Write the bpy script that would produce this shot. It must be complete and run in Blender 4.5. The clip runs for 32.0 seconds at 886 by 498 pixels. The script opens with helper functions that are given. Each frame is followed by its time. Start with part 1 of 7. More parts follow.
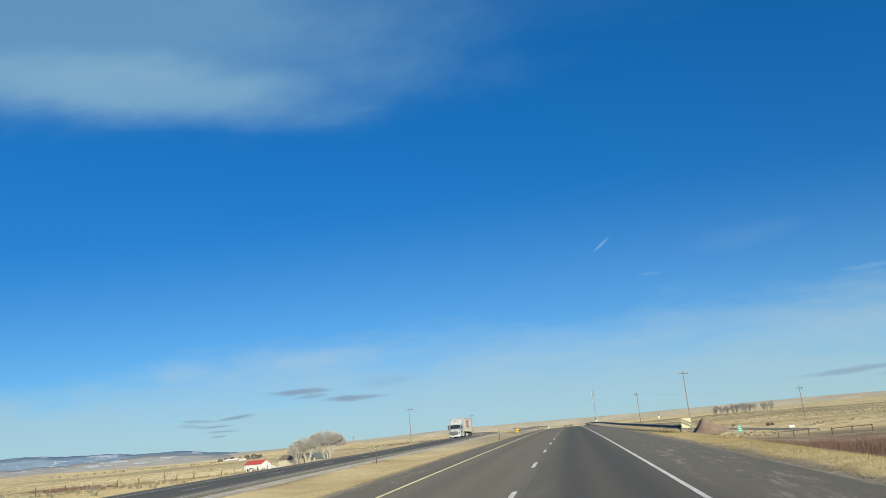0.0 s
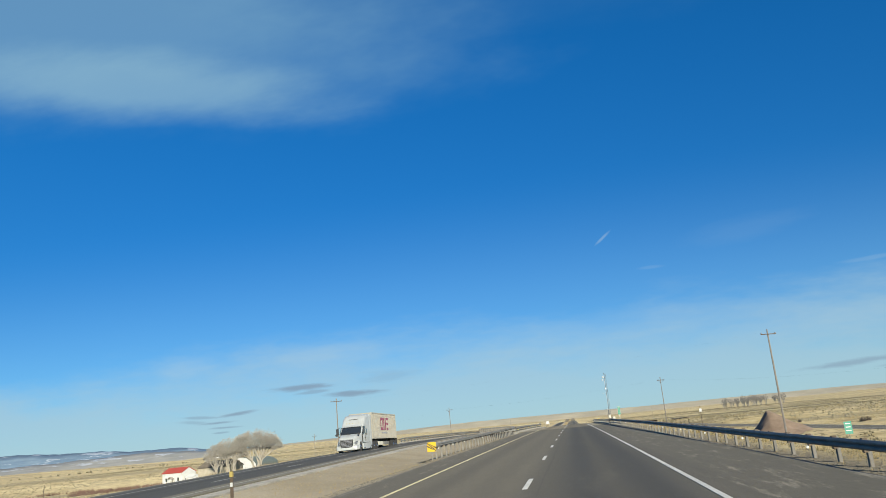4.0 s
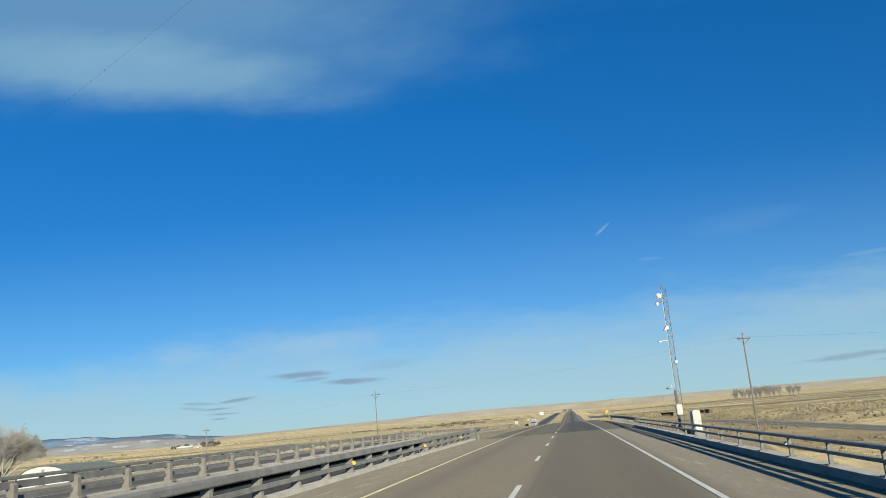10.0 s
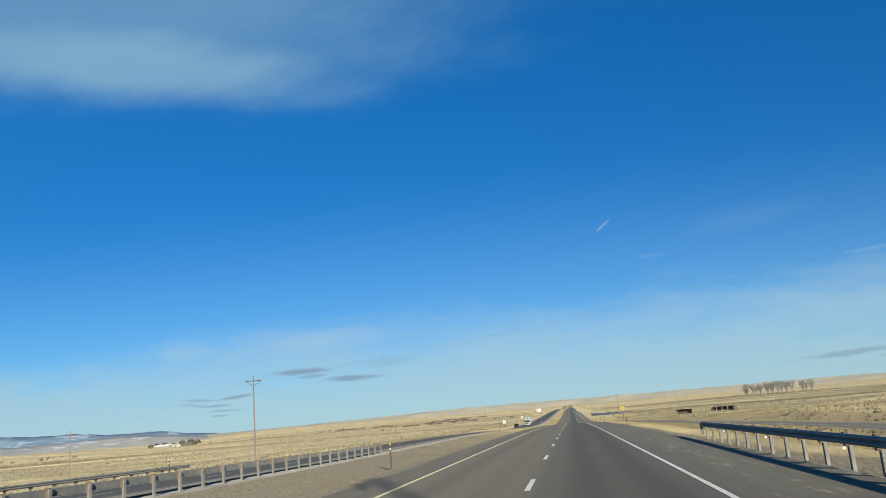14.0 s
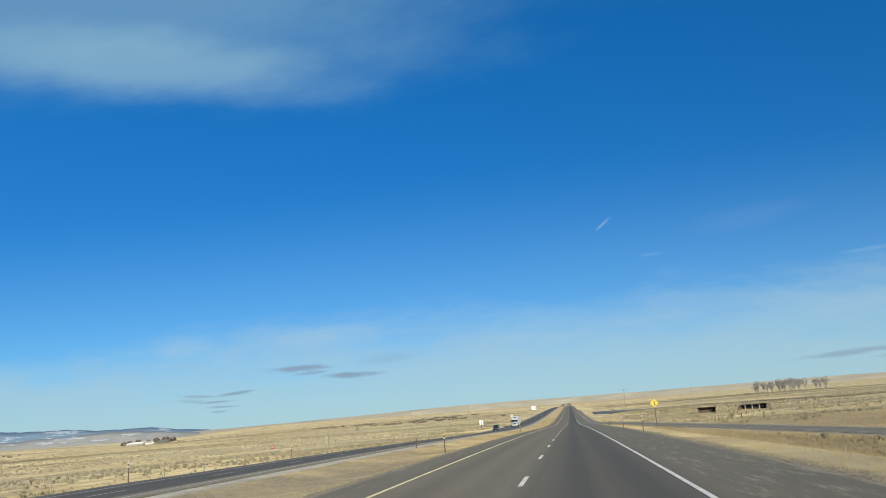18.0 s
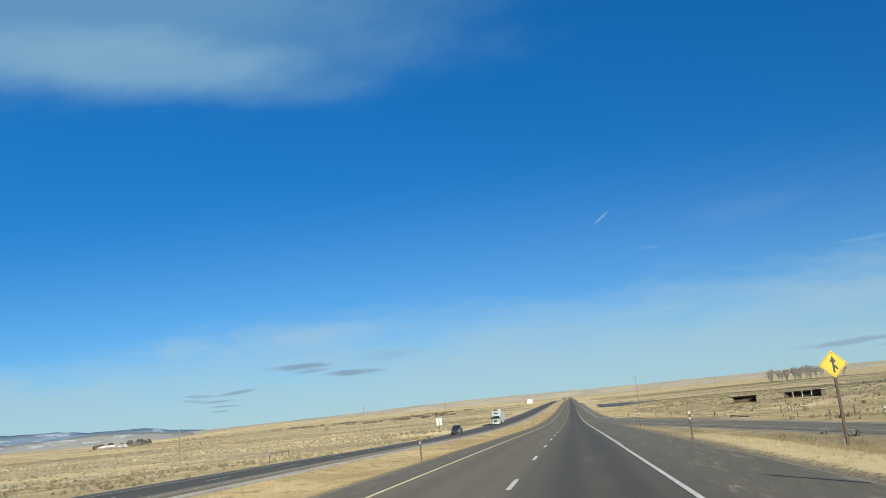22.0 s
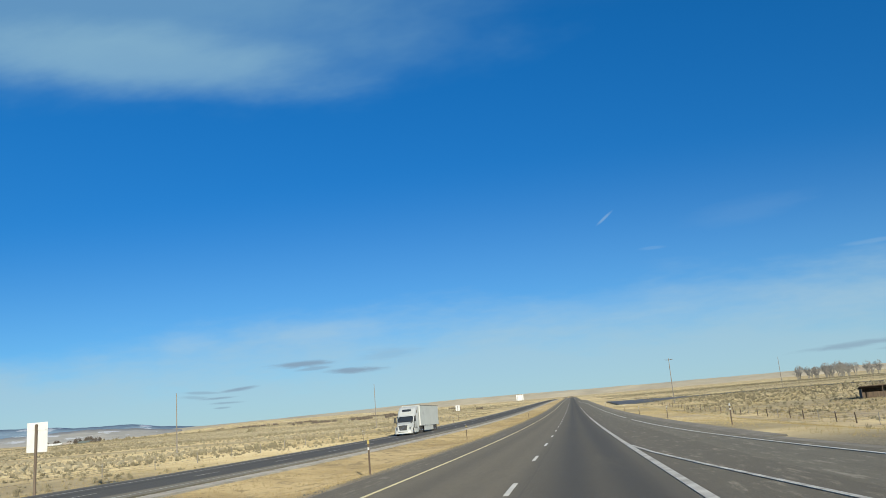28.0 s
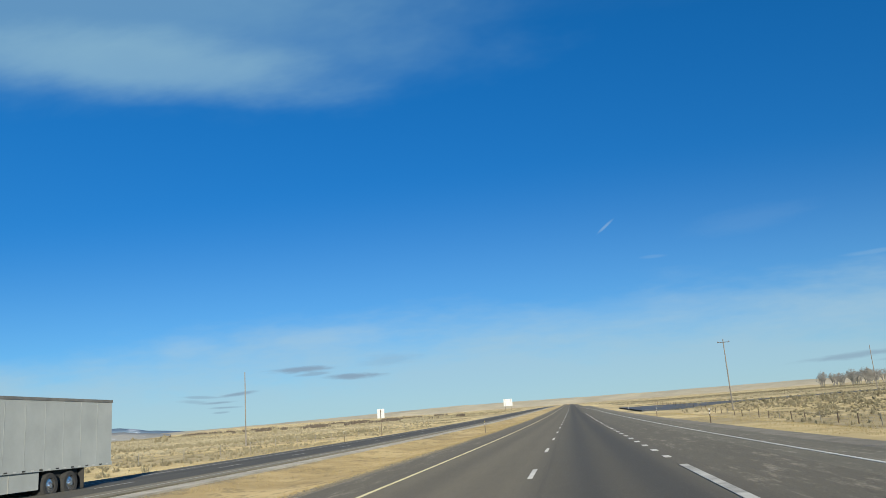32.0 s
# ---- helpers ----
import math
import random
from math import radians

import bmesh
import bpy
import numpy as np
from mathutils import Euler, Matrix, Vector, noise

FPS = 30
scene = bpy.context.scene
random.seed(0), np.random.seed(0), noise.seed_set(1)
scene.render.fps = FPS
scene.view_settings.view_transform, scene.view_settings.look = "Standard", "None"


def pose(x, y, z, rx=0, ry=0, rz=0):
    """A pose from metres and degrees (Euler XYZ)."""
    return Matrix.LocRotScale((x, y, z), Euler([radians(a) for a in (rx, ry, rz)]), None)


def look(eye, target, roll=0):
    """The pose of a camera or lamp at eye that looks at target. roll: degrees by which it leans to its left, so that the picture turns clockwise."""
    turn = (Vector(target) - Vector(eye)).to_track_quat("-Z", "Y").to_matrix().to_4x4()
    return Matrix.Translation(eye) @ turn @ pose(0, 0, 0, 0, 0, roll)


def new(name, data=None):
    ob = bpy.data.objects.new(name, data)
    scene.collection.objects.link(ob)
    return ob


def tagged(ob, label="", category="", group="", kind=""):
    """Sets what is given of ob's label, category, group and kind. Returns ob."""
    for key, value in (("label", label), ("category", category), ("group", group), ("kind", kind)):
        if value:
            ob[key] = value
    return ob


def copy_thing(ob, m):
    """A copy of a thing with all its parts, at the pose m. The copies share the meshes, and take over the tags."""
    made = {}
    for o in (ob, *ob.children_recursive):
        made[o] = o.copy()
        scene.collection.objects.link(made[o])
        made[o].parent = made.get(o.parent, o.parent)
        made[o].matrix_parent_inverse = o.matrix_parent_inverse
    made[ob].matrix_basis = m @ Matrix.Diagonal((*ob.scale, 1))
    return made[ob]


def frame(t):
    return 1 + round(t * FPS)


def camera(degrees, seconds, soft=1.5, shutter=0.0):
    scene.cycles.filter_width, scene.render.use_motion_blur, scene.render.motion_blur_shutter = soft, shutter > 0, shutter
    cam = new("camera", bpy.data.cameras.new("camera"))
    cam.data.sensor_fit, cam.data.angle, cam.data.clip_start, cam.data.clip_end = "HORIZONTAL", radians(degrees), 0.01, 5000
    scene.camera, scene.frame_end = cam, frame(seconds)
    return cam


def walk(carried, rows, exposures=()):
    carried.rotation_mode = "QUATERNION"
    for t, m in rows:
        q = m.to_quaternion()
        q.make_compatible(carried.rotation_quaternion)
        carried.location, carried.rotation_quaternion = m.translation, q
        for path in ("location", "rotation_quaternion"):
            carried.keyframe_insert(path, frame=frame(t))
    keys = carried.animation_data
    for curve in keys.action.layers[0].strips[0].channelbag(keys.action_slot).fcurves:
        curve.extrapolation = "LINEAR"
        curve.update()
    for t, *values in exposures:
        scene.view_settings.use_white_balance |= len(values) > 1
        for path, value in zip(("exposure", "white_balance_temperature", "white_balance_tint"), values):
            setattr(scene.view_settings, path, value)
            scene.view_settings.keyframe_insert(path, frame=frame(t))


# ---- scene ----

# ---- camera: seconds, place in metres, pitch, yaw, roll in degrees ----
PATH = [
    (0, 1.47, 0.39, 1.61, 14.12, 7.85, -5.04),
    (0.5, 1.44, 10.54, 1.87, 14.06, 8.04, -5.04),
    (1, 1.41, 20.74, 2.13, 13.98, 8.19, -5.01),
    (1.5, 1.39, 31.00, 2.38, 13.92, 8.06, -4.97),
    (2, 1.36, 41.30, 2.62, 13.89, 8.10, -4.95),
    (2.5, 1.34, 51.64, 2.86, 13.81, 8.14, -4.92),
    (4.5, 1.28, 93.23, 3.77, 13.70, 7.95, -5.50),
    (5, 1.26, 103.66, 3.99, 13.61, 7.99, -5.53),
    (5.5, 1.25, 114.10, 4.20, 13.62, 7.88, -5.44),
    (6, 1.23, 124.54, 4.40, 13.76, 8.10, -5.23),
    (6.5, 1.22, 134.97, 4.60, 13.49, 8.16, -4.99),
    (7, 1.21, 145.41, 4.80, 13.45, 8.00, -4.87),
    (7.5, 1.23, 155.84, 4.99, 13.56, 8.05, -4.85),
    (8, 1.24, 166.26, 5.18, 13.59, 7.99, -4.81),
    (8.5, 1.29, 176.68, 5.36, 13.55, 7.95, -4.71),
    (9, 1.33, 187.09, 5.54, 13.52, 7.84, -4.57),
    (9.5, 1.34, 197.49, 5.71, 13.32, 8.17, -4.63),
    (10, 1.35, 207.89, 5.87, 12.98, 8.00, -4.74),
    (10.5, 1.31, 218.28, 6.02, 12.83, 8.21, -4.99),
    (11, 1.27, 228.66, 6.15, 12.99, 8.19, -5.09),
    (11.5, 1.21, 239.05, 6.29, 12.93, 8.17, -5.15),
    (12, 1.14, 249.43, 6.41, 13.04, 8.19, -4.92),
    (12.5, 1.12, 259.81, 6.54, 13.12, 8.13, -4.77),
    (13, 1.09, 270.20, 6.65, 12.83, 8.20, -4.78),
    (13.5, 1.12, 280.59, 6.76, 12.80, 8.23, -4.75),
    (14, 1.15, 290.98, 6.85, 12.75, 8.03, -4.75),
    (14.5, 1.17, 301.39, 6.93, 12.81, 7.78, -4.77),
    (16.5, 1.25, 343.18, 7.15, 12.73, 7.90, -4.45),
    (17, 1.27, 353.68, 7.19, 12.76, 7.94, -4.43),
    (17.5, 1.32, 364.21, 7.24, 12.69, 7.96, -4.43),
    (18, 1.37, 374.77, 7.28, 12.57, 8.04, -4.41),
    (18.5, 1.42, 385.37, 7.31, 12.50, 7.96, -4.43),
    (19, 1.48, 396.00, 7.33, 12.48, 7.97, -4.45),
    (19.5, 1.51, 406.68, 7.35, 12.44, 7.88, -4.50),
    (20, 1.55, 417.40, 7.35, 12.47, 7.87, -4.55),
    (20.5, 1.58, 428.17, 7.34, 12.38, 7.92, -4.72),
    (21, 1.62, 438.98, 7.32, 12.39, 7.82, -4.94),
    (21.5, 1.66, 449.85, 7.30, 12.20, 8.11, -5.25),
    (22, 1.69, 460.77, 7.27, 12.28, 7.99, -5.35),
    (22.5, 1.70, 471.75, 7.23, 12.19, 8.20, -5.47),
    (23, 1.71, 482.79, 7.18, 12.27, 8.32, -5.48),
    (23.5, 1.71, 493.89, 7.13, 12.05, 8.33, -5.52),
    (24, 1.72, 505.05, 7.07, 12.08, 8.29, -5.56),
    (24.5, 1.73, 516.27, 7.00, 12.17, 8.44, -5.59),
    (25, 1.74, 527.56, 6.93, 12.12, 8.42, -5.51),
    (25.5, 1.72, 538.91, 6.85, 12.18, 8.52, -5.41),
    (27.5, 1.65, 584.94, 6.56, 12.04, 8.23, -4.70),
    (28, 1.61, 596.60, 6.50, 12.22, 8.20, -4.73),
    (28.5, 1.57, 608.32, 6.46, 12.28, 8.22, -4.70),
    (29, 1.52, 620.10, 6.44, 12.25, 8.31, -4.70),
    (29.5, 1.49, 631.93, 6.44, 12.41, 8.26, -4.69),
    (30, 1.46, 643.80, 6.46, 12.37, 8.24, -4.72),
    (30.5, 1.43, 655.73, 6.49, 12.40, 8.14, -4.68),
    (31, 1.39, 667.69, 6.54, 12.44, 8.12, -4.64),
    (31.5, 1.29, 679.68, 6.59, 12.56, 8.14, -4.29),
    (32, 1.17, 691.70, 6.66, 12.70, 8.22, -4.18),
]
cam = camera(58.5, 32.0, soft=0.8, shutter=0.0)
walk(cam, [(t, pose(x, y, z, 90 + pitch, 0, yaw) @ pose(0, 0, 0, 0, 0, roll)) for t, x, y, z, pitch, yaw, roll in PATH],
     exposures=((0.0, 0.42, 6200, 3), (32.0, 0.42, 6200, 3)))

# ---- node helpers ----


class Nodes:
    """Short hand for building a node tree."""

    def __init__(self, tree):
        self.tree = tree
        tree.nodes.clear()

    def add(self, kind, props=None, **inputs):
        n = self.tree.nodes.new(kind)
        props = props or {}
        if kind == "ShaderNodeMath":
            n.operation, n.use_clamp = props["operation"], props["use_clamp"]
        elif kind == "ShaderNodeMix":
            n.data_type, n.blend_type = props["data_type"], props["blend_type"]
        elif kind == "ShaderNodeMapRange":
            n.clamp, n.interpolation_type = props["clamp"], props["interpolation_type"]
        for k, v in inputs.items():
            self.put(n, k.replace("_", " "), v)
        return n

    def put(self, n, key, v):
        sock = n.inputs[int(key[1:])] if key[0] == "i" and key[1:].isdigit() else n.inputs[key]
        if isinstance(v, bpy.types.NodeSocket):
            self.tree.links.new(v, sock)
        elif isinstance(v, bpy.types.Node):
            self.tree.links.new(v.outputs[0], sock)
        else:
            sock.default_value = v

    def math(self, op, a, b=0.0, c=0.0, clamp=False):
        n = self.add("ShaderNodeMath", {"operation": op, "use_clamp": clamp})
        for i, v in enumerate((a, b, c)):
            self.put(n, f"i{i}", v)
        return n.outputs[0]

    def mix(self, fac, a, b, blend="MIX"):
        n = self.add("ShaderNodeMix", {"data_type": "RGBA", "blend_type": blend})
        self.put(n, "i0", fac)
        self.put(n, "i6", a)
        self.put(n, "i7", b)
        return n.outputs[2]

    def noise(self, vec, scale, detail=3.0, rough=0.55):
        n = self.add("ShaderNodeTexNoise", Vector=vec, Scale=scale, Detail=detail, Roughness=rough)
        return n.outputs[0]

    def ramp(self, fac, lo, hi):
        n = self.add("ShaderNodeMapRange", {"clamp": True, "interpolation_type": "SMOOTHSTEP"})
        for i, v in enumerate((fac, lo, hi, 0.0, 1.0)):
            self.put(n, f"i{i}", v)
        return n.outputs[0]

    def scaled(self, vec, s):
        n = self.add("ShaderNodeMapping")
        self.put(n, "Vector", vec)
        n.inputs["Scale"].default_value = s
        return n.outputs[0]


def rgb(c):
    return (*c, 1.0)


# ---- daylight: low sun behind the car and to its right ----
SUN_EL, SUN_AZ = radians(12.0), math.atan2(0.33, -0.944)  # azimuth as atan2(x, y)
world = bpy.data.worlds.new("sky")
scene.world = world
world.use_nodes = True
w = Nodes(world.node_tree)
sky = w.add("ShaderNodeTexSky")
sky.sky_type, sky.sun_disc = "NISHITA", False
sky.sun_elevation, sky.sun_rotation = SUN_EL, SUN_AZ
sky.altitude, sky.air_density, sky.dust_density, sky.ozone_density = 2100.0, 1.0, 0.6, 3.0
vec = w.add("ShaderNodeTexCoord").outputs["Generated"]
sep = w.add("ShaderNodeSeparateXYZ", Vector=vec)
ahead = w.math("MAXIMUM", sep.outputs[1], 0.02)
su, sv = w.math("DIVIDE", sep.outputs[0], ahead), w.math("DIVIDE", sep.outputs[2], ahead)
plane = w.add("ShaderNodeCombineXYZ", X=su, Y=sv).outputs[0]
front = w.ramp(sep.outputs[1], 0.05, 0.3)


def cloud(u, v, ru, rv, tilt, density, warp, scale, stretch=4.0):
    """A soft streaky cloud: an ellipse at (u, v) of the sky ahead, torn by noise."""
    wob = w.math("MULTIPLY", w.math("SUBTRACT", w.noise(w.scaled(plane, (scale, scale * stretch, 1)), 1.0, 5.0, 0.62), 0.5), warp)
    c, s = math.cos(tilt), math.sin(tilt)
    du, dv = w.math("SUBTRACT", su, u), w.math("SUBTRACT", sv, v)
    a = w.math("DIVIDE", w.math("ADD", w.math("MULTIPLY", du, c), w.math("MULTIPLY", dv, s)), ru)
    b = w.math("DIVIDE", w.math("SUBTRACT", w.math("MULTIPLY", dv, c), w.math("MULTIPLY", du, s)), rv)
    r = w.math("SQRT", w.math("ADD", w.math("MULTIPLY", a, a), w.math("MULTIPLY", b, b)))
    body = w.ramp(w.math("ADD", r, wob), 1.0, 0.25)
    return w.math("MULTIPLY", w.math("MULTIPLY", body, density), front)


SKY_GAIN = 0.078
hue = w.add("ShaderNodeHueSaturation", Color=sky, Saturation=1.25, Value=1.0)
col = w.mix(1.0, hue.outputs[0], (0.70, 0.915, 1.085, 1), "MULTIPLY")
col = w.mix(w.ramp(sv, 0.22, 0.62), col, w.mix(1.0, col, (1.28, 1.26, 1.22, 1), "MULTIPLY"))
# pale air low over the plain
haze = w.math("ADD", sv, w.math("MULTIPLY", w.math("SUBTRACT", w.noise(w.scaled(plane, (3.0, 11.0, 1)), 1.0, 5.0, 0.65), 0.5), 0.19))
col = w.mix(w.math("MULTIPLY", w.ramp(sv, 0.34, 0.1), 0.16), col, (3.85, 5.2, 6.0, 1))
col = w.mix(w.math("MULTIPLY", w.ramp(haze, 0.165, 0.055), 0.70), col, (4.2, 5.45, 6.2, 1))
veil = w.math("ADD", cloud(-0.66, 0.68, 0.74, 0.20, -0.23, 0.60, 0.9, 2.2, 2.0), cloud(-0.15, 0.64, 0.5, 0.12, -0.1, 0.08, 1.1, 3.0, 2.0), clamp=True)
col = w.mix(veil, col, (2.1, 3.8, 5.4, 1))
glow = w.math("MULTIPLY", cloud(-0.60, 0.56, 0.42, 0.075, -0.24, 0.58, 0.9, 3.0, 2.6), 1.0)
col = w.mix(glow, col, (3.0, 4.75, 5.9, 1))
for u, v, ru, rv, tilt, dens in ((-0.343, 0.087, 0.055, 0.0055, -0.02, 0.8), (-0.272, 0.073, 0.05, 0.005, -0.04, 0.8), (-0.325, 0.080, 0.03, 0.003, 0.03, 0.5),
                                 (-0.432, 0.062, 0.033, 0.0034, 0.06, 0.75), (-0.458, 0.053, 0.034, 0.0022, 0.0, 0.7), (-0.447, 0.046, 0.03, 0.002, -0.02, 0.6), (-0.454, 0.040, 0.016, 0.0016, 0.0, 0.5), (-0.484, 0.062, 0.034, 0.0024, -0.08, 0.45),
                                 (-0.49, 0.056, 0.035, 0.003, -0.1, 0.35), (0.34, 0.049, 0.085, 0.005, 0.05, 0.55), (0.39, 0.043, 0.04, 0.003, 0.05, 0.4),
                                 (-0.225, 0.09, 0.05, 0.01, 0.0, 0.2)):
    col = w.mix(cloud(u, v, ru, rv, tilt, dens, 1.25, 26.0, 6.0), col, (2.4, 3.1, 4.1, 1))
for u, v, ru, rv, tilt, dens in ((0.066, 0.235, 0.017, 0.0026, 0.66, 0.3), (0.12, 0.19, 0.02, 0.003, 0.0, 0.1),
                                 (0.38, 0.17, 0.05, 0.004, 0.05, 0.14), (0.24, 0.225, 0.1, 0.02, 0.12, 0.05), (0.1, 0.12, 0.3, 0.03, 0.0, 0.12), (0.3, 0.1, 0.2, 0.02, 0.03, 0.12),
                                 (-0.3, 0.125, 0.12, 0.02, 0.0, 0.2), (-0.5, 0.13, 0.06, 0.02, 0.0, 0.2)):
    col = w.mix(cloud(u, v, ru, rv, tilt, dens, 0.8, 14.0, 4.0), col, (4.8, 5.9, 6.6, 1))
bg = w.add("ShaderNodeBackground", Color=col, Strength=SKY_GAIN)
w.tree.links.new(bg.outputs[0], w.add("ShaderNodeOutputWorld").inputs[0])

sun = bpy.data.lights.new("sun", "SUN")
sun.energy, sun.angle, sun.color = 5.0, radians(0.55), (1.0, 0.885, 0.72)
sun_lamp = new("sun", sun)
sun_lamp.matrix_world = look((math.sin(SUN_AZ) * math.cos(SUN_EL) * 50, math.cos(SUN_AZ) * math.cos(SUN_EL) * 50, math.sin(SUN_EL) * 50 + 20), (0, 0, 20))

# ---- materials ----


def surface(name, dark, light, scale=3.0, fine=40.0, rough=0.8, metal=0.0, bump=0.3, stretch=(1, 1, 1), vary=0.0, contrast=0.5, local=True, grit=0.35):
    """A surface with patches at one scale and grain at another."""
    m = bpy.data.materials.new(name)
    m.use_nodes = True
    n = Nodes(m.node_tree)
    if local:
        vec = n.add("ShaderNodeTexCoord").outputs["Object"]
    else:
        vec = n.add("ShaderNodeNewGeometry").outputs["Position"]
    vec = n.scaled(vec, stretch)
    big = n.ramp(n.noise(vec, scale, 4.0), 0.5 - 0.5 * contrast, 0.5 + 0.5 * contrast)
    grain = n.noise(vec, fine, 3.0, 0.65)
    col = n.mix(big, rgb(dark), rgb(light))
    col = n.mix(grit, col, n.mix(grain, rgb([0.35 * c for c in dark]), rgb([min(1.0, 1.5 * c) for c in light])))
    if vary:
        tone = n.math("MULTIPLY_ADD", n.add("ShaderNodeObjectInfo").outputs["Random"], 2 * vary, 1 - vary)
        col = n.mix(1.0, col, n.add("ShaderNodeCombineColor", Red=tone, Green=tone, Blue=tone), "MULTIPLY")
    b = n.add("ShaderNodeBump", Strength=bump, Distance=0.02, Height=grain)
    p = n.add("ShaderNodeBsdfPrincipled", Base_Color=col, Roughness=n.math("MULTIPLY_ADD", grain, 0.2, rough - 0.1), Metallic=metal, Normal=b, Diffuse_Roughness=min(1.0, rough))
    n.tree.links.new(p.outputs[0], n.add("ShaderNodeOutputMaterial").inputs[0])
    return m


def ground_material():
    """Dry winter range: straw grass, bare soil, sage specks and rests of snow far off."""
    m = bpy.data.materials.new("dry grassland")
    m.use_nodes = True
    n = Nodes(m.node_tree)
    pos = n.add("ShaderNodeNewGeometry").outputs["Position"]
    s = n.add("ShaderNodeSeparateXYZ", Vector=pos)
    big = n.noise(pos, 0.011, 5.0, 0.6)
    mid = n.noise(pos, 0.12, 5.0, 0.65)
    streak = n.noise(n.scaled(pos, (0.35, 0.09, 0.3)), 1.0, 4.0, 0.6)
    fine = n.noise(pos, 2.2, 4.0, 0.7)
    straw = n.mix(n.ramp(mid, 0.3, 0.7), rgb((0.265, 0.212, 0.112)), rgb((0.45, 0.37, 0.215)))
    soil = n.mix(n.ramp(fine, 0.3, 0.7), rgb((0.19, 0.155, 0.105)), rgb((0.33, 0.275, 0.19)))
    sage = n.mix(fine, rgb((0.085, 0.075, 0.045)), rgb((0.19, 0.165, 0.10)))
    col = n.mix(n.ramp(n.math("ADD", big, n.math("MULTIPLY", n.math("SUBTRACT", streak, 0.5), 0.6)), 0.50, 0.72), straw, soil)
    band = n.noise(n.scaled(pos, (0.0016, 0.012, 0.01)), 1.0, 5.0, 0.6)
    col = n.mix(n.math("MULTIPLY", n.ramp(band, 0.5, 0.6), 0.7), col, rgb((0.19, 0.162, 0.108)))
    col = n.mix(n.math("MULTIPLY", n.ramp(band, 0.44, 0.36), 0.6), col, rgb((0.50, 0.41, 0.24)))
    off = n.math("ABSOLUTE", n.math("ADD", s.outputs[0], 9.0))
    away = n.ramp(off, 22.0, 48.0)
    clumps = n.ramp(n.noise(n.scaled(pos, (1, 0.6, 0.2)), 0.55, 4.0, 0.65), 0.53, 0.60)
    patch = n.ramp(n.noise(pos, 0.018, 4.0), 0.36, 0.52)
    col = n.mix(n.math("MULTIPLY", n.math("MULTIPLY", clumps, away), n.math("MULTIPLY", patch, 0.85)), col, sage)
    grit = n.noise(pos, 9.0, 4.0, 0.75)
    gravel = n.mix(n.ramp(grit, 0.3, 0.7), rgb((0.075, 0.065, 0.048)), rgb((0.22, 0.19, 0.14)))
    gravel = n.mix(n.math("MULTIPLY", n.ramp(streak, 0.5, 0.7), 0.5), gravel, rgb((0.14, 0.115, 0.08)))
    ragged = n.math("MULTIPLY", n.math("ADD", n.math("SUBTRACT", mid, 0.5), n.math("MULTIPLY", n.math("SUBTRACT", fine, 0.5), 0.45)), 4.0)
    edge_wobble = n.math("MULTIPLY", ragged, 0.4)
    by_rail = n.math("MULTIPLY", n.ramp(s.outputs[1], 56.0, 72.0), n.ramp(s.outputs[1], 345.0, 325.0))
    by_bridge = n.math("MULTIPLY", n.ramp(s.outputs[1], 176.0, 196.0), n.ramp(s.outputs[1], 318.0, 290.0))
    reach = n.math("ADD", n.math("MULTIPLY", by_rail, 0.3), n.math("MULTIPLY", by_bridge, 8.0))
    right = n.ramp(n.math("ADD", s.outputs[0], edge_wobble), n.math("ADD", reach, 8.0), n.math("ADD", reach, 7.2))
    left = n.ramp(n.math("ADD", s.outputs[0], ragged), -27.6, -26.2)
    verge = n.math("MULTIPLY", right, left)
    grassy = n.math("MULTIPLY", n.ramp(n.math("ADD", s.outputs[0], ragged), -6.2, -7.2), n.ramp(n.math("ADD", s.outputs[0], ragged), -13.6, -12.6))
    grassy = n.math("MULTIPLY", grassy, n.math("MAXIMUM", n.math("MULTIPLY", n.ramp(n.math("ADD", s.outputs[1], n.math("MULTIPLY", ragged, 20.0)), 120.0, 70.0), 0.7), n.ramp(n.math("ADD", s.outputs[1], n.math("MULTIPLY", ragged, 60.0)), 370.0, 520.0)))
    dusty = n.math("MULTIPLY", n.ramp(s.outputs[0], -5.0, -7.0), n.math("MULTIPLY", n.ramp(s.outputs[1], 40.0, 90.0), n.ramp(s.outputs[1], 190.0, 160.0)))
    gravel = n.mix(n.math("MULTIPLY", dusty, 0.6), gravel, n.mix(n.ramp(mid, 0.3, 0.7), rgb((0.21, 0.178, 0.128)), rgb((0.31, 0.27, 0.20))))
    col = n.mix(n.math("MULTIPLY", verge, n.math("SUBTRACT", 1.0, grassy)), col, gravel)
    median = n.math("MULTIPLY", n.math("MULTIPLY", n.ramp(s.outputs[0], -5.6, -6.6), n.ramp(s.outputs[0], -14.0, -13.0)), n.ramp(s.outputs[1], 360.0, 440.0))
    tawny = n.mix(n.ramp(mid, 0.3, 0.7), rgb((0.20, 0.15, 0.078)), rgb((0.375, 0.295, 0.16)))
    tawny = n.mix(n.math("MULTIPLY", n.ramp(n.noise(n.scaled(pos, (1, 0.45, 0.2)), 1.3, 5.0, 0.7), 0.52, 0.62), 0.7), tawny, rgb((0.125, 0.098, 0.06)))
    col = n.mix(n.math("MULTIPLY", median, n.math("MULTIPLY", grassy, 0.85)), col, tawny)
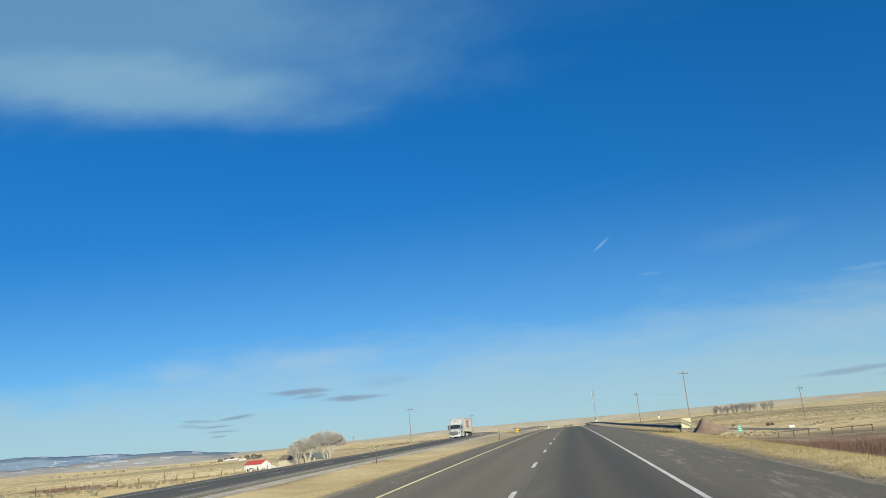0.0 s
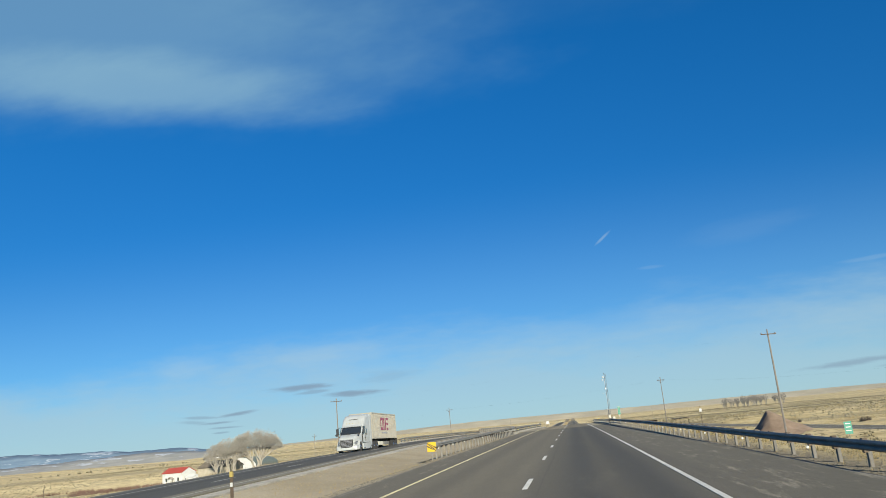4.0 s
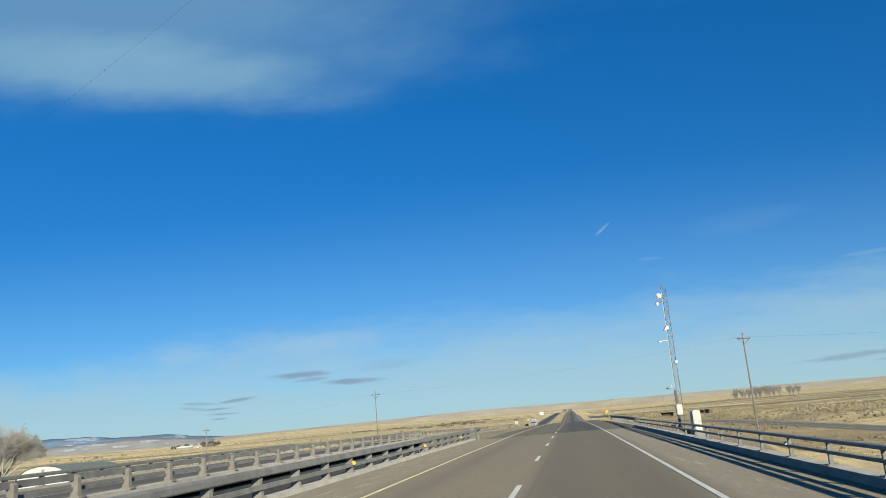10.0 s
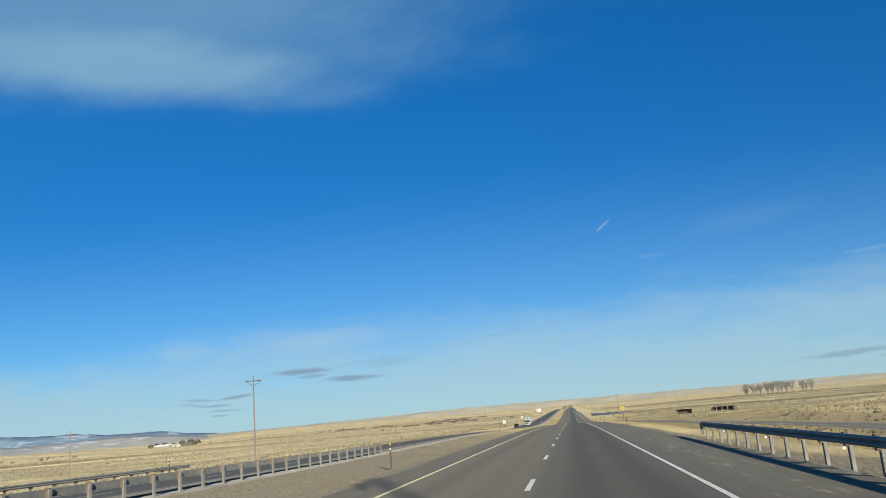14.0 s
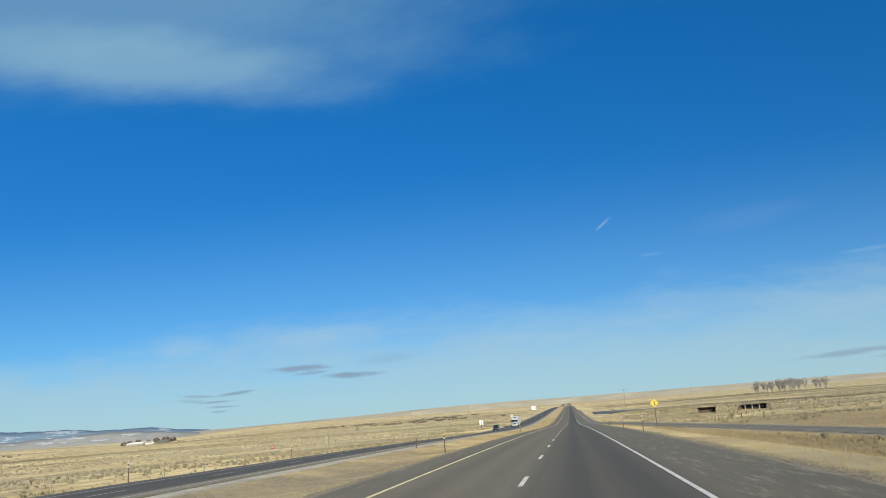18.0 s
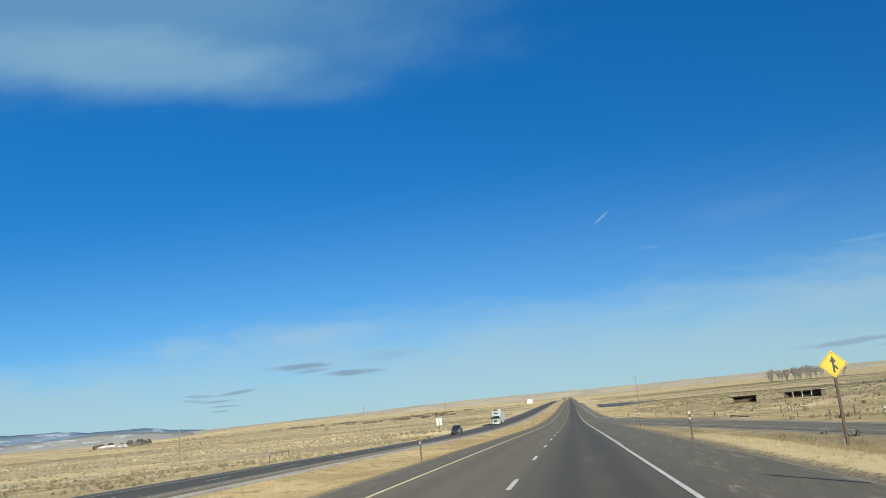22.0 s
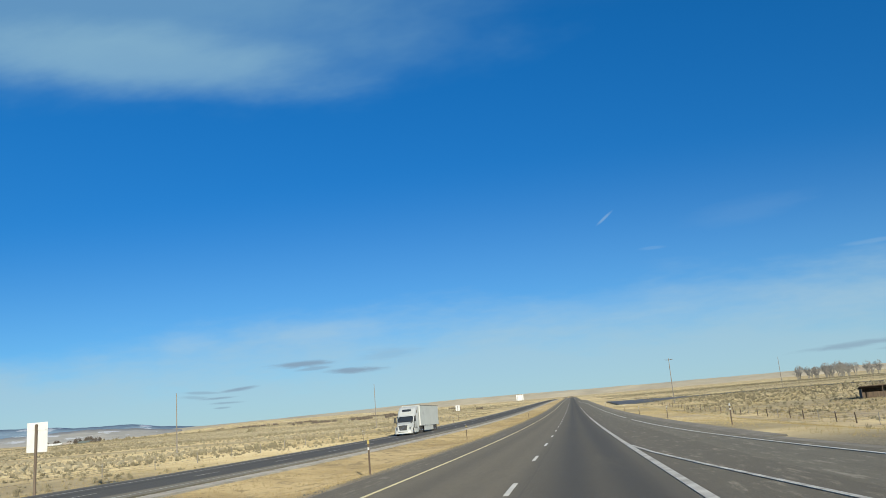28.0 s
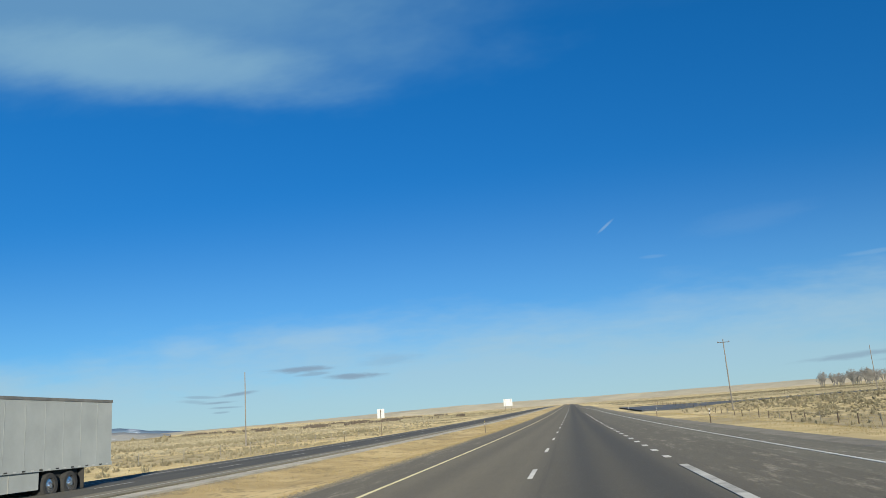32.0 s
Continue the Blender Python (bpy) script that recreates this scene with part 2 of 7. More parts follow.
    # brown rough ground between the road's verge and the ramp
    rough = n.math("MULTIPLY", n.math("MULTIPLY", n.ramp(s.outputs[1], 285.0, 320.0), n.ramp(s.outputs[1], 540.0, 500.0)), n.math("MULTIPLY", n.ramp(n.math("ADD", s.outputs[0], ragged), 8.7, 9.9), n.ramp(n.math("ADD", s.outputs[0], n.math("MULTIPLY", ragged, 2.0)), 52.0, 44.0)))
    brown = n.mix(n.ramp(fine, 0.3, 0.7), rgb((0.105, 0.082, 0.05)), rgb((0.25, 0.198, 0.12)))
    col = n.mix(n.math("MULTIPLY", rough, n.math("MULTIPLY", n.ramp(n.math("ADD", mid, n.math("MULTIPLY", n.math("SUBTRACT", s.outputs[0], 13.0), 0.03)), 0.42, 0.6), 0.8)), col, brown)
    marsh = n.math("MULTIPLY", n.ramp(s.outputs[1], 175.0, 120.0), n.math("MULTIPLY", n.ramp(n.math("ADD", s.outputs[0], edge_wobble), 10.4, 12.0), n.ramp(n.math("ADD", s.outputs[0], n.math("MULTIPLY", ragged, 4.0)), 90.0, 70.0)))
    col = n.mix(n.math("MULTIPLY", marsh, 0.85), col, n.mix(n.ramp(mid, 0.35, 0.65), rgb((0.085, 0.066, 0.05)), rgb((0.19, 0.15, 0.108))))
    # bare trodden dirt between the road and the foot of the ramp
    bare = n.math("MULTIPLY", n.math("MULTIPLY", n.ramp(s.outputs[1], 495.0, 535.0), n.ramp(s.outputs[1], 640.0, 620.0)), n.math("MULTIPLY", n.ramp(n.math("ADD", s.outputs[0], edge_wobble), 5.6, 6.4), n.ramp(n.math("ADD", s.outputs[0], ragged), 24.0, 16.0)))
    trodden = n.math("ADD", s.outputs[1], n.math("MULTIPLY", ragged, 2.5))
    bare = n.math("MULTIPLY", bare, n.math("MAXIMUM", n.ramp(trodden, 545.0, 552.0), n.math("MULTIPLY", n.ramp(n.noise(pos, 0.35, 5.0, 0.65), 0.36, 0.56), 0.85)))
    col = n.mix(bare, col, n.mix(n.ramp(grit, 0.3, 0.7), rgb((0.085, 0.078, 0.062)), rgb((0.19, 0.172, 0.135))))
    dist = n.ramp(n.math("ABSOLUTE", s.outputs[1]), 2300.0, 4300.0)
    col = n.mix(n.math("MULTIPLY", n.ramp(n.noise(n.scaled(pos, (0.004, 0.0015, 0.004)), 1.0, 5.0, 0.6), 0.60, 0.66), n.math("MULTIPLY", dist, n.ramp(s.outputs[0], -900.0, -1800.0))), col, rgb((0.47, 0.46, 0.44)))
    h = n.math("ADD", n.math("MULTIPLY", fine, 0.3), mid)
    b = n.add("ShaderNodeBump", Strength=0.55, Distance=0.35, Height=h)
    p = n.add("ShaderNodeBsdfPrincipled", Base_Color=col, Roughness=0.95, Normal=b, Diffuse_Roughness=1.0)
    p.inputs["Specular IOR Level"].default_value = 0.1
    n.tree.links.new(p.outputs[0], n.add("ShaderNodeOutputMaterial").inputs[0])
    return m


def dusty(c):
    """A grey with the tint of the local dust."""
    return (c[0] * 1.03, c[1] * 1.0, c[2] * 0.895)


def asphalt_material(name, base, edge, axis_x, lanes):
    """Worn asphalt: paler, dustier left lane, dark sealed right lane, tyre tracks along y."""
    base, edge = dusty(base), dusty(edge)
    lanes = [(x0, x1, soft, dusty(c), k) for x0, x1, soft, c, k in lanes]
    m = bpy.data.materials.new(name)
    m.use_nodes = True
    n = Nodes(m.node_tree)
    pos = n.add("ShaderNodeNewGeometry").outputs["Position"]
    s = n.add("ShaderNodeSeparateXYZ", Vector=pos)
    fine = n.noise(pos, 55.0, 2.0, 0.7)
    along = n.noise(n.scaled(pos, (1.6, 0.03, 1)), 1.0, 4.0, 0.6)
    blot = n.noise(n.scaled(pos, (0.5, 0.06, 1)), 1.0, 5.0, 0.65)
    x = n.math("ADD", s.outputs[0], n.math("MULTIPLY", n.math("SUBTRACT", along, 0.5), 0.5))
    col = n.mix(n.ramp(along, 0.25, 0.75), rgb(base), rgb([c * 1.25 for c in base]))
    for x0, x1, soft, c, k in lanes:
        inside = n.math("MULTIPLY", n.ramp(x, x0 - soft, x0 + soft), n.ramp(x, x1 + soft, x1 - soft))
        col = n.mix(n.math("MULTIPLY", inside, k), col, rgb(c))
    col = n.mix(n.math("MULTIPLY", n.ramp(blot, 0.56, 0.74), 0.28), col, rgb(edge))
    col = n.mix(0.5, col, n.mix(fine, rgb([0.4 * c for c in base]), rgb([1.7 * c for c in edge])), "OVERLAY")
    rough_part = n.ramp(n.math("ABSOLUTE", n.math("SUBTRACT", s.outputs[0], 0.0 if axis_x == 0 else axis_x)), 3.9, 4.4) if lanes else 1.0
    scuff = n.noise(n.scaled(pos, (3.6, 0.42, 1)), 1.0, 7.0, 0.78)
    col = n.mix(n.math("MULTIPLY", n.math("MULTIPLY", n.ramp(scuff, 0.52, 0.66), rough_part), 0.5), col, rgb([1.35 * c for c in edge]))
    pit = n.noise(n.scaled(pos, (7.0, 1.6, 1)), 1.0, 5.0, 0.75)
    col = n.mix(n.math("MULTIPLY", n.math("MULTIPLY", n.ramp(pit, 0.55, 0.7), rough_part), 0.45), col, rgb([0.5 * c for c in base]))
    seam = n.ramp(n.math("ABSOLUTE", n.math("SUBTRACT", x, axis_x + 0.32)), 0.05, 0.02)
    col = n.mix(n.math("MULTIPLY", seam, 0.35 if lanes else 0.0), col, rgb([0.45 * c for c in base]))
    cracks = n.noise(n.scaled(pos, (2.2, 0.5, 1)), 1.0, 8.0, 0.7)
    col = n.mix(n.math("MULTIPLY", n.ramp(n.math("ABSOLUTE", n.math("SUBTRACT", cracks, 0.5)), 0.012, 0.002), 0.4), col, rgb([0.4 * c for c in base]))
    stone = n.noise(pos, 16.0, 2.0, 0.8)
    col = n.mix(n.math("MULTIPLY", n.ramp(stone, 0.6, 0.75), 0.3), col, rgb([1.5 * c for c in edge]))
    b = n.add("ShaderNodeBump", Strength=0.25, Distance=0.01, Height=fine)
    p = n.add("ShaderNodeBsdfPrincipled", Base_Color=col, Roughness=0.82, Normal=b, Diffuse_Roughness=1.0)
    p.inputs["Specular IOR Level"].default_value = 0.3
    n.tree.links.new(p.outputs[0], n.add("ShaderNodeOutputMaterial").inputs[0])
    return m


GROUND = ground_material()
ASPHALT = asphalt_material("worn asphalt", (0.100, 0.095, 0.088), (0.18, 0.168, 0.15), 0,
                           ((-3.9, -0.1, 0.5, (0.150, 0.139, 0.121), 0.75), (-2.9, -2.1, 0.35, (0.098, 0.092, 0.083), 0.6), (-1.3, -0.6, 0.3, (0.112, 0.105, 0.094), 0.5), (0.2, 1.0, 0.3, (0.096, 0.091, 0.084), 0.6),
                            (0.9, 3.4, 0.5, (0.063, 0.062, 0.064), 0.92), (1.75, 2.35, 0.35, (0.105, 0.098, 0.087), 0.5),
                            (4.3, 20.0, 0.3, (0.122, 0.116, 0.105), 0.8), (-20.0, -4.2, 0.3, (0.125, 0.116, 0.102), 0.75)))
ASPHALT_B = asphalt_material("dark asphalt", (0.066, 0.065, 0.066), (0.14, 0.132, 0.12), -19.0,
                             ((-22.6, -19.2, 0.3, (0.082, 0.08, 0.079), 0.6), (-21.4, -20.4, 0.3, (0.052, 0.052, 0.055), 0.7), (-30.0, -24.4, 0.2, (0.13, 0.125, 0.115), 0.8),
                              (-16.4, -10.0, 0.25, (0.19, 0.18, 0.16), 0.9)))
RAMP_ASPHALT = asphalt_material("ramp asphalt", (0.125, 0.12, 0.11), (0.19, 0.182, 0.165), 0, ())
GORE_ASPHALT = asphalt_material("scuffed gore asphalt", (0.112, 0.108, 0.10), (0.22, 0.21, 0.19), 0, ())
FAR_DECK = asphalt_material("far bridge deck", (0.10, 0.096, 0.09), (0.17, 0.162, 0.145), -19.0,
                            ((-22.6, -16.4, 0.4, (0.075, 0.073, 0.07), 0.8), (-30.0, -24.0, 0.3, (0.15, 0.142, 0.125), 0.8), (-15.9, -10.0, 0.3, (0.20, 0.185, 0.155), 0.85)))
CONCRETE_DECK = asphalt_material("bridge deck concrete", (0.155, 0.143, 0.123), (0.24, 0.22, 0.185), 0,
                                 ((-3.8, -0.2, 0.4, (0.18, 0.163, 0.137), 0.8), (-2.9, -2.1, 0.4, (0.13, 0.12, 0.104), 0.6), (0.3, 3.5, 0.4, (0.112, 0.105, 0.095), 0.8), (1.7, 2.4, 0.35, (0.142, 0.13, 0.112), 0.5),
                                  (3.9, 7.0, 0.2, (0.225, 0.212, 0.188), 0.9), (-7.0, -3.9, 0.2, (0.215, 0.2, 0.174), 0.9)))
PALE_GRAVEL = surface("pale shoulder gravel", (0.15, 0.14, 0.12), (0.29, 0.27, 0.235), 0.8, 14.0, 0.95, bump=0.6, local=False)
GRAVEL = surface("shoulder gravel", (0.075, 0.068, 0.056), (0.17, 0.155, 0.128), 0.8, 14.0, 0.95, bump=0.6, local=False)
CONCRETE = surface("weathered concrete", (0.20, 0.188, 0.165), (0.33, 0.31, 0.275), 1.5, 25.0, 0.9)
PAINT_WHITE = surface("white road paint", (0.30, 0.295, 0.27), (0.52, 0.51, 0.475), 1.2, 30.0, 0.7, local=False)
PAINT_GORE = surface("scuffed broad road paint", (0.13, 0.127, 0.116), (0.43, 0.42, 0.39), 1.6, 22.0, 0.75, local=False)
PAINT_OLD = surface("worn road paint", (0.16, 0.155, 0.14), (0.30, 0.29, 0.265), 1.2, 30.0, 0.7, local=False)
PAINT_YELLOW = surface("faded yellow road paint", (0.40, 0.35, 0.19), (0.54, 0.48, 0.29), 1.2, 30.0, 0.7, local=False)
GIRDER = surface("dark painted girder steel", (0.03, 0.034, 0.036), (0.06, 0.062, 0.06), 0.8, 12.0, 0.7, bump=0.15, local=False)
TAR = surface("tar joint", (0.03, 0.03, 0.03), (0.06, 0.058, 0.055), 2.0, 20.0, 0.6, local=False)

# ---- lie of the land ----
GRADE_Y = (-300, 0, 60, 120, 180, 220, 270, 310, 370, 420, 480, 550, 600, 640, 690, 760, 900, 1100, 1700, 1850, 1950, 2200, 5000)
GRADE = (2.6, 2.6, 2.25, 1.95, 1.75, 1.35, 1.1, 0.55, 0.4, -0.05, -0.45, -0.75, -0.4, 0.2, 0.85, 1.4, 1.95, 2.0, 1.7, 0.6, -0.5, -1.5, 0.0)
LAND_Y = (-400, 0, 60, 100, 190, 300, 400, 500, 600, 700, 5000)
LAND_DROP = (1.0, 0.9, 1.0, 1.9, 3.2, 3.2, 2.0, 0.9, 0.9, 0.9, 0.9)
_y = np.arange(-1000.0, 5200.0, 1.0)
_z = np.cumsum(np.interp(_y, GRADE_Y, GRADE) / 100)
_z -= np.interp(0.0, _y, _z)
BRIDGE = (193.0, 271.0)
FAR_BRIDGE = (210.0, 286.5)  # the other carriageway's bridge lies further on, the crossing is skewed
TILT = 0.02  # cross fall of the other carriageway


def zr(y):
    """Height of the road at y."""
    return np.interp(y, _y, _z)


def zo(y):
    """Height of the other carriageway at y."""
    return zr(y) + np.interp(y, (0, 110, 160, 200, 290, 345, 600, 680, 720, 900), (-0.4, -0.32, 0.04, 0.06, 0.05, -0.26, -0.18, -0.18, -0.24, -0.3))


def smooth(a, b, v):
    t = np.clip((v - a) / (b - a), 0, 1)
    return t * t * (3 - 2 * t)


RAMP = ((60, 200), (54, 270), (47, 340), (39, 410), (31, 460), (23, 510), (16.6, 540), (11.9, 568), (9.5, 590), (8.0, 607), (7.2, 617), (6.2, 635), (5.7, 660), (5.6, 700))
RAMP_DZ = (-5.8, -5.2, -4.3, -2.8, -2.0, -1.2, -0.6, -0.22, -0.07, -0.02, -0.014, -0.012, -0.012, -0.012)


def wave(x, y, s, k):
    return np.sin(x * s + 1.3 * k) * np.cos(y * s * 0.83 + 2.1 * k) + 0.5 * np.sin(x * s * 2.3 - y * s * 1.7 + k)


def land(x, y):
    """Height of the ground at x, y (arrays)."""
    road = zr(np.minimum(y, 1880.0))
    drop = np.interp(y, LAND_Y, LAND_DROP)
    r = np.hypot(x, y - 350)
    bear = np.degrees(np.arctan2(x, np.maximum(y - 350, 1.0)))
    far = 86 * (1 - 0.42 * smooth(-21, -29, bear)) * np.clip((r - 650) / 3900, 0, 0.7) ** 1.3 + 5.5
    nat = road - drop
    side = np.where(x < 0, smooth(45, 165, -x) * 6.0 * smooth(620, 420, y), smooth(60, 150, x) * 0.8 * smooth(600, 300, y))
    side = side + 1.7 * smooth(14, 34, x) * smooth(160, 90, x) * smooth(40, 100, y) * smooth(420, 300, y)
    side = side + 1.3 * smooth(18, 27, x) * smooth(200, 120, x) * smooth(530, 590, y) * smooth(920, 830, y)
    away = smooth(150, 900, np.abs(x) + np.maximum(0, y - 1500) * 0.8)
    z = nat - side + (far - nat) * away * smooth(300, 1100, r)
    z = z + wave(x, y, 0.013, 1) * 0.35 * smooth(30, 150, np.abs(x + 8)) + wave(x, y, 0.004, 2) * 3.0 * smooth(300, 1600, np.abs(x))
    # the two embankments and the ditch between them
    e = np.maximum(x - 8.5, -27.2 - x)
    top = road - 0.13 + (zo(y) - zr(y) + TILT * np.clip(x + 19.0, -9.0, 6.0)) * smooth(-8.0, -13.0, x)
    bed = top + (z - top) * smooth(0.0, 1.0, np.clip(e, 0, None) / (2.5 + 3.2 * drop))
    bed = bed - 0.35 * smooth(-6.0, -8.5, x) * smooth(-12.8, -10.0, x)
    z = np.where(y < 2100, bed, z)
    # low marshy ground beside the start
    z = z - 1.35 * smooth(9.2, 14.0, x) * smooth(150, 90, x) * smooth(115, 65, y)
    # the cut under the bridges
    skew = 16.2 * smooth(-6.8, -12.4, x)
    cut = smooth(BRIDGE[0] - 3, BRIDGE[0] + 10, y - skew) * smooth(BRIDGE[1] + 3, BRIDGE[1] - 10, y - skew)
    z = np.where(np.abs(x + 8) < 70, z - cut * np.clip(z - (zr(230.0) - 6.5), 0, None) * smooth(70, 45, np.abs(x + 8)), z)
    # the ramp's bed
    rx = np.interp(y, [p[1] for p in RAMP], [p[0] for p in RAMP])
    rz = zr(y) + np.interp(y, [p[1] for p in RAMP], RAMP_DZ) - 0.07
    k = smooth(14, 6.5, np.abs(x - rx)) * smooth(150, 220, y) * smooth(720, 640, y) * smooth(7.5, 10.5, x)
    return z + (rz - z) * k


def add_mesh(name, verts, faces, material, parent=None, shade=False):
    me = bpy.data.meshes.new(name)
    me.from_pydata([tuple(v) for v in verts], [], faces)
    me.materials.append(material)
    if shade:
        me.polygons.foreach_set("use_smooth", [True] * len(me.polygons))
    me.update()
    ob = new(name, me)
    ob.parent = parent
    return ob


def steps(*spans):
    out = []
    for a, b, d in spans:
        out += list(np.arange(a, b, d))
    return np.array(out + [spans[-1][1]])


gx = np.concatenate([-steps((200, 420, 20), (420, 1200, 60), (1200, 4600, 200))[::-1], steps((-199, -60, 8), (-60, -28, 4), (-28, 14, 0.75), (14, 60, 2.5), (60, 200, 8)),
                     steps((216, 420, 20), (420, 1200, 60), (1200, 4600, 200))])
gy = np.concatenate([steps((-900, -60, 60)), steps((-40, 180, 4), (180, 290, 2), (290, 720, 4), (720, 1200, 10), (1200, 2000, 25), (2000, 4950, 90))])
X, Y = np.meshgrid(gx, gy)
Z = land(X, Y)
nx = len(gx)
quads = [(j * nx + i, j * nx + i + 1, (j + 1) * nx + i + 1, (j + 1) * nx + i) for j in range(len(gy) - 1) for i in range(nx - 1)]
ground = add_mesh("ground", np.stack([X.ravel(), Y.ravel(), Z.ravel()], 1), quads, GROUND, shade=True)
tagged(ground, "straw-coloured dry winter grassland with sage and bare soil", "ground", kind="structure")


def ribbon(name, line, offs, material, thick=0.3, parent=None, lift=0.0, tilt=0.0):
    """A strip of constant cross-section along line [(x, y, z)], between the two offsets, with thickness."""
    line = np.array(line, float)
    d = np.gradient(line[:, :2], axis=0)
    d /= np.linalg.norm(d, axis=1)[:, None]
    side = np.stack([d[:, 1], -d[:, 0]], 1)
    verts, faces = [], []
    for (x, y, z), s in zip(line, side):
        a, b = (x + s[0] * offs[0], y + s[1] * offs[0]), (x + s[0] * offs[1], y + s[1] * offs[1])
        za, zb = z + lift + tilt * offs[0], z + lift + tilt * offs[1]
        verts += [(*a, za), (*b, zb), (*b, zb - thick), (*a, za - thick)]
    for i in range(len(line) - 1):
        k = 4 * i
        for j in range(4):
            faces.append((k + j, k + 4 + j, k + 4 + (j + 1) % 4, k + (j + 1) % 4))
    faces += [(0, 1, 2, 3), tuple(len(verts) - 4 + i for i in (3, 2, 1, 0))]
    return add_mesh(name, verts, faces, material, parent)


def along(x, y0, y1, step=6.0, dz=0.0, level=None):
    ys = np.linspace(y0, y1, max(2, int(math.ceil((y1 - y0) / step)) + 1))
    return [(x, y, float((level or zr)(y)) + dz) for y in ys]


OPP = -19.0  # middle of the other carriageway
B0, B1 = BRIDGE
F0, F1 = FAR_BRIDGE
START, END = -60.0, 1950.0
for a, b in ((START, B0), (B1, END)):
    road = ribbon("road", along(0, a, b), (-5.4, 6.5), ASPHALT, 0.35)
    tagged(road, "worn grey two-lane motorway asphalt with paler left lane", "road", kind="structure")
    gravel = ribbon("road_shoulder", along(0, a, b, dz=-0.06), (-5.7, 6.78), GRAVEL, 0.3)
    tagged(gravel, "grey gravel shoulder beside the asphalt", "shoulder", kind="structure")
for a, b in ((START, F0), (F1, END)):
    road = ribbon("opposite_road", along(OPP, a, b, level=zo), (-6.2, 4.6), ASPHALT_B, 0.35, tilt=TILT)
    tagged(road, "dark asphalt carriageway of the opposite direction", "road", kind="structure")
    gravel = ribbon("opposite_shoulder", along(OPP, a, b, dz=-0.06, level=zo), (-7.3, 5.8), PALE_GRAVEL, 0.3, tilt=TILT)
    tagged(gravel, "pale gravel shoulder beside dark asphalt", "shoulder", kind="structure")

# ---- bridges ----


def box_verts(x0, x1, y0, y1, z0, z1):
    return [(x0, y0, z0), (x1, y0, z0), (x1, y1, z0), (x0, y1, z0), (x0, y0, z1), (x1, y0, z1), (x1, y1, z1), (x0, y1, z1)]


BOX = [(0, 3, 2, 1), (4, 5, 6, 7), (0, 1, 5, 4), (1, 2, 6, 5), (2, 3, 7, 6), (3, 0, 4, 7)]


class Build:
    """Collects boxes, tubes and plates of one mesh."""

    def __init__(self):
        self.v, self.f = [], []

    def raw(self, verts, faces, m=None):
        k = len(self.v)
        self.v += [tuple(m @ Vector(v)) if m else tuple(v) for v in verts]
        self.f += [tuple(i + k for i in f) for f in faces]
        return self

    def box(self, x0, x1, y0, y1, z0, z1, m=None, bevel=0.0):
        if not bevel:
            return self.raw(box_verts(x0, x1, y0, y1, z0, z1), BOX, m)
        # chamfered along all edges
        bm = bmesh.new()
        bmesh.ops.create_cube(bm, size=1)
        for v in bm.verts:
            v.co = Vector((x0 if v.co.x < 0 else x1, y0 if v.co.y < 0 else y1, z0 if v.co.z < 0 else z1))
        bmesh.ops.bevel(bm, geom=list(bm.edges), offset=bevel, segments=1 if bevel < 0.02 else 2, affect="EDGES")
        bm.verts.ensure_lookup_table()
        self.raw([v.co.copy() for v in bm.verts], [tuple(v.index for v in f.verts) for f in bm.faces], m)
        bm.free()
        return self

    def tube(self, points, radii, sides=8, cap=True):
        """A tapered round bar through the points."""
        pts = [Vector(p) for p in points]
        k = len(self.v)
        for i, p in enumerate(pts):
            d = (pts[min(i + 1, len(pts) - 1)] - pts[max(i - 1, 0)]).normalized()
            a = d.orthogonal().normalized()
            b = d.cross(a)
            r = radii[i] if hasattr(radii, "__len__") else radii
            for j in range(sides):
                q = 2 * math.pi * j / sides
                self.v.append(tuple(p + r * (math.cos(q) * a + math.sin(q) * b)))
        for i in range(len(pts) - 1):
            for j in range(sides):
                a0, a1 = k + i * sides + j, k + i * sides + (j + 1) % sides
                self.f.append((a0, a1, a1 + sides, a0 + sides))
        if cap:
            self.f.append(tuple(k + j for j in reversed(range(sides))))
            self.f.append(tuple(k + (len(pts) - 1) * sides + j for j in range(sides)))
        return self

    def prism(self, outline, y0, y1, m=None):
        """An outline in x, z pushed from y0 to y1."""
        n = len(outline)
        verts = [(x, y0, z) for x, z in outline] + [(x, y1, z) for x, z in outline]
        faces = [tuple(range(n)), tuple(reversed(range(n, 2 * n)))] + [(i, n + i, n + (i + 1) % n, (i + 1) % n) for i in range(n)]
        return self.raw(verts, faces, m)

    def mesh(self, name, material, shade=False):
        me = bpy.data.meshes.new(name)
        me.from_pydata(self.v, [], self.f)
        bm = bmesh.new()
        bm.from_mesh(me)
        bmesh.ops.recalc_face_normals(bm, faces=list(bm.faces))
        bm.to_mesh(me)
        bm.free()
        me.materials.append(material)
        if shade:
            me.polygons.foreach_set("use_smooth", [True] * len(me.polygons))
            me.set_sharp_from_angle(angle=radians(32))
        return me

    def part(self, name, material, parent=None, label="", m=None, shade=False):
        ob = new(name, self.mesh(name, material, shade))
        ob.parent = parent
        if m is not None:
            ob.matrix_basis = m
        if label:
            ob["label"] = label
        return ob


def thing(name, m, label, category, group="", kind=""):
    ob = new(name)
    ob.empty_display_size = 0.3
    ob.matrix_basis = m
    return tagged(ob, label, category, group, kind)


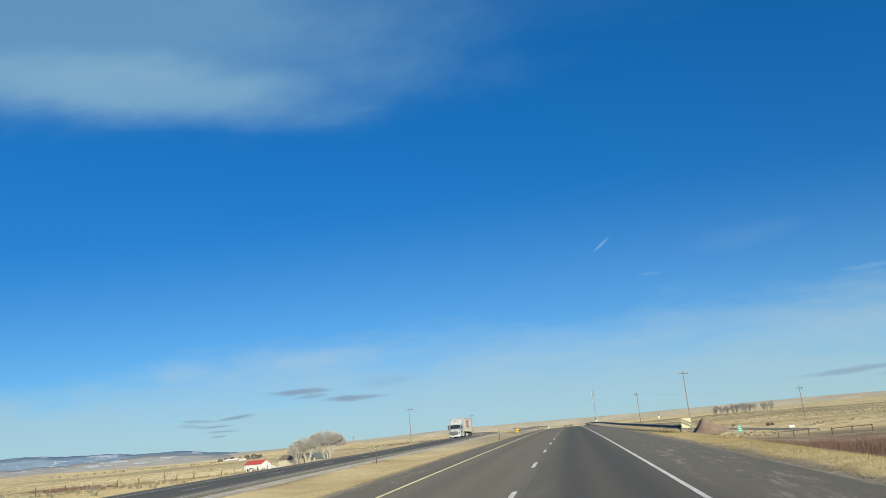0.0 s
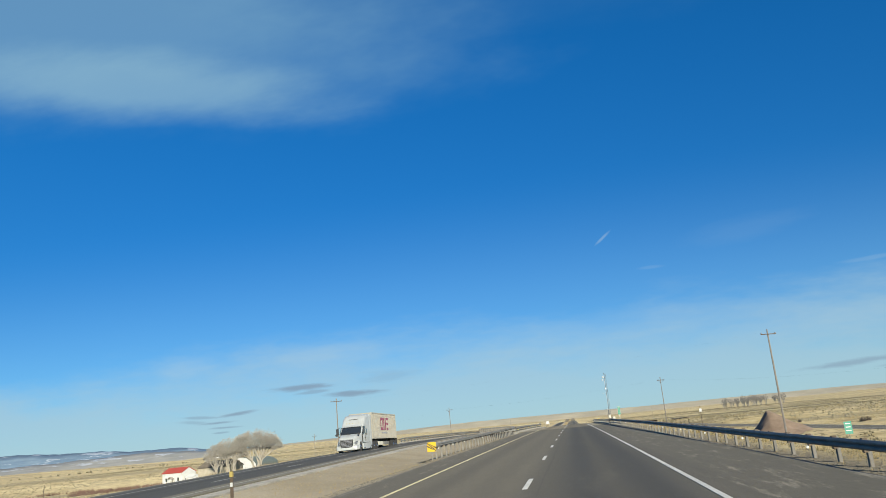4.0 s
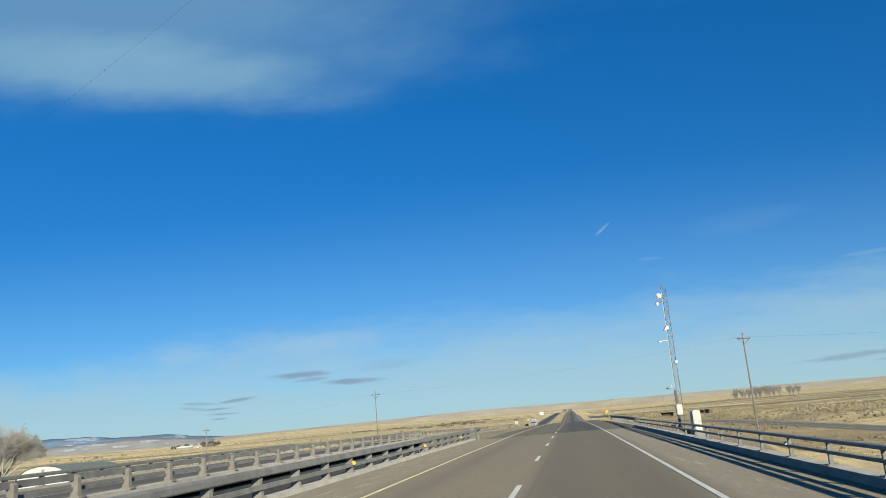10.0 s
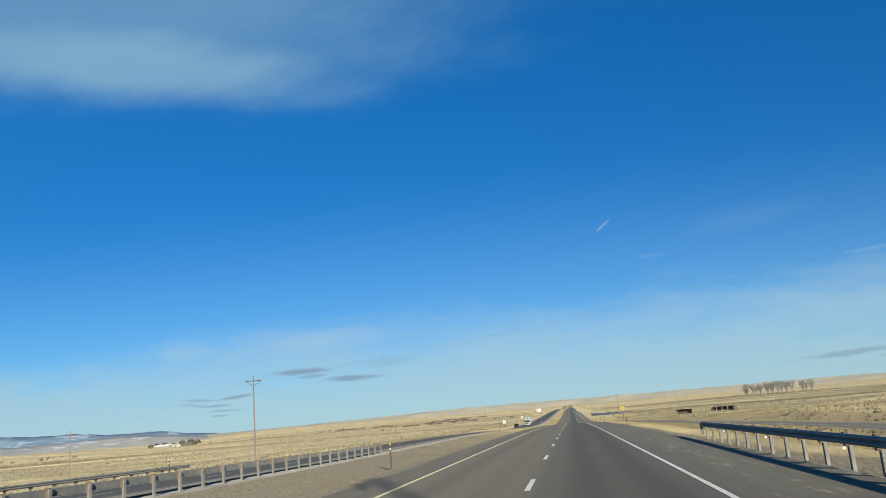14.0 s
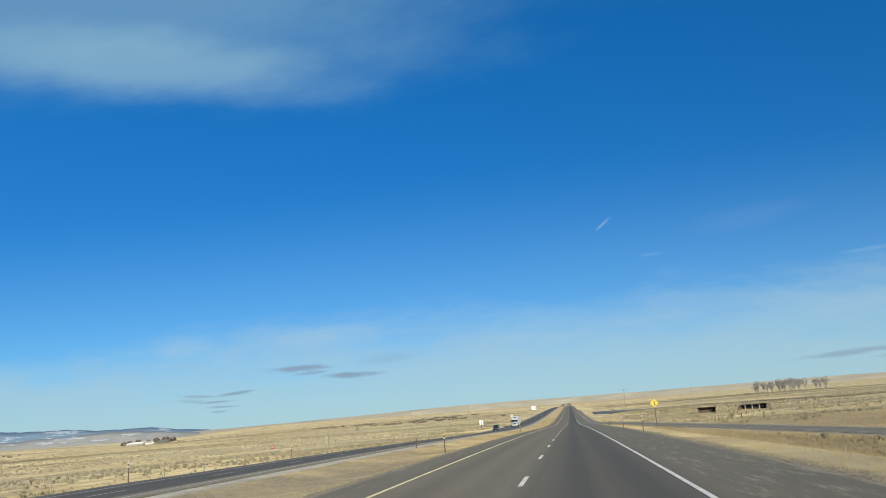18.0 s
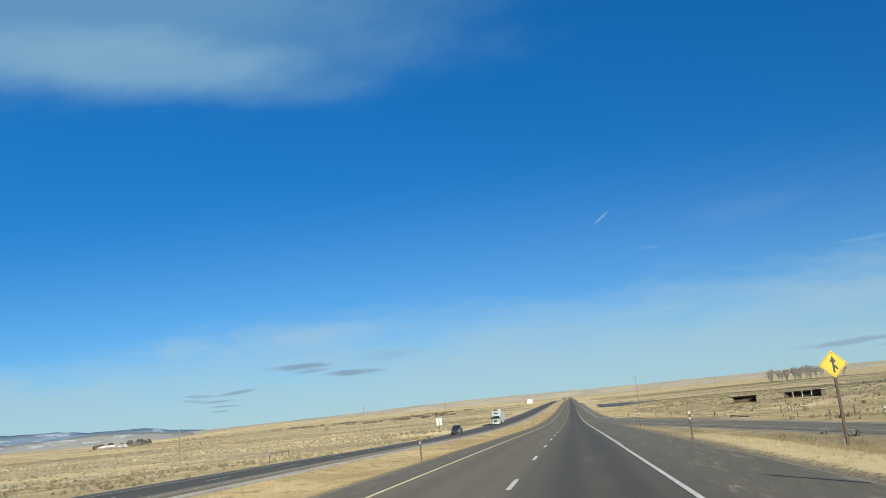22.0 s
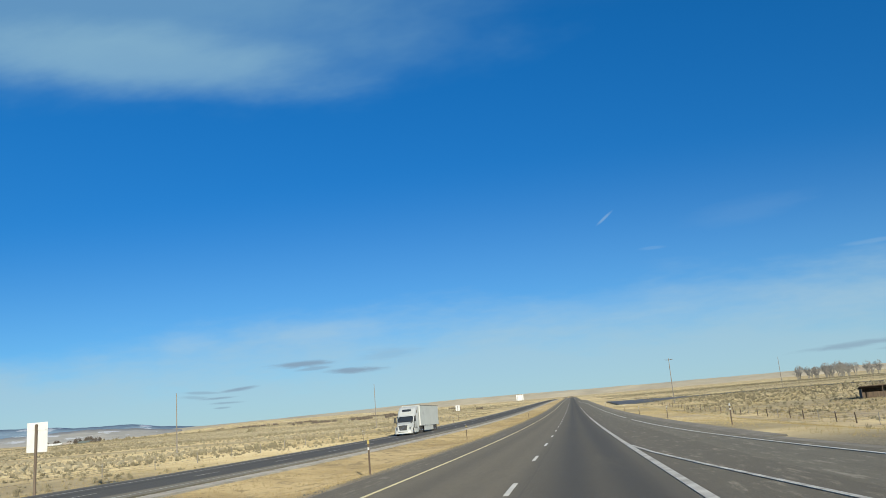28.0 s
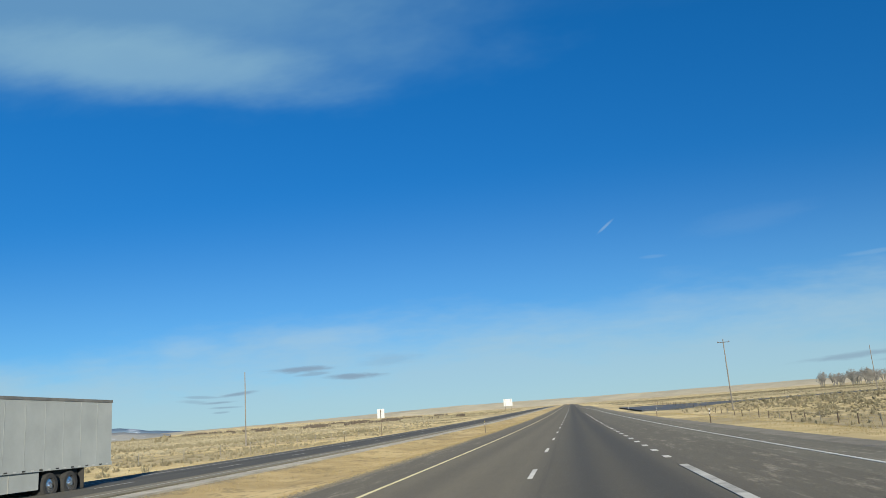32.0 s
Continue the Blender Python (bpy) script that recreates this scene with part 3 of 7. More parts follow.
deck = ribbon("bridge_deck", along(0, B0, B1), (-6.2, 6.2), CONCRETE_DECK, 0.3)
tagged(deck, "worn grey concrete bridge deck with paler shoulders", "bridge deck", kind="structure")
deck_b = ribbon("opposite_bridge_deck", along(OPP, F0, F1, level=zo), (-7.0, 5.4), FAR_DECK, 0.3, tilt=TILT)
tagged(deck_b, "worn grey concrete bridge deck of the opposite direction", "bridge deck", kind="structure")
for x0, x1, name in ((5.98, 6.3, "bridge_curb"), (-6.62, -6.2, "bridge_curb"), (OPP - 7.45, OPP - 7.0, "opposite_bridge_curb"), (OPP + 5.4, OPP + 5.85, "opposite_bridge_curb")):
    far_side = x0 < -8
    c = ribbon(name, along(0, F0 if far_side else B0, F1 if far_side else B1, level=zo if far_side else zr, dz=TILT * (x0 - OPP) if far_side else 0.0), (x0, x1), CONCRETE, 0.42, lift=0.17 if x0 > 0 else 0.12)
    tagged(c, "low weathered concrete kerb along the bridge edge", "kerb", kind="structure")
for xc, half, e0, e1 in ((0.0, 6.4, B0, B1), (OPP, 6.6, F0, F1)):
    for k in range(5):
        g = ribbon("bridge_girder", along(xc - half + 1.5 + k * (2 * half - 3.0) / 4, e0, e1, dz=-0.45), (-0.2, 0.2), GIRDER, 1.5)
        tagged(g, "dark steel girder under the bridge deck", "girder", group="bridge girders", kind="structure")
    for yb in (e0 + 22, e0 + 52):
        p = Build()
        for dx in (-4.5, 0, 4.5):
            p.tube([(xc + dx, yb, zr(yb) - 8), (xc + dx, yb, zr(yb) - 2.6)], 0.45, 12)
        p.box(xc - half, xc + half, yb - 0.5, yb + 0.5, zr(yb) - 2.9, zr(yb) - 2.1)
        tagged(p.part("bridge_pier", CONCRETE), "concrete bridge pier with round columns", "bridge pier", group="bridge piers", kind="structure")
for yb, d, x0, x1 in ((B0, -1, -6.7, 6.9), (B1, 1, -6.7, 6.9), (F0, -1, OPP - 7.5, OPP + 6.0), (F1, 1, OPP - 7.5, OPP + 6.0)):
    a = Build().box(x0, x1, yb + 0.03 * d, yb + d * 1.0, zr(yb) - 7.0, zr(yb) - 0.5)
    tagged(a.part("bridge_abutment", CONCRETE), "concrete abutment at the bridge end", "abutment", kind="structure")
    if x0 > -8:
        x0, x1 = -5.4, 5.95
        zj = float(zr(yb))
        j = ribbon("expansion_joint", [(0, yb - 0.06, zj), (0, yb + 0.06, zj)], (x0, x1), TAR, 0.02, lift=0.016)
        tagged(j, "dark expansion joint across the road", "joint", kind="structure")

# ---- road markings ----
DASH0 = 5.9


def stripe(name, x, y0, y1, width, material, label, lift=0.008, slide=0.0, step=6.0):
    level = (lambda y: zo(y) + TILT * (x - OPP)) if x < -10 else zr
    ys = np.linspace(y0, y1, max(2, int((y1 - y0) / step) + 1))
    line = [(x + slide * (y - y0) / (y1 - y0), y, float(level(y))) for y in ys]
    return tagged(ribbon(name, line, (-width / 2, width / 2), material, 0.012, lift=lift), label, "road marking", kind="structure")


stripe("yellow_edge_line", -3.66, START, END, 0.10, PAINT_YELLOW, "worn yellow edge line painted on asphalt")
stripe("white_edge_line", 3.66, START, 499, 0.115, PAINT_WHITE, "worn white edge line painted on asphalt")
stripe("white_gore_line", 3.68, 499, 620, 0.21, PAINT_GORE, "broad white line before the merging ramp", lift=0.012, slide=0.1)
stripe("white_gore_line", 3.78, 620, 713, 0.21, PAINT_GORE, "broad white line beside the merging lane", lift=0.012)
stripe("white_edge_line", 7.5, 692, 900, 0.115, PAINT_WHITE, "white edge line along the merging lane", lift=0.004)
stripe("white_edge_line", 7.5, 900, 1100, 0.115, PAINT_WHITE, "white edge line where the merging lane ends", lift=0.006, slide=-3.84)
stripe("white_edge_line", 3.66, 1100, END, 0.115, PAINT_WHITE, "worn white edge line painted on asphalt")
stripe("opposite_edge_line", OPP + 3.66, START, END, 0.10, PAINT_OLD, "worn yellow edge line painted on dark asphalt")
stripe("opposite_edge_line", OPP - 3.66, START, END, 0.115, PAINT_OLD, "worn white edge line painted on dark asphalt")
for xm, y0, y1, group in ((0.0, -8, 900, "lane dashes"), (OPP, -8, 900, "opposite lane dashes")):
    k = int(y0 // 12.192)
    while k * 12.192 + DASH0 < y1:
        yc = k * 12.192 + DASH0
        k += 1
        a, b = yc - 1.52, yc + 1.52
        m = tagged(ribbon("lane_dash", [(xm, y, float((zo if xm < -10 else zr)(y))) for y in (a, yc, b)], (-0.06, 0.06), PAINT_OLD if xm < -10 else PAINT_WHITE, 0.012, lift=0.008),
                   "white lane dash painted on worn asphalt", "road marking", group, "structure")
for k in range(37):
    yc = 716.5 + 3.66 * k
    dot = ribbon("lane_dot", [(3.78, y, float(zr(y))) for y in (yc - 0.45, yc, yc + 0.45)], (-0.1, 0.1), PAINT_WHITE, 0.012, lift=0.008)
    tagged(dot, "short white dot marking the edge of the merging lane", "road marking", "merging lane dots", "structure")
far_dash = Build()
for k in range(75, 158):
    yc = k * 12.192 + DASH0
    for xm in (0.0, OPP):
        za, zb = (float((zo if xm < 0 else zr)(v)) + 0.012 for v in (yc - 1.5, yc + 1.5))
        far_dash.raw([(xm - 0.06, yc - 1.5, za), (xm + 0.06, yc - 1.5, za), (xm + 0.06, yc + 1.5, zb), (xm - 0.06, yc + 1.5, zb)], [(0, 1, 2, 3)])
tagged(far_dash.part("distant_lane_dashes", PAINT_WHITE), "distant white lane dashes", "road marking", kind="stuff")

# ---- merging ramp and lane ----


def spline(points, heights, n=60):
    """A smooth line through (x, y) with given height over the road."""
    ys = np.linspace(points[0][1], points[-1][1], n)
    px, py = [p[0] for p in points], [p[1] for p in points]
    xs = np.interp(ys, py, px)
    for _ in range(3):
        xs[1:-1] = 0.25 * xs[:-2] + 0.5 * xs[1:-1] + 0.25 * xs[2:]
    return [(float(x), float(y), float(zr(y) + np.interp(y, py, heights))) for x, y in zip(xs, ys)]


ramp_line = spline(RAMP, RAMP_DZ)
ramp = ribbon("ramp_road", ramp_line, (-3.0, 2.6), RAMP_ASPHALT, 0.3, lift=-0.005)
tagged(ramp, "grey asphalt on-ramp curving into the motorway", "road", kind="structure")
# the shoulders fall away from the ramp
for o0, o1, fall, stop in ((-5.6, -2.95, 0.075, 592), (2.55, 4.0, -0.06, 636)):
    strip = ribbon("ramp_shoulder", [p for p in ramp_line if p[1] < stop], (o0, o1), GRAVEL, 0.4, lift=-0.02 + abs(fall) * min(abs(o0), abs(o1)), tilt=fall)
    tagged(strip, "grey gravel shoulder along the ramp", "shoulder", kind="structure")
tagged(ribbon("ramp_edge_line", ramp_line[:58], (1.8, 1.92), PAINT_WHITE, 0.012, lift=0.016), "white edge line on the ramp", "road marking", kind="structure")
inner = [(x - 1.89, y, z) for x, y, z in ramp_line if y < 586]
inner += [(x, y, float(zr(y)) + dz) for x, y, dz in ((7.25, 595, -0.03), (6.5, 603, 0.0), (5.75, 610, 0.0), (4.84, 619, 0.0), (4.2, 626, 0.0), (3.88, 632, 0.0))]
tagged(ribbon("ramp_edge_line", inner, (-0.07, 0.07), PAINT_GORE, 0.012, lift=0.016), "white edge line of the ramp closing in on the road", "road marking", kind="structure")
lane = ribbon("merging_lane", along(0, 634, 1100), (6.3, 9.0), RAMP_ASPHALT, 0.3, lift=-0.006)
lane_gravel = ribbon("lane_shoulder", along(0, 632, 1100, dz=-0.03), (8.9, 10.2), GRAVEL, 0.3)
tagged(lane_gravel, "dark gravel shoulder beside the merging lane", "shoulder", kind="structure")
tagged(lane, "grey asphalt merging lane and shoulder", "road", kind="structure")
gv, gf = [], []
for i, y in enumerate(np.arange(540.0, 661.0, 4.0)):
    xr = max(float(np.interp(y, [p[1] for p in RAMP], [p[0] for p in RAMP])) - 2.2, 6.32)
    xr = min(xr, float(np.interp(y, (540, 548, 556, 564, 576), (6.45, 6.8, 7.6, 9.6, 12))))
    zg = float(zr(y))
    zr_edge = zg + float(np.interp(y, [p[1] for p in RAMP], RAMP_DZ))
    gv += [(6.3, y, zg - 0.012), (xr, y, zr_edge - 0.03), (xr, y, zr_edge - 0.4), (6.3, y, zg - 0.4)]
    if i:
        k = 4 * i
        gf += [(k - 4 + q, k - 4 + (q + 1) % 4, k + (q + 1) % 4, k + q) for q in range(4)]
gore = add_mesh("gore_area", gv, gf, GORE_ASPHALT)
tagged(gore, "scuffed grey gore between road and ramp", "road", kind="structure")

FRONTAGE = ((17, 882, 972), (28, 893, 960), (40, 912, 942), (52, 925, 936), (83, 934, 938), (111, 918, 922), (162, 888, 891), (260, 862, 865))
fv, ff = [], []
stations = np.arange(17.0, 261.0, 6.0)
for i, x in enumerate(stations):
    ya, yb = (float(np.interp(x, [p[0] for p in FRONTAGE], [p[k] for p in FRONTAGE])) for k in (1, 2))
    za, zb = (float(land(np.array([x]), np.array([y]))[0]) + 0.3 for y in (ya, yb))
    fv += [(x, ya, za), (x, yb, zb), (x, yb, zb - 0.6), (x, ya, za - 0.6)]
    if i:
        k = 4 * i
        ff += [(k - 4 + q, k - 4 + (q + 1) % 4, k + (q + 1) % 4, k + q) for q in range(4)]
SIDE_ASPHALT = surface("smooth dark asphalt", (0.045, 0.05, 0.058), (0.075, 0.08, 0.088), 0.3, 6.0, 0.75, bump=0.1, local=False)
front_road = add_mesh("frontage_road", fv, ff, SIDE_ASPHALT)
tagged(front_road, "dark asphalt side road widening towards the motorway", "road", kind="structure")

# ---- materials of the things ----
STEEL = surface("weathered galvanised steel", (0.115, 0.113, 0.105), (0.235, 0.228, 0.205), 2.0, 30.0, 0.65, metal=0.25, bump=0.15)
MAST_STEEL = surface("dull mast steel", (0.07, 0.075, 0.08), (0.14, 0.145, 0.15), 2.0, 30.0, 0.6, metal=0.3, bump=0.1)
STEEL_POST = surface("weathered steel post", (0.16, 0.145, 0.125), (0.28, 0.26, 0.225), 3.0, 40.0, 0.75, metal=0.2, bump=0.2, vary=0.12)
WOOD = surface("grey weathered wood", (0.08, 0.06, 0.042), (0.18, 0.138, 0.10), 3.0, 30.0, 0.9, stretch=(1, 1, 0.12), bump=0.5, vary=0.2)
POLE_WOOD = surface("silvered pole wood", (0.13, 0.115, 0.098), (0.25, 0.225, 0.195), 3.0, 30.0, 0.9, stretch=(1, 1, 0.12), bump=0.5, vary=0.15)
WOOD_DARK = surface("dark creosoted wood", (0.06, 0.045, 0.032), (0.14, 0.10, 0.07), 3.0, 30.0, 0.9, stretch=(1, 1, 0.12), bump=0.4, vary=0.2)
PORCELAIN = surface("glazed insulator", (0.16, 0.16, 0.17), (0.30, 0.30, 0.32), 5.0, 30.0, 0.3, bump=0.0)
WIRE = surface("dark wire", (0.05, 0.05, 0.055), (0.09, 0.09, 0.095), 2.0, 10.0, 0.5, metal=0.6, bump=0.0)
WHITE = surface("white sheet metal", (0.50, 0.50, 0.485), (0.62, 0.62, 0.60), 1.5, 25.0, 0.45, bump=0.08)
CREAM = surface("cream painted steel", (0.44, 0.42, 0.35), (0.56, 0.54, 0.46), 1.5, 25.0, 0.5, bump=0.08)
YELLOW = surface("yellow sign sheeting", (0.62, 0.41, 0.004), (0.70, 0.47, 0.008), 2.0, 30.0, 0.6, bump=0.02, grit=0.06)
PALE_YELLOW = surface("faded yellow sheeting", (0.44, 0.40, 0.20), (0.54, 0.50, 0.28), 2.0, 30.0, 0.5, bump=0.03)
GREEN = surface("green sign sheeting", (0.015, 0.20, 0.12), (0.03, 0.28, 0.18), 2.0, 30.0, 0.5, bump=0.03)
RED = surface("red sign sheeting", (0.28, 0.05, 0.04), (0.36, 0.075, 0.06), 2.0, 30.0, 0.5, bump=0.03)
BLACK = surface("black paint", (0.015, 0.015, 0.016), (0.03, 0.03, 0.03), 2.0, 30.0, 0.6, bump=0.05)
REFLECTOR = surface("white reflector", (0.42, 0.42, 0.40), (0.52, 0.52, 0.50), 4.0, 30.0, 0.3, bump=0.0)
AMBER = surface("amber reflector", (0.50, 0.38, 0.06), (0.60, 0.46, 0.09), 4.0, 30.0, 0.3, bump=0.0)
FADED_AMBER = surface("faded amber reflector", (0.34, 0.26, 0.07), (0.42, 0.33, 0.10), 4.0, 30.0, 0.4, bump=0.0)
RUBBER = surface("tyre rubber", (0.018, 0.018, 0.019), (0.04, 0.039, 0.038), 6.0, 40.0, 0.85, bump=0.3)
CHROME = surface("polished aluminium", (0.55, 0.56, 0.57), (0.72, 0.73, 0.74), 5.0, 30.0, 0.25, metal=0.9, bump=0.02)
TRUCK_WHITE = surface("white truck paint", (0.38, 0.39, 0.38), (0.46, 0.47, 0.455), 1.2, 18.0, 0.35, bump=0.01, grit=0.05)
TRAILER_WHITE = surface("dusty white trailer panel", (0.30, 0.315, 0.305), (0.375, 0.39, 0.375), 0.8, 14.0, 0.5, bump=0.01, grit=0.08)
CONTAINER = surface("pale beige container steel", (0.32, 0.295, 0.24), (0.40, 0.37, 0.305), 0.9, 16.0, 0.55, bump=0.02, grit=0.1)
MAGENTA = surface("faded magenta paint", (0.20, 0.035, 0.08), (0.27, 0.06, 0.11), 1.5, 20.0, 0.5, bump=0.03)
CHASSIS = surface("dirty black chassis", (0.014, 0.0135, 0.013), (0.036, 0.034, 0.031), 2.0, 20.0, 0.8, bump=0.2)
DARKCAR = surface("dark blue car paint", (0.018, 0.025, 0.042), (0.028, 0.038, 0.06), 1.0, 20.0, 0.25, bump=0.01)
GREY_TXT = surface("faded grey lettering", (0.20, 0.20, 0.22), (0.30, 0.30, 0.32), 2.0, 20.0, 0.6, bump=0.0)
BARK = surface("pale cottonwood bark", (0.26, 0.235, 0.19), (0.42, 0.38, 0.315), 2.0, 14.0, 0.95, stretch=(1, 1, 0.3), bump=0.6)
TWIG_FAR = surface("far bare twigs", (0.19, 0.175, 0.155), (0.32, 0.30, 0.27), 0.2, 4.0, 0.95, bump=0.1)
SHRUB_DARK = surface("dark bare scrub", (0.07, 0.055, 0.045), (0.14, 0.115, 0.09), 0.2, 4.0, 0.95, bump=0.1)
TWIG = surface("bare twigs", (0.27, 0.25, 0.215), (0.40, 0.375, 0.325), 0.5, 6.0, 0.95, bump=0.1)
SAGE = surface("sagebrush", (0.13, 0.11, 0.065), (0.27, 0.235, 0.15), 0.06, 2.0, 0.95, bump=0.2, local=False)
BROWN_GRASS = surface("brown dry grass", (0.16, 0.125, 0.07), (0.32, 0.255, 0.14), 0.15, 3.0, 0.9, bump=0.1, local=False)
SAGE_PALE = surface("pale sagebrush", (0.155, 0.135, 0.088), (0.33, 0.285, 0.185), 0.08, 3.0, 0.95, bump=0.6, local=False)
TAWNY = surface("tawny grass", (0.175, 0.131, 0.061), (0.375, 0.29, 0.142), 0.35, 3.0, 0.9, bump=0.1, local=False)
STRAW = surface("straw grass", (0.20, 0.15, 0.062), (0.42, 0.335, 0.16), 0.22, 3.0, 0.9, bump=0.1, local=False)
RUST_BRUSH = surface("red-brown brush", (0.105, 0.062, 0.045), (0.21, 0.128, 0.095), 0.1, 3.0, 0.95, bump=0.2, local=False)
DIRT = surface("heaped reddish soil", (0.12, 0.085, 0.06), (0.24, 0.175, 0.125), 0.5, 5.0, 0.95, bump=0.8)
ROOF_RED = surface("red metal roof", (0.30, 0.045, 0.03), (0.40, 0.075, 0.05), 1.0, 20.0, 0.6, bump=0.1)
HOUSE_WHITE = surface("white house siding", (0.46, 0.455, 0.43), (0.60, 0.595, 0.565), 1.0, 20.0, 0.7, bump=0.15)
BARN_GREY = surface("grey weathered boards", (0.20, 0.18, 0.155), (0.34, 0.31, 0.27), 1.0, 18.0, 0.9, bump=0.3)
BARN_ROOF = surface("dull green-grey roofing", (0.075, 0.092, 0.085), (0.125, 0.145, 0.132), 1.0, 18.0, 0.8, bump=0.2)


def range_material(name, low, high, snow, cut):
    """Far slopes with haze mixed into their base colour and snow on their open faces."""
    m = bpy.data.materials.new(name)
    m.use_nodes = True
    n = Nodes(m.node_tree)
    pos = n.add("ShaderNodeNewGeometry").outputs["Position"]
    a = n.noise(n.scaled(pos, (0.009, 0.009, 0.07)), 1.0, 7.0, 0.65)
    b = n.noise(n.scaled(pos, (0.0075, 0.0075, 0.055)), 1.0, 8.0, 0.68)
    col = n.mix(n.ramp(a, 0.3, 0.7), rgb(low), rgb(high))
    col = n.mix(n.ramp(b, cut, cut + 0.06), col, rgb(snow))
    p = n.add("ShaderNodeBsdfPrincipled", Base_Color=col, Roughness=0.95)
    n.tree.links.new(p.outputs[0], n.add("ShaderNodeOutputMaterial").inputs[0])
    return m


# the blue of the air is painted into the range's base colour
RANGE_HAZE_BLUE = range_material("haze-blue forested range", (0.17, 0.245, 0.325), (0.25, 0.335, 0.405), (0.60, 0.65, 0.68), 0.55)
# tan-greys of the foothills, paled for the haze as well
SNOW = range_material("snow-patched foothills", (0.36, 0.345, 0.305), (0.47, 0.44, 0.375), (0.63, 0.64, 0.64), 0.56)


def glass_material():
    m = bpy.data.materials.new("tinted vehicle glass")
    m.use_nodes = True
    n = Nodes(m.node_tree)
    p = n.add("ShaderNodeBsdfPrincipled", Base_Color=rgb((0.03, 0.036, 0.042)), Roughness=0.05, IOR=1.6)
    p.inputs["Coat Weight"].default_value = 0.5
    n.tree.links.new(p.outputs[0], n.add("ShaderNodeOutputMaterial").inputs[0])
    return m


GLASS = glass_material()
HEADLIGHT = surface("clear lamp glass", (0.16, 0.17, 0.18), (0.34, 0.35, 0.36), 6.0, 30.0, 0.15, metal=0.4, bump=0.0)


def at(x, y, dz=0.0, turn=0.0, on_road=False):
    """A pose standing on the land or on the road's level."""
    z = float(zo(y) + TILT * (x - OPP) if x < -10 else zr(y)) if on_road else float(land(np.array([x]), np.array([y]))[0])
    return pose(x, y, z + dz, 0, 0, turn)


# ---- guard rails ----
W_BEAM = [(-0.02, 0.04), (0.0, 0.04), (0.06, 0.08), (0.06, 0.11), (0.012, 0.15), (0.06, 0.19), (0.06, 0.22), (0.0, 0.26), (-0.02, 0.26)]


def swept(name, line, outline, material, parent, label=""):
    """A rail of the given outline (out from the road, up) along line, face towards the sign of x."""
    b = Build()
    line = [Vector(p) for p in line]
    n = len(outline)
    for i, p in enumerate(line):
        d = line[min(i + 1, len(line) - 1)] - line[max(i - 1, 0)]
        s = Vector((d.y, -d.x, 0)).normalized()
        b.v += [tuple(p + s * u + Vector((0, 0, h))) for u, h in outline]
    for i in range(len(line) - 1):
        for j in range(n):
            b.f.append((i * n + j, i * n + (j + 1) % n, (i + 1) * n + (j + 1) % n, (i + 1) * n + j))
    b.f += [tuple(range(n)), tuple(range((len(line) - 1) * n, len(line) * n))]
    return b.part(name, material, parent, label)


POST_MESH = Build().box(-0.04, 0.04, -0.065, 0.065, -0.6, 0.68).box(-0.03, 0.03, -0.07, -0.065, 0.0, 0.6).mesh("post", STEEL_POST)
BLOCK_MESH = Build().box(-0.06, 0.06, -0.07, 0.07, 0.40, 0.71, bevel=0.012).mesh("block", WOOD)
BRIDGE_POST = Build().prism([(-0.10, 0.0), (0.16, 0.0), (0.10, 0.30), (0.14, 0.62), (0.02, 0.66), (-0.10, 0.60)], -0.09, 0.09).box(-0.2, 0.2, -0.16, 0.16, -0.02, 0.025).mesh("post", STEEL_POST)
SLIM_POST = Build().box(-0.03, 0.05, -0.035, 0.035, 0.0, 0.45, bevel=0.008).box(-0.1, 0.1, -0.1, 0.1, -0.02, 0.025).mesh("post", STEEL)
BUTTON_W = Build().tube([(0, -0.02, 0), (0, 0.01, 0)], 0.038, 10).mesh("reflector", REFLECTOR)
BUTTON_Y = Build().tube([(0, -0.02, 0), (0, 0.01, 0)], 0.075, 10).mesh("reflector", AMBER)


def guard_rail(name, x_of, y0, y1, spacing, face, label, group, buttons=None, sunk=None, terminal=True):
    """A steel beam on posts. face: +1 shows its front towards +x."""
    rail = thing(name, Matrix.Identity(4), label, "guard rail", group)
    ys = np.linspace(y0, y1, int((y1 - y0) / 4.0) + 1)
    outline = [(face * u, h) for u, h in W_BEAM]
    base = (lambda y: zo(y) + TILT * (x_of(y) - OPP)) if x_of(y0) < -10 else zr
    level = (lambda y: base(y) + sunk(y)) if sunk else base
    swept("beam", [(x_of(y), y, float(level(y)) + 0.42) for y in ys], outline, STEEL, rail)
    y, k = y0 + 0.3, 0
    while y < y1:
        m = pose(x_of(y) - face * 0.14, y, float(level(y)))
        ob = new("post", POST_MESH)
        ob.parent, ob.matrix_basis = rail, m
        bl = new("block", BLOCK_MESH)
        bl.parent, bl.matrix_basis = rail, pose(x_of(y) - face * 0.085, y, float(level(y)))
        if buttons and k % buttons == 0:
            r = new("reflector", BUTTON_W)
            r.parent, r.matrix_basis = rail, pose(x_of(y) + face * 0.03, y - 0.12, float(level(y)) + 0.38)
        y, k = y + spacing, k + 1
    # rounded terminal at the end that traffic meets first
    if not terminal:
        return rail
    e = Build()
    xe, ze = x_of(y0), float(level(y0)) + 0.42
    e.tube([(xe, y0, ze + 0.155), (xe - face * 0.05, y0 - 0.35, ze + 0.155), (xe - face * 0.2, y0 - 0.5, ze + 0.155)], [0.15, 0.14, 0.06], 8)
    e.part("terminal", STEEL, rail)
    return rail


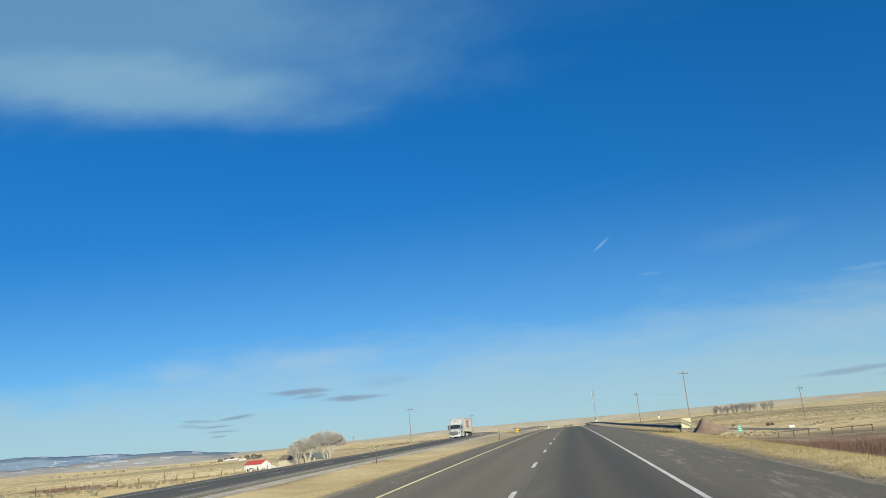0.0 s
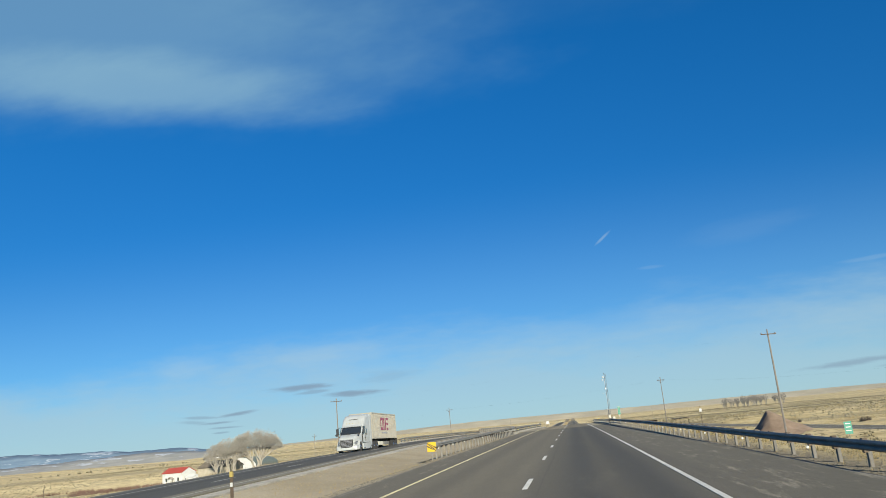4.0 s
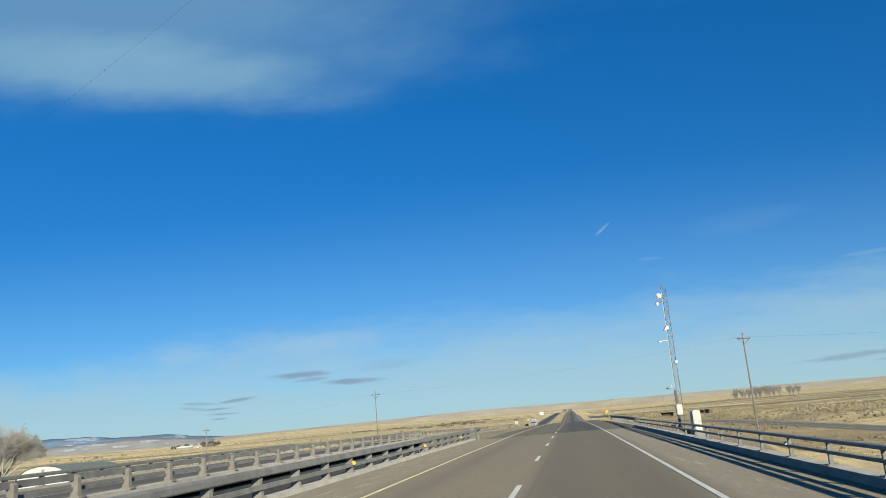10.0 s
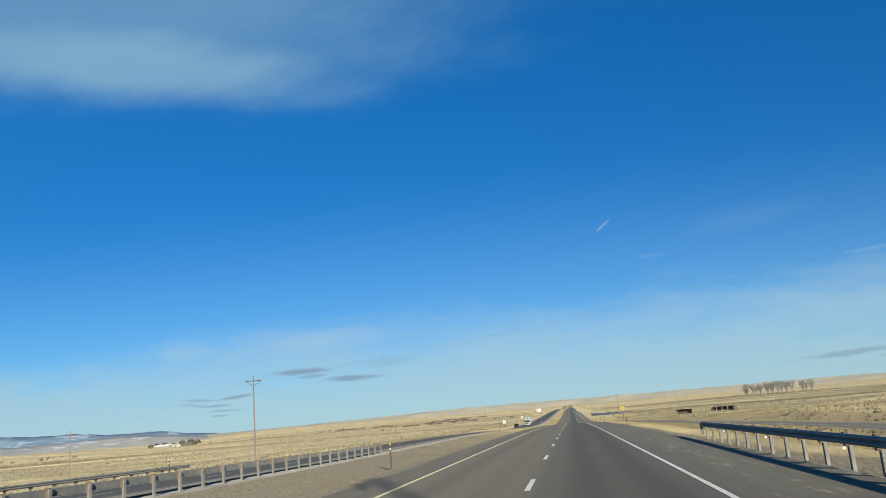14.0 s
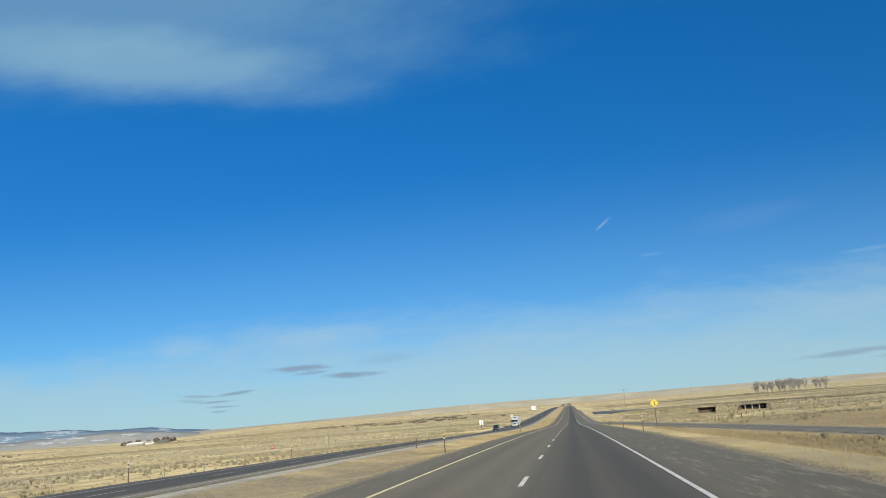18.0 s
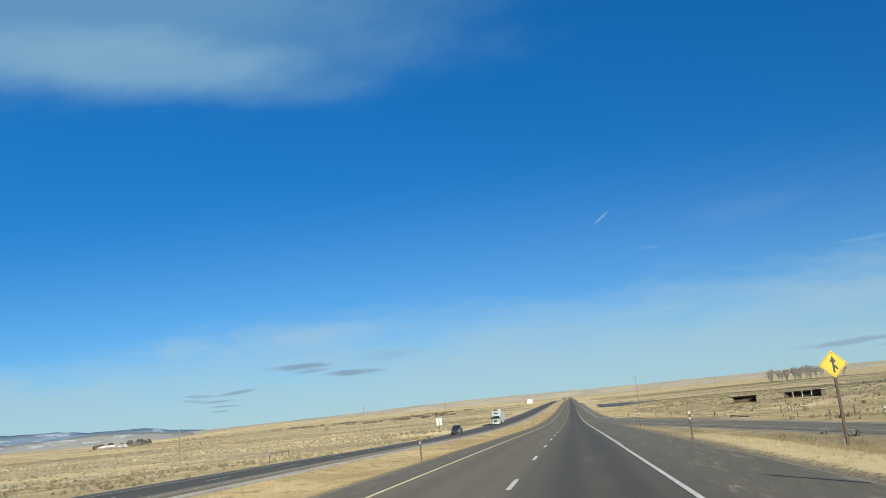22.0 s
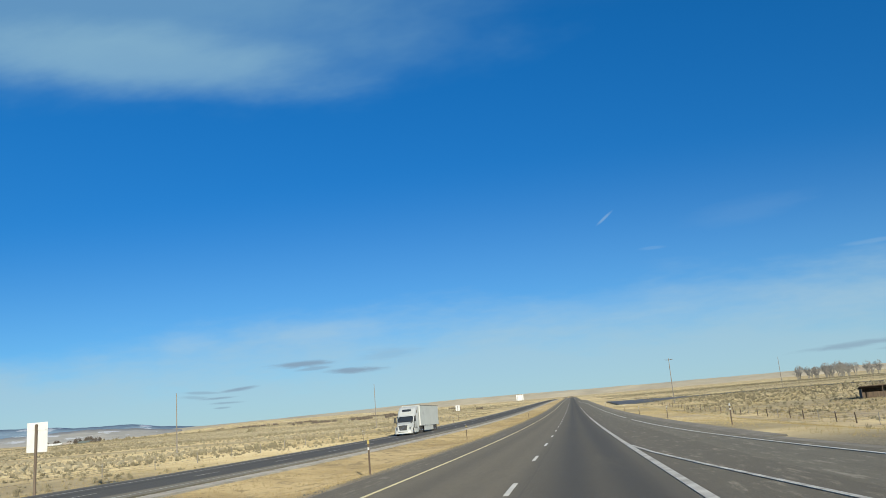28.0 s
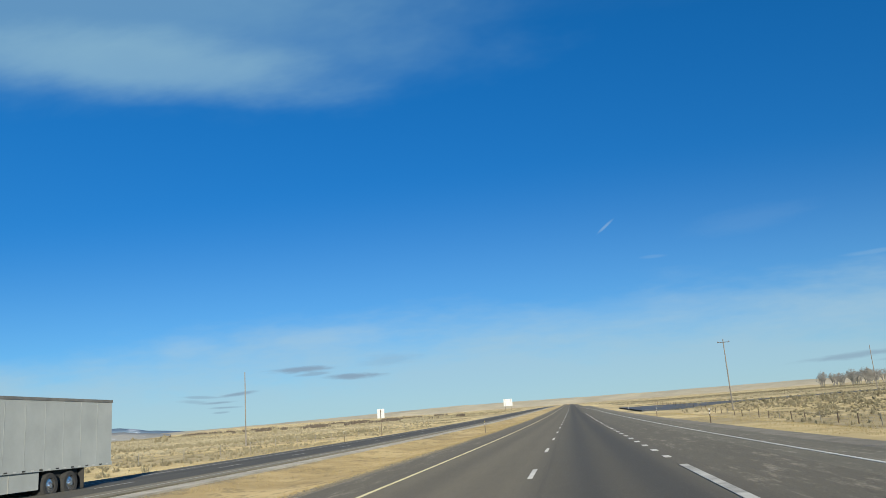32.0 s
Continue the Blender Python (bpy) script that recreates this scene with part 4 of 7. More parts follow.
def bridge_rail(name, x, face, label, slim, kerb=0.12, buttons=None, amber=False):
    """Two steel rails on posts that stand on the bridge kerb."""
    rail = thing(name, Matrix.Identity(4), label, "bridge railing", "bridge railings")
    level = (lambda y: zo(y) + TILT * (x - OPP)) if x < -10 else zr
    e0, e1 = (F0, F1) if x < -10 else (B0, B1)
    ys = np.linspace(e0, e1, 21)
    top = [(face * u, h) for u, h in ((-0.08, 0.0), (0.07, 0.0), (0.10, 0.03), (0.10, 0.15), (0.06, 0.19), (-0.08, 0.19))]
    low = [(face * u, h) for u, h in ((-0.05, 0.0), (0.08, 0.0), (0.08, 0.11), (-0.05, 0.11))]
    lift_top, lift_low = (0.42, 0.215) if slim else (0.50, 0.2)
    if slim:
        top, low = [(0.75 * u, 0.37 * h) for u, h in top], [(0.7 * u, 0.55 * h) for u, h in low]
    swept("top_rail", [(x, y, float(level(y)) + kerb + lift_top) for y in ys], top, STEEL, rail)
    swept("lower_rail", [(x, y, float(level(y)) + kerb + lift_low) for y in ys], low, STEEL, rail)
    y, k = e0 + 0.8, 0
    while y < e1 - 0.3:
        ob = new("post", SLIM_POST if slim else BRIDGE_POST)
        turn = 0 if face > 0 else 180
        ob.parent, ob.matrix_basis = rail, pose(x - face * (0.02 if slim else 0.1), y, float(level(y)) + kerb, 0, 0, turn)
        if buttons and k % buttons == 0:
            r = new("reflector", BUTTON_Y if amber else BUTTON_W)
            r.parent, r.matrix_basis = rail, pose(x + face * 0.12, y - 0.15, float(level(y)) + kerb + (0.31 if slim else 0.32))
        y, k = y + 2.78, k + 1
    return rail


guard_rail("guard_rail", lambda y: 7.2 + 1.7 * max(0.0, (110 - y) / 50) ** 1.3 if y < 110 else 7.2 - 1.0 * (y - 110) / 83, 59.5, B0 + 0.7, 1.905, -1,
           "grey steel guard rail on weathered posts beside the shoulder", "road guard rails", 4, sunk=lambda y: np.interp(y, (59, 110, 145, 192), (-0.32, -0.2, -0.08, 0.0)))
rub = thing("rub_rail", Matrix.Identity(4), "thin steel rub rail below the guard rail at the bridge end", "rub rail")
swept("rail", [(7.2 - 1.0 * (y - 110) / 83 - 0.03, y, float(zr(y)) + 0.2) for y in np.linspace(172.0, 193.4, 7)], [(-0.05, 0.0), (0.03, 0.0), (0.03, 0.07), (-0.05, 0.07)], STEEL, rub)
for y in np.linspace(173.0, 192.6, 13):
    ob = new("post", SLIM_POST)
    ob.parent, ob.matrix_basis = rub, pose(7.2 - 1.0 * (y - 110) / 83 + 0.06, float(y), float(zr(y)) - 0.02)
off_rail = guard_rail("guard_rail", lambda y: 6.2 + 1.0 * (y - B1) / 60, B1 + 0.3, 331, 1.905, -1, "grey steel guard rail leading off the bridge", "road guard rails", 4, terminal=False)
Build().box(7.1, 7.22, 330.9, 331.0, float(zr(331)) + 0.1, float(zr(331)) + 0.69, bevel=0.02).part("end_plate", STEEL, off_rail)
guard_rail("guard_rail", lambda y: -6.9 + 0.35 * (y - 131) / 62, 131, B0 - 0.2, 1.905, 1, "grey steel guard rail in the median before the bridge", "road guard rails", 3, sunk=lambda y: np.interp(y, (131, 165, 193), (0.0, 0.06, 0.14)))
guard_rail("guard_rail", lambda y: OPP + 5.6 - 0.3 * (y - F1) / 80, F1 + 0.3, 352, 1.905, -1, "grey steel guard rail along the opposite carriageway", "road guard rails", terminal=False)
guard_rail("guard_rail", lambda y: OPP - 7.2, F1 + 0.3, 346, 1.905, 1, "grey steel guard rail at the outer edge of the opposite road", "road guard rails", terminal=False)
bridge_rail("bridge_railing", 6.1, -1, "dark steel bridge railing with two bars on slim posts", True, kerb=0.17, buttons=3)
bridge_rail("bridge_railing", -6.35, 1, "grey steel bridge railing with two bars and yellow reflectors", False, buttons=5, amber=True)
bridge_rail("bridge_railing", OPP - 7.12, 1, "grey steel railing at the outer edge of the far bridge", False)
bridge_rail("bridge_railing", OPP + 5.6, -1, "grey steel railing at the inner edge of the far bridge", False)
nose = Build().box(-6.62, -6.2, B1 - 0.2, B1 + 4.6, zr(B1) + 0.72, zr(B1) + 0.97, bevel=0.06)
nose.box(-6.5, -6.36, B1 + 0.9, B1 + 1.15, zr(B1) - 0.2, zr(B1) + 0.74).box(-6.5, -6.36, B1 + 4.1, B1 + 4.4, zr(B1) - 0.2, zr(B1) + 0.9)
tagged(nose.part("rail_end", STEEL), "grey steel end piece of the bridge railing", "rail end")

# ---- marker posts, signs ----


def marker_post(m, label, amber=False, tall=1.35):
    """A wooden or steel delineator with a reflector near its top."""
    t = thing("marker_post", m, label, "delineator", "marker posts")
    b = Build()
    b.prism([(-0.035, -0.3), (0.035, -0.3), (0.035, tall), (0.02, tall + 0.02), (-0.02, tall + 0.02), (-0.035, tall)], -0.025, 0.025)
    b.part("post", WOOD_DARK, t)
    c = Build().box(-0.045, 0.045, -0.04, -0.027, tall - 0.14, tall + 0.0, bevel=0.006).box(-0.04, 0.04, 0.026, 0.034, tall - 0.14, tall - 0.02)
    c.part("reflector", FADED_AMBER if amber else REFLECTOR, t)
    Build().box(-0.037, 0.037, -0.034, -0.026, tall - 0.38, tall - 0.28).part("band", REFLECTOR, t)
    return t


first = marker_post(at(6.95, 380.5, 0.0), "brown marker post with a white reflector at the roadside")
for x, y in ((6.95, 441), (7.4, 473), (11.2, 649), (10.6, 678), (10.6, 712), (11.2, 754), (11.2, 792), (11.2, 840)):
    copy_thing(first, at(x, y, 0.0))
ml = marker_post(at(-7.2, 429), "brown marker post with an amber reflector in the median", True)
for x, y in ((-7.6, 103), (-8.0, 331), (-6.8, 505), (-13.2, 566), (-13.0, 449), (-6.8, 629), (-9.0, 676), (-8.6, 782), (-12.4, 57)):
    copy_thing(ml, at(x, y))
mo = marker_post(at(-27.2, 424), "thin brown marker post beyond the opposite carriageway")
for y in (345, 455, 535, 610, 705, 790):
    copy_thing(mo, at(-27.2, y))
mr = marker_post(at(22, 518), "brown marker post with a white reflector beside the ramp")
for x, y in ((8.75, 556), (13.6, 582.3), (7.5, 535), (7.05, 500), (18.3, 561), (12.1, 618)):
    copy_thing(mr, at(x, y))


def bars(b, x, z, width, n, height, gap, y):
    """Plain bars in place of writing that cannot be read."""
    for k in range(n):
        b.box(x - width / 2, x + width / 2, y - 0.004, y, z - k * gap, z - k * gap + height)
    return b


def hazard_marker(name, m, w, h, z0, plate, mark, label, slope):
    """An object marker: diagonal stripes on a plate on a post."""
    t = thing(name, m, label, "hazard marker", "hazard markers")
    Build().box(-w / 2, w / 2, 0, 0.012, z0, z0 + h, bevel=0.004).part("plate", plate, t)
    n = 3
    for k in range(n):
        c = z0 + h * (k + 0.5) / n
        s = Build()
        hw, dz = w / 2 - 0.01, slope * w / 2
        th = h / n * 0.25
        q = [(-hw, c - dz - th), (hw, c + dz - th), (hw, c + dz + th), (-hw, c - dz + th)]
        q = [(x, min(max(z, z0 + 0.01), z0 + h - 0.01)) for x, z in q]
        s.prism(q, -0.006, -0.002)
        s.part("stripe", mark, t)
    Build().box(-0.04, 0.04, 0.013, 0.06, -0.5, z0 + h - 0.1).part("post", STEEL_POST, t)
    return t


hazard_marker("hazard_marker", at(9.3, 58.2, 0.0), 0.66, 0.66, 0.34, PALE_YELLOW, BLACK, "pale yellow hazard marker with dark diagonal stripes at the rail end", -0.9)
hazard_marker("hazard_marker", at(-7.0, 129.6, 0.0), 0.52, 0.54, 0.5, YELLOW, BLACK, "yellow hazard marker with black diagonal stripes in the median", -0.9)


def lettering(text, size, material, parent, m):
    cu = bpy.data.curves.new("lettering", "FONT")
    cu.body, cu.size, cu.align_x, cu.extrude = text, size, "CENTER", 0.002
    tmp = new("tmp", cu)
    me = bpy.data.meshes.new_from_object(tmp.evaluated_get(bpy.context.evaluated_depsgraph_get()))
    bpy.data.objects.remove(tmp)
    me.materials.clear()
    me.materials.append(material)
    ob = new("lettering", me)
    ob.parent, ob.matrix_basis = parent, m
    return ob


mile = thing("mile_sign", at(7.8, 198.2, 0.0, on_road=True), "narrow green mile sign with white figures on a post", "mile sign")
Build().box(-0.16, 0.16, 0, 0.012, 1.12, 2.22, bevel=0.004).part("plate", GREEN, mile)
Build().box(-0.175, 0.175, 0.004, 0.014, 1.10, 2.24).part("border", REFLECTOR, mile)
lettering("MILE", 0.11, REFLECTOR, mile, pose(0, -0.006, 2.1, 90))
for k, c in enumerate("297"):
    lettering(c, 0.31, REFLECTOR, mile, pose(0, -0.006, 1.83 - 0.28 * k, 90))
Build().box(-0.035, 0.035, 0.015, 0.06, -1.5, 1.9).part("post", REFLECTOR, mile)

sign = thing("merge_sign", at(14.1, 501.0, 0.0), "yellow diamond merge warning sign with black arrow on wooden post", "road sign")
BASE_M = float(land(np.array([14.1]), np.array([501.0]))[0])
zc = 8.25 - BASE_M
s2 = 0.65
Build().prism([(0, zc - s2), (s2, zc), (0, zc + s2), (-s2, zc)], 0, 0.014).part("plate", YELLOW, sign)
rim = Build()
for k in range(4):
    a0 = pose(0, 0, zc) @ pose(0, 0, 0, 0, 45 + 90 * k, 0)
    rim.box(-0.42, 0.42, -0.005, -0.001, 0.405, 0.42, m=a0)
rim.part("border", BLACK, sign)
arrow = Build().prism([(-0.05, zc - 0.4), (0.05, zc - 0.4), (0.05, zc + 0.12), (-0.05, zc + 0.12)], -0.008, -0.002)
arrow.prism([(-0.15, zc + 0.1), (0.15, zc + 0.1), (0, zc + 0.4)], -0.008, -0.002)
arrow.prism([(0.04, zc - 0.14), (0.04, zc - 0.0), (0.21, zc - 0.22), (0.155, zc - 0.28)], -0.008, -0.002)
arrow.part("arrow", BLACK, sign)
Build().box(-0.06, 0.06, 0.016, 0.12, -0.8, zc + 0.5).part("post", WOOD, sign)


def sign_back(name, m, w, h, z0, posts, label):
    """The bare back of a sign that faces the other way."""
    t = thing(name, m, label, "road sign", "sign backs")
    Build().box(-w / 2, w / 2, 0.06, 0.08, z0, z0 + h, bevel=0.006).part("plate", WHITE, t)
    n = 2 if w < 2 else 3
    for k in range(n):
        z = z0 + h * (k + 0.5) / n
        Build().box(-w / 2 + 0.05, w / 2 - 0.05, 0.02, 0.058, z - 0.025, z + 0.025).part("brace", WHITE, t)
    for px in posts:
        Build().box(px - 0.055, px + 0.055, -0.08, 0.018, -0.6, z0 + h - 0.1).part("post", WOOD, t)
    return t


sign_back("sign_back", at(-27.5, 637.0), 1.25, 1.6, 2.25, (0.0,), "plain white sign back on a single wooden post")
sign_back("sign_back", at(-31.0, 826.0), 1.25, 1.55, 2.9, (0.0,), "plain white sign back on a single tall post")
sign_back("sign_back", at(-30.3, 1099.0), 4.4, 3.5, 3.6, (-1.5, 1.5), "large white sign back on two posts")
stop = thing("red_sign", at(-56.0, 525.0), "small red and white road sign on a thin post", "road sign")
Build().box(-0.3, 0.3, 0, 0.012, 1.0, 1.7, bevel=0.004).part("plate", RED, stop)
bars(Build(), 0, 1.42, 0.4, 2, 0.08, 0.16, -0.002).part("bar", REFLECTOR, stop)
Build().box(-0.03, 0.03, 0.013, 0.06, -0.5, 1.6).part("post", STEEL_POST, stop)
ws = thing("small_sign", at(54.0, 207.0), "small white sign on a thin post in the low ground", "road sign")
Build().box(-0.6, 0.6, 0, 0.012, 0.9, 1.5, bevel=0.004).part("plate", WHITE, ws)
Build().box(-0.03, 0.03, 0.013, 0.06, -0.5, 1.4).part("post", STEEL_POST, ws)
gs = thing("green_sign", at(45.0, 223.0), "small green sign with white bars on a post", "road sign")
Build().box(-0.6, 0.6, 0, 0.012, 0.6, 2.6, bevel=0.004).part("plate", GREEN, gs)
bars(Build(), 0, 2.2, 0.8, 3, 0.14, 0.55, -0.002).part("bar", REFLECTOR, gs)
Build().box(-0.05, 0.05, 0.013, 0.08, -0.5, 2.5).part("post", STEEL_POST, gs)

# ---- power poles and wires ----
POLE_TOPS = {}


def pole(key, x, y, top_z, style, label, turn=0.0, r=0.15):
    """A wooden power pole. style: 'v' with braced arm, 't' with long arm, 'plain' bare."""
    m = at(x, y)
    base = m.translation.z
    h = top_z - base
    t = thing("power_pole", pose(x, y, base, 0, 0, turn), label, "power pole", "power poles")
    b = Build().tube([(0, 0, -1), (0, 0, h * 0.5), (0, 0, h)], [r, r * 0.85, r * 0.65], 9)
    b.part("shaft", POLE_WOOD, t, shade=True)
    tops = []
    if style != "plain":
        arm = 1.25 if style == "v" else 1.25
        za = h - 0.75 if style == "v" else h - 0.5
        Build().box(-arm, arm, -0.2, -0.08, za - 0.06, za + 0.06, bevel=0.012).part("crossarm", WOOD_DARK, t)
        spots = [(-arm + 0.1, za), (arm - 0.1, za), (-arm * 0.55, za), (arm * 0.55, za)] if style == "v" else [(-arm + 0.1, za), (arm - 0.1, za)]
        if style == "v":
            for s in (-1, 1):
                Build().tube([(s * 0.85 * arm, -0.14, za - 0.05), (0, -0.12, za - 0.85)], 0.035, 6).part("brace", WOOD_DARK, t)
        for px, pz in spots + ([(-0.16, h - 0.06), (0.16, h - 0.06)] if style == "v" else [(0, h - 0.05)]):
            Build().tube([(px, -0.14 if pz == za else 0, pz + 0.05), (px, -0.14 if pz == za else 0, pz + 0.12), (px, -0.14 if pz == za else 0, pz + 0.2), (px, -0.14 if pz == za else 0, pz + 0.26)], [0.035, 0.085, 0.09, 0.035], 7).part("insulator", PORCELAIN, t)
            tops.append(pose(x, y, base, 0, 0, turn) @ Vector((px, -0.14, pz + 0.26)))
    else:
        tops.append(Vector((x, y, top_z)))
    POLE_TOPS[key] = tops
    return t


pole("R1", 29.3, 198.0, 14.6, "t", "tall wooden power pole with one crossarm", 25)
pole("R2", 29.6, 339.6, 17.2, "v", "wooden power pole with braced crossarm and insulators", 25)
pole("R3", 78.1, 284.0, 11.9, "v", "wooden power pole with braced crossarm on the plain", 25)
pole("L", -48.6, 413.4, 17.5, "v", "wooden power pole with braced crossarm beyond the road", 25)
pole("L2", -132.8, 492.0, 14.2, "v", "distant wooden power pole with crossarm", 25)
pole("G", -48.3, 250.3, 14.9, "t", "tall wooden power pole with long crossarm", 10)
pole("E1", 34.3, 867.5, 20.6, "t", "tall wooden power pole with a short crossarm", 0)
pole("E2", -55.1, 825.7, 18.7, "plain", "slender bare wooden pole beside a fence", 0, 0.12)
pole("E3", 80.8, 918.0, 20.1, "plain", "slender bare wooden pole on the plain", 0, 0.12)
pole("LL", -70.0, 735.0, 15.4, "plain", "slender bare wooden pole on the plain", 0, 0.12)
pole("D", -65.0, 591.0, 10.2, "plain", "slender bare wooden pole on the plain", 0, 0.12)


def wire(a, b, sag, label, thick):
    p = [a.lerp(b, i / 16) - Vector((0, 0, sag * 4 * (i / 16) * (1 - i / 16))) for i in range(17)]
    tagged(Build().tube(p, thick, 3).part("power_line", WIRE), label, "power line", "power lines")


for a, b in (("R2", "L"), ("L", "L2"), ("R3", "R2"), ("R1", "G")):
    for pa, pb in list(zip(POLE_TOPS[a], POLE_TOPS[b]))[:3 if a != "R1" else 1]:
        wire(pa, pb, 1.1, "thin dark power line strung between wooden poles", 0.0014 if a == "R1" else 0.0022)

# ---- weather mast with cabinets ----
MZ = float(zr(273.5)) - 0.25
mast = thing("weather_mast", pose(9.7, 273.5, MZ, 0, 0, 18), "slender steel lattice weather mast with dishes and camera", "mast")
MH = 11.25
corners = [(0.0, 0.0), (0.42, 0.0), (0.21, 0.36)]
for cx, cy in corners:
    Build().tube([(cx, cy, 0.4), (cx, cy, MH)], 0.024, 6).part("leg", MAST_STEEL, mast)
for k in range(24):
    z0 = 0.6 + k * 0.46
    if z0 + 0.46 > MH:
        break
    lat = Build()
    for i in range(3):
        a, c = corners[i], corners[(i + 1) % 3]
        if k % 2:
            a, c = c, a
        lat.tube([(*a, z0), (*c, z0 + 0.46)], 0.011, 4).tube([(*a, z0), (*c, z0)], 0.011, 4)
    lat.part("lattice", MAST_STEEL, mast)
Build().tube([(-0.05, -0.05, -1.0), (-0.05, -0.05, 2.75)], 0.1, 10).part("base_pole", MAST_STEEL, mast)
Build().tube([(-0.35, -0.15, MH - 0.95), (-0.45, -0.22, MH - 0.95), (-0.52, -0.26, MH - 0.95)], [0.24, 0.225, 0.06], 16).part("dish", WHITE, mast, "white round dish")
Build().tube([(-0.55, -0.1, MH - 1.45), (-0.55, -0.1, MH - 1.62), (-0.55, -0.1, MH - 1.75)], [0.13, 0.12, 0.05], 12).part("camera_dome", WHITE, mast)
Build().box(-0.6, 0.1, -0.06, 0.02, MH - 1.42, MH - 1.36).part("arm", MAST_STEEL, mast)
Build().prism([(-0.3, 7.5), (0.12, 7.6), (0.12, 7.85), (-0.06, 7.9)], -0.18, 0.1).part("radar", WHITE, mast)
Build().box(-0.75, 0.0, -0.02, 0.02, 6.68, 6.72).box(-0.85, -0.58, -0.07, 0.07, 6.58, 6.7, bevel=0.03).part("sensor", WHITE, mast)
Build().tube([(0.36, -0.12, 4.97), (0.36, -0.17, 4.97), (0.36, -0.2, 4.97)], [0.13, 0.13, 0.05], 14).part("small_dish", WHITE, mast)
Build().box(-0.62, -0.02, -0.05, 0.0, 2.86, 2.91).part("arm", MAST_STEEL, mast)
Build().box(-0.74, -0.54, -0.1, 0.06, 2.9, 3.02, bevel=0.03).box(-0.72, -0.66, -0.13, -0.1, 2.93, 2.99).part("sensor", MAST_STEEL, mast)
Build().tube([(-0.28, -0.03, 2.86), (-0.28, -0.03, 3.2)], 0.03, 8).part("canister", WHITE, mast)
yagi = Build().tube([(0.44, 0, 3.1), (0.44, 0, 3.55)], 0.014, 5)
for k in range(4):
    yagi.tube([(0.44, -0.14, 3.16 + 0.1 * k), (0.44, 0.14, 3.16 + 0.1 * k)], 0.006, 4)
yagi.part("antenna", MAST_STEEL, mast)
Build().tube([(-0.04, -0.06, 2.7), (-0.04, -0.06, MH - 0.4)], 0.016, 5).part("cable", WHITE, mast, "pale cable clipped to a leg")
Build().box(-0.3, 0.2, -0.42, -0.14, 0.85, 1.65, bevel=0.03).part("control_box", CREAM, mast, "cream control box")
cab = thing("equipment_cabinet", pose(10.5, 270.6, float(zr(270.6)) - 0.6, 0, 0, 14), "tall cream equipment cabinet beside the bridge end", "cabinet")
shell = Build().prism([(-0.3, 0.0), (0.3, 0.0), (0.3, 1.36), (0.22, 1.47), (0.1, 1.5), (-0.1, 1.5), (-0.22, 1.47), (-0.3, 1.36)], -0.26, 0.26)
shell.part("body", CREAM, cab)
Build().box(-0.25, 0.25, -0.285, -0.262, 0.1, 1.3, bevel=0.008).part("door", CREAM, cab)
Build().box(0.15, 0.19, -0.31, -0.287, 0.6, 0.76).part("handle", STEEL, cab)
Build().box(-0.4, 0.4, -0.34, 0.34, -0.7, 0.0).part("plinth", CONCRETE, cab)
small = thing("meter_post", at(30.3, 275.0), "white meter box on a thin weathered post", "utility post")
Build().box(-0.06, 0.06, -0.05, 0.05, -0.6, 6.2).part("post", WOOD, small)
Build().box(-0.26, 0.26, -0.25, -0.07, 4.9, 5.6, bevel=0.02).part("box", WHITE, small)

# ---- vehicles ----


def rounded(hw, z0, z1, r, n=4):
    """A rounded rectangle in x, z, with small corners below and large ones above."""
    pts = []
    for cx, cz, rr, a0 in ((hw, z0, min(r, 0.08), -90), (hw, z1, r, 0), (-hw, z1, r, 90), (-hw, z0, min(r, 0.08), 180)):
        ox, oz = cx - math.copysign(rr, cx), cz + (rr if cz == z0 else -rr)
        for k in range(n + 1):
            a = radians(a0 + 90 * k / n)
            pts.append((ox + rr * math.cos(a), oz + rr * math.sin(a)))
    return pts


def loft(sections, n=4):
    """A body through rounded cross-sections (y, half width, bottom, top, corner radius)."""
    b = Build()
    rows = [[(x, y, z) for x, z in rounded(hw, z0, z1, r, n)] for y, hw, z0, z1, r in sections]
    m = len(rows[0])
    for row in rows:
        b.v += row
    for i in range(len(rows) - 1):
        for j in range(m):
            b.f.append((i * m + j, i * m + (j + 1) % m, (i + 1) * m + (j + 1) % m, (i + 1) * m + j))
    b.f += [tuple(range(m)), tuple(range((len(rows) - 1) * m, len(rows) * m))]
    return b


def wheel(parent, x, y, r, wide, side, polished=True):
    """A wheel with its axle along x: tyre, rim and hub. side: +1 shows its face to +x."""
    w0 = thing_part("wheel", parent, pose(x, y, r))
    ty = Build()
    prof = [(-wide / 2, r * 0.62), (-wide / 2, r * 0.93), (-wide / 2 + 0.04, r), (wide / 2 - 0.04, r), (wide / 2, r * 0.93), (wide / 2, r * 0.62)]
    n = 20
    for k in range(n):
        a = 2 * math.pi * k / n
        ty.v += [(u, q * math.cos(a), q * math.sin(a)) for u, q in prof]
    m = len(prof)
    for k in range(n):
        for j in range(m):
            ty.f.append((k * m + j, k * m + (j + 1) % m, ((k + 1) % n) * m + (j + 1) % m, ((k + 1) % n) * m + j))
    ty.part("tyre", RUBBER, w0)
    u = side * (wide / 2 - 0.07)
    rim_b = Build().tube([(u - side * 0.1, 0, 0), (u, 0, 0), (u + side * 0.03, 0, 0), (u + side * 0.09, 0, 0)], [r * 0.61, r * 0.61, r * 0.3, r * 0.18], 16)
    rim_b.part("rim", CHROME if polished else WHITE, w0)
    return w0


